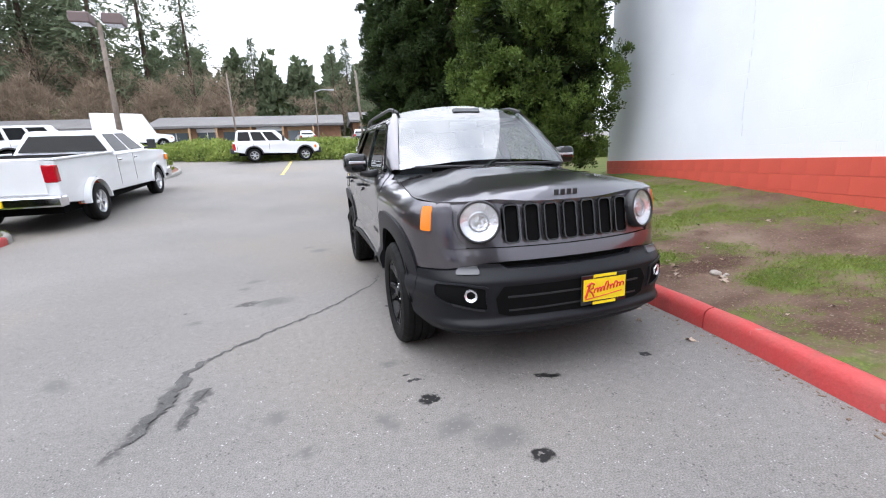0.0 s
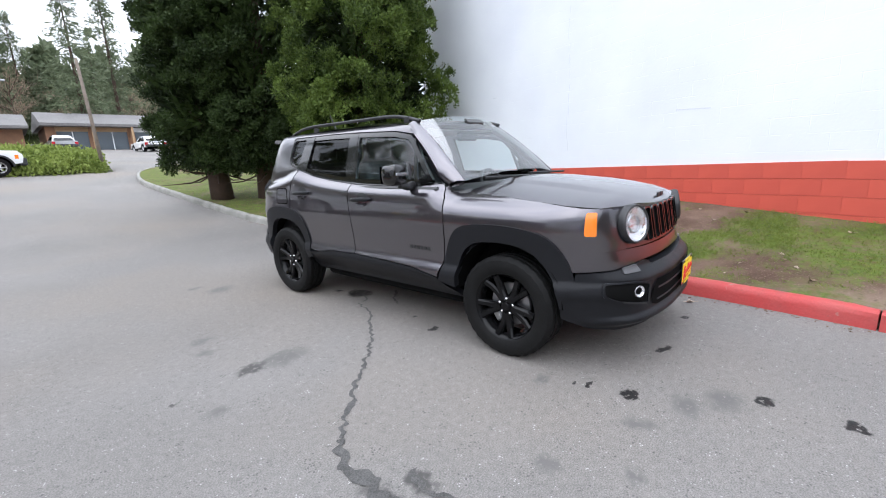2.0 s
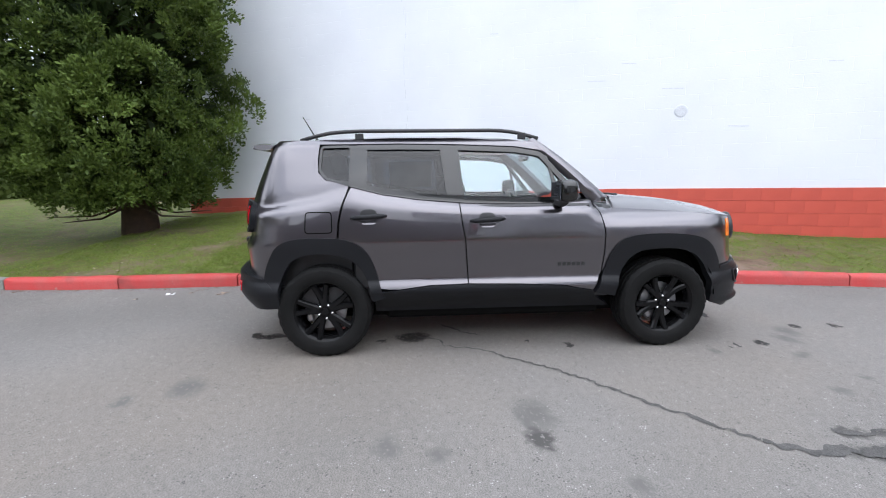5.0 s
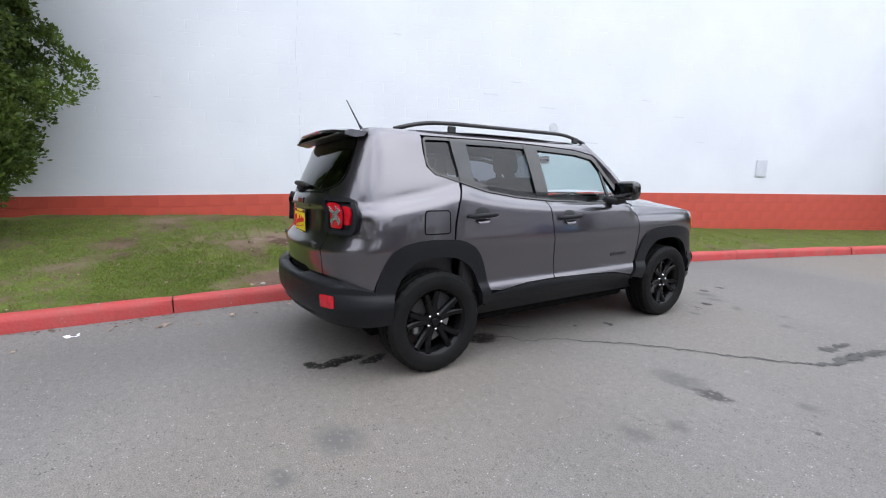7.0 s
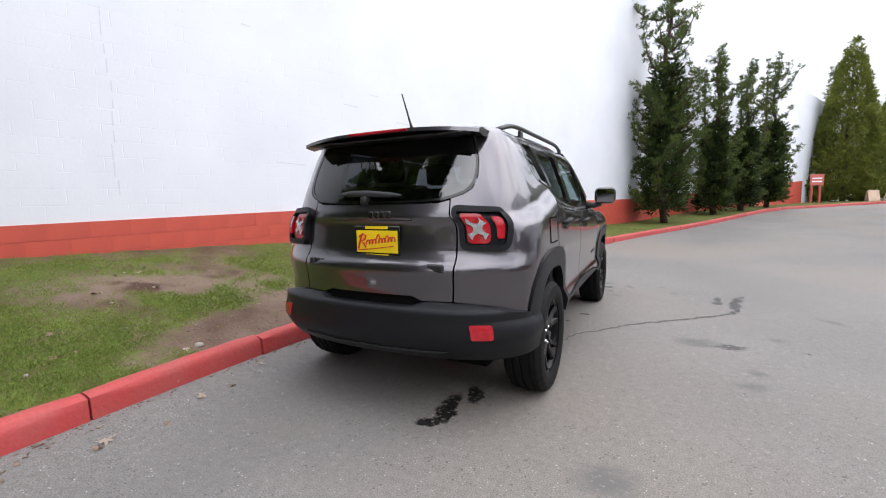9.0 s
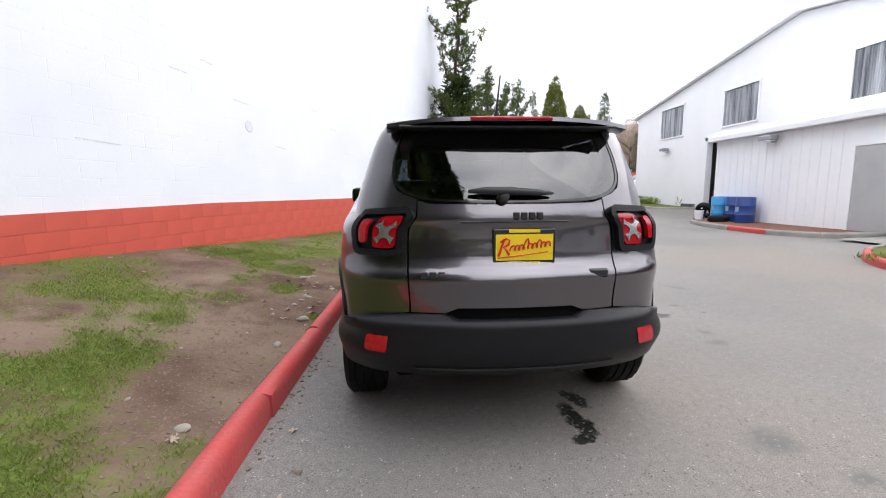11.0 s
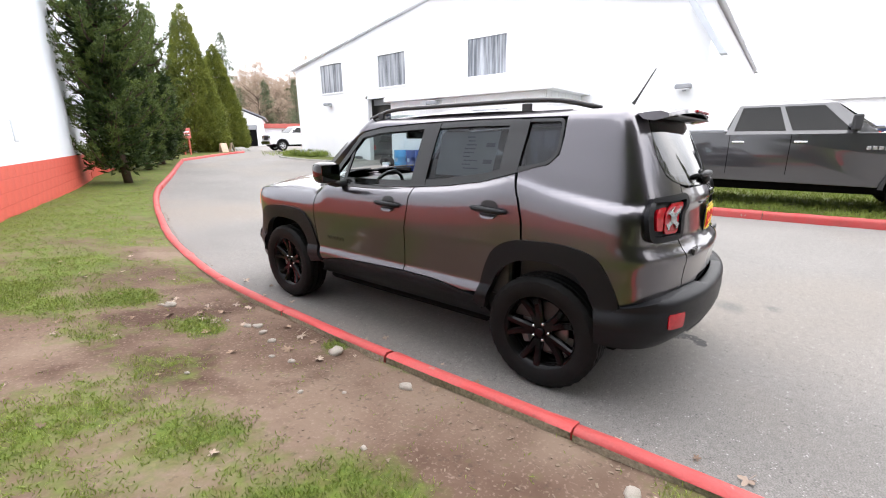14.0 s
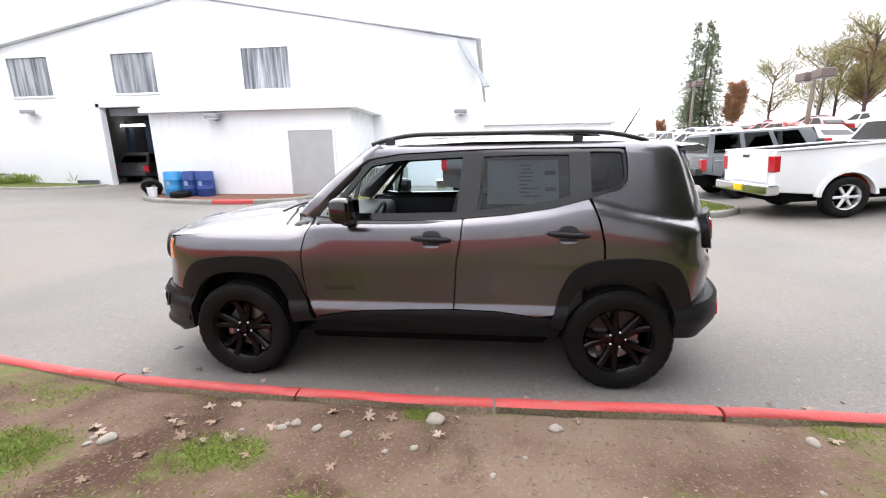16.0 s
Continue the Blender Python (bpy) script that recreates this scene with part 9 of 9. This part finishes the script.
part("paper", bm, FACADE_WHITE, lit)

from mathutils.bvhtree import BVHTree
bmv = bmesh.new()
bmv.from_mesh(verge.data)
TREE = BVHTree.FromBMesh(bmv)
bmv.free()


def verge_z(x, y):
    hit = TREE.ray_cast(Vector((x, y, 6)), Vector((0, 0, -1)))
    return hit[0].z if hit[0] is not None else None


# stones
PEBBLE = mat("pale_stone", (0.40, 0.365, 0.315), 0.85, alt=(0.25, 0.22, 0.19), scale=18, amount=0.8, bump=0.3, bump_scale=60)
stones = []
for k in range(3):
    bm = bmesh.new()
    bmesh.ops.create_icosphere(bm, subdivisions=2, radius=1.0)
    for v in bm.verts:
        v.co *= 1 + 0.30 * noise.noise(v.co * 1.4 + Vector((7 * k, 0, 0))) + 0.10 * noise.noise(v.co * 3.5 + Vector((3 * k, 0, 0)))
        v.co.z *= 0.62
    stones.append(mesh_of(bm, "stone", PEBBLE, True))
SPOTS = [(3.13, 5.29, 0.066), (3.16, 5.93, 0.046), (3.22, 7.13, 0.045), (3.51, 3.69, 0.055), (3.30, 4.49, 0.034), (3.25, 4.55, 0.042), (3.29, 4.68, 0.036), (3.32, 4.85, 0.036), (3.46, 5.09, 0.022), (3.41, 5.22, 0.026), (3.55, 3.62, 0.024), (3.60, 5.6, 0.02), (3.44, 5.75, 0.015), (3.7, 6.2, 0.018), (3.9, 5.0, 0.02), (3.35, 4.3, 0.018), (3.5, 3.6, 0.022), (3.85, 7.3, 0.025), (4.4, 6.1, 0.02), (3.5, 8.0, 0.02), (3.6, 6.9, 0.018), (3.25, 4.5, 0.02)]
rl = random.Random(21)
for k, (x, y, s) in enumerate(SPOTS):
    s *= 0.72
    z = verge_z(x, y)
    if z is None:
        continue
    o = tagged(new("stone", stones[k % 3]), "pale rounded stone lying on the bare verge" if s > 0.03 else "small pale pebble on the bare verge", "stone", "stones on the verge")
    o.matrix_basis = pose(x, y, z + s * 0.18, rl.uniform(-12, 12), rl.uniform(-12, 12), rl.uniform(0, 360)) @ Matrix.Diagonal((s * 1.25, s, s, 1))

# fallen leaves: lobed, curled
LEAF_M = [mat("dry_leaf", (0.26, 0.175, 0.12), 0.8, alt=(0.19, 0.125, 0.085), scale=30, amount=0.8, per_object=0.25), mat("pale_dry_leaf", (0.40, 0.31, 0.245), 0.8, alt=(0.30, 0.23, 0.18), scale=30, amount=0.8, per_object=0.2)]
leaf_meshes = []
for k in range(4):
    rnd = random.Random(90 + k)
    bm = bmesh.new()
    lobes = 7 if k != 3 else 5
    rim = []
    for i in range(28):
        a = 2 * math.pi * i / 28
        r = (0.34 + 0.66 * abs(math.cos(a * lobes / 2)) ** 1.5) * (0.72 + 0.28 * abs(math.cos(a)))
        r *= rnd.uniform(0.85, 1.1)
        rim.append(bm.verts.new((r * math.cos(a), r * math.sin(a), 0.18 * math.cos(2 * a + k) + 0.10 * rnd.random())))
    c = bm.verts.new((0, 0, 0.04))
    for i in range(28):
        bm.faces.new((c, rim[i], rim[(i + 1) % 28]))
    add_tube(bm, [(-0.4, 0, 0.05), (-1.5, 0.1, 0.12)], 0.03, 4, False)
    leaf_meshes.append(mesh_of(bm, "fallen_leaf", LEAF_M[k % 2], True))
LEAVES = [(3.12, 3.96), (3.07, 4.10), (3.30, 3.88), (3.34, 3.94), (3.29, 4.10), (3.42, 3.53), (3.62, 3.97), (3.48, 4.18), (3.56, 4.45), (3.11, 4.70), (3.11, 5.04), (3.14, 4.92), (3.33, 5.06), (3.60, 4.88), (2.57, 3.06), (3.44, 4.04), (3.29, 5.33), (4.05, 7.66), (3.61, 7.82), (4.85, 7.04), (3.21, 7.23), (4.76, 6.56), (2.67, 7.99), (2.70, 7.47), (3.26, 3.82), (3.46, 3.60)]
rl = random.Random(33)
for k in range(95):
    LEAVES.append((rl.uniform(3.05, 6.2), rl.uniform(1.5, 10.2)))
for k in range(16):
    LEAVES.append((rl.uniform(2.5, 2.8) if k % 3 else rl.uniform(2.62, 2.82), rl.uniform(2.2, 9.8)))
for k, (x, y) in enumerate(LEAVES):
    z = verge_z(x, y) if x > 2.98 else gz(x, y)
    if z is None:
        continue
    s = rl.uniform(0.034, 0.052) if k < 26 else rl.uniform(0.016, 0.040)
    o = tagged(new("fallen_leaf", leaf_meshes[rl.randrange(4)]), "dry brown fallen leaf on the verge" if x > 2.98 else "dry brown fallen leaf in the gutter", "leaf", "fallen leaves")
    o.matrix_basis = pose(x, y, z + s * 0.15 + 0.004, rl.uniform(-14, 14), rl.uniform(-14, 14), rl.uniform(0, 360)) @ Matrix.Diagonal((s, s, s, 1))

# small pale bits of straw, bark and grit on the bare earth
CHAFF = mat("straw_and_bark_bits", (0.24, 0.185, 0.135), 0.9, alt=(0.12, 0.08, 0.055), scale=3, amount=1.0)
rb = random.Random(61)
bm = bmesh.new()
for k in range(1000):
    x = 3.02 + abs(rb.gauss(0, 0.75))
    y = rb.uniform(1.8, 10.0)
    z = verge_z(x, y)
    if z is None or grass_amount(x, y) > 0.75:
        continue
    a, w, h = rb.uniform(0, 6.283), rb.uniform(0.003, 0.012), rb.uniform(0.0015, 0.005)
    add_box(bm, -w, w, -h, h, 0.0, h * 0.8, 0, pose(x, y, z + 0.001, rb.uniform(-12, 12), rb.uniform(-12, 12), math.degrees(a)))
gut = curve([p for p in MAIN_KERB if -3 < p[1] < 13], 0.05)
for k in range(520):
    i = rb.randrange(len(gut) - 1)
    f = rb.random()
    d = (gut[i + 1] - gut[i]).normalized()
    o = 0.012 + abs(rb.gauss(0, 0.055))
    x, y = gut[i].x + (gut[i + 1].x - gut[i].x) * f - d.y * o, gut[i].y + (gut[i + 1].y - gut[i].y) * f + d.x * o
    w, h = rb.uniform(0.003, 0.014), rb.uniform(0.0015, 0.006)
    add_box(bm, -w, w, -h, h, 0.0, h, 0, pose(x, y, gz(x, y) + 0.001, rb.uniform(-12, 12), rb.uniform(-12, 12), rb.uniform(0, 360)))
bits = thing("ground_litter", (0, 0, 0), label="scattered straw, bark bits and grit on bare earth", category="litter", kind="stuff")
part("bits", bm, CHAFF, bits)
# grass blades on the verge
GRASS = foliage("grass_blades", (0.105, 0.148, 0.026), (0.240, 0.290, 0.060))
rng = np.random.default_rng(8)
pts, wide = [], []
for x0, x1, y0, y1, n in ((3.0, 7.4, 1.5, 11.0, 62000), (3.0, 5.4, 2.4, 8.6, 45000), (2.2, 6.6, -2.2, 1.7, 15000), (0.5, 5.5, -6.2, -2.0, 9000), (-1.0, 4.5, -10.0, -6.0, 3500), (3.2, 9.0, 10.8, 17, 7000)):
    for x, y in zip(rng.uniform(x0, x1, n), rng.uniform(y0, y1, n)):
        g = grass_amount(x, y) + 0.25 * noise.noise(Vector((x * 5, y * 5, 9.0)))
        if rng.random() < 0.72 * smooth01(0.18, 1.15, g) + 0.006:
            z = verge_z(x, y)
            if z is not None:
                pts.append((x, y, z - 0.004))
                wide.append(0.03)
turf = thing("grass", (0, 0, 0), label="short bright green grass blades on the verge", category="grass", kind="stuff")
crown("blades", leaf_mesh("blades", pts, np.tile([[0.0, 0.0, 1.0]], (len(pts), 1)), np.array(wide), 8, 0.021, 0.0040, 0.85, rng, GRASS), turf)
ipts = [(x, y, gz(x, y) + 0.10) for x, y in zip(rng.uniform(-8.8, -4.9, 7000), rng.uniform(2.6, 11.2, 7000)) if not (x > -5.2 and (y < 3.6 or y > 10.6))]
isl = thing("grass", (0, 0, 0), label="bright green grass on the pickup's island", category="grass", kind="stuff")
crown("blades", leaf_mesh("blades", ipts, np.tile([[0.0, 0.0, 1.0]], (len(ipts), 1)), np.full(len(ipts), 0.04), 5, 0.075, 0.012, 0.42, rng, GRASS), isl)

# ---- red block courses along the foot of the white wall ----
back = slab("wall_band", WALL_P + 0.004 * WALL_N, WALL_U, WALL_N, -12.99, 1.0, (BAND_TOP - 0.004 + 0.0, BAND_TOP - 0.004 - 0.0), -0.2, 0.004, mat("pale_red_mortar", (0.62, 0.14, 0.10), 0.7, alt=(0.54, 0.11, 0.08), scale=3))
back2 = slab("wall_band", WALL_P + 0.004 * WALL_N, WALL_U, WALL_N, 1.002, 10.59, (BAND_TOP - 0.004, BAND_TOP - 0.196), -0.2, 0.004, bpy.data.materials["pale_red_mortar"])
tagged(back2, "red-painted block band stepping down along the wall foot", "wall band", kind="structure")
tagged(back, "red-painted block band with pale joints along the wall foot", "wall band", kind="structure")
bm = bmesh.new()
add_box(bm, -0.016, 0.0, -0.2031, 0.2031, -0.0998, 0.0998, 0.0015)
block_me = mesh_of(bm, "block", WALL_RED)
for row in range(5):
    z = BAND_TOP - 0.1015 - 0.203 * row
    a = -12.8 + (0.203 if row % 2 else 0.0)
    while a < 10.4:
        b = new("block", block_me)
        b.parent = back if a < 1 else back2
        b.matrix_basis = on_wall(a, z - 0.020 * max(0.0, a - 1), 0.0055 + 0.0008 * rl.random()) @ pose(0, 0, 0, -1.15 if a > 1 else 0, 0, 0)
        a += 0.4065
def far_band():
    bm = bmesh.new()
    co = []
    for s, top in ((-19.0, 2.02), (0.0, BAND_TOP)):
        for off in (0.02, 0.0):
            p = BEND + s * WALL2_U + off * WALL2_N
            co += [bm.verts.new((p.x, p.y, -0.2)), bm.verts.new((p.x, p.y, top))]
    for f in ((0, 4, 5, 1), (2, 3, 7, 6), (1, 5, 7, 3), (0, 1, 3, 2), (4, 6, 7, 5)):
        bm.faces.new([co[i] for i in f])
    bmesh.ops.recalc_face_normals(bm, faces=bm.faces)
    return bm


tagged(part("wall_band_far", far_band(), WALL_RED), "red-painted wall foot behind the junipers", "wall band", kind="structure")
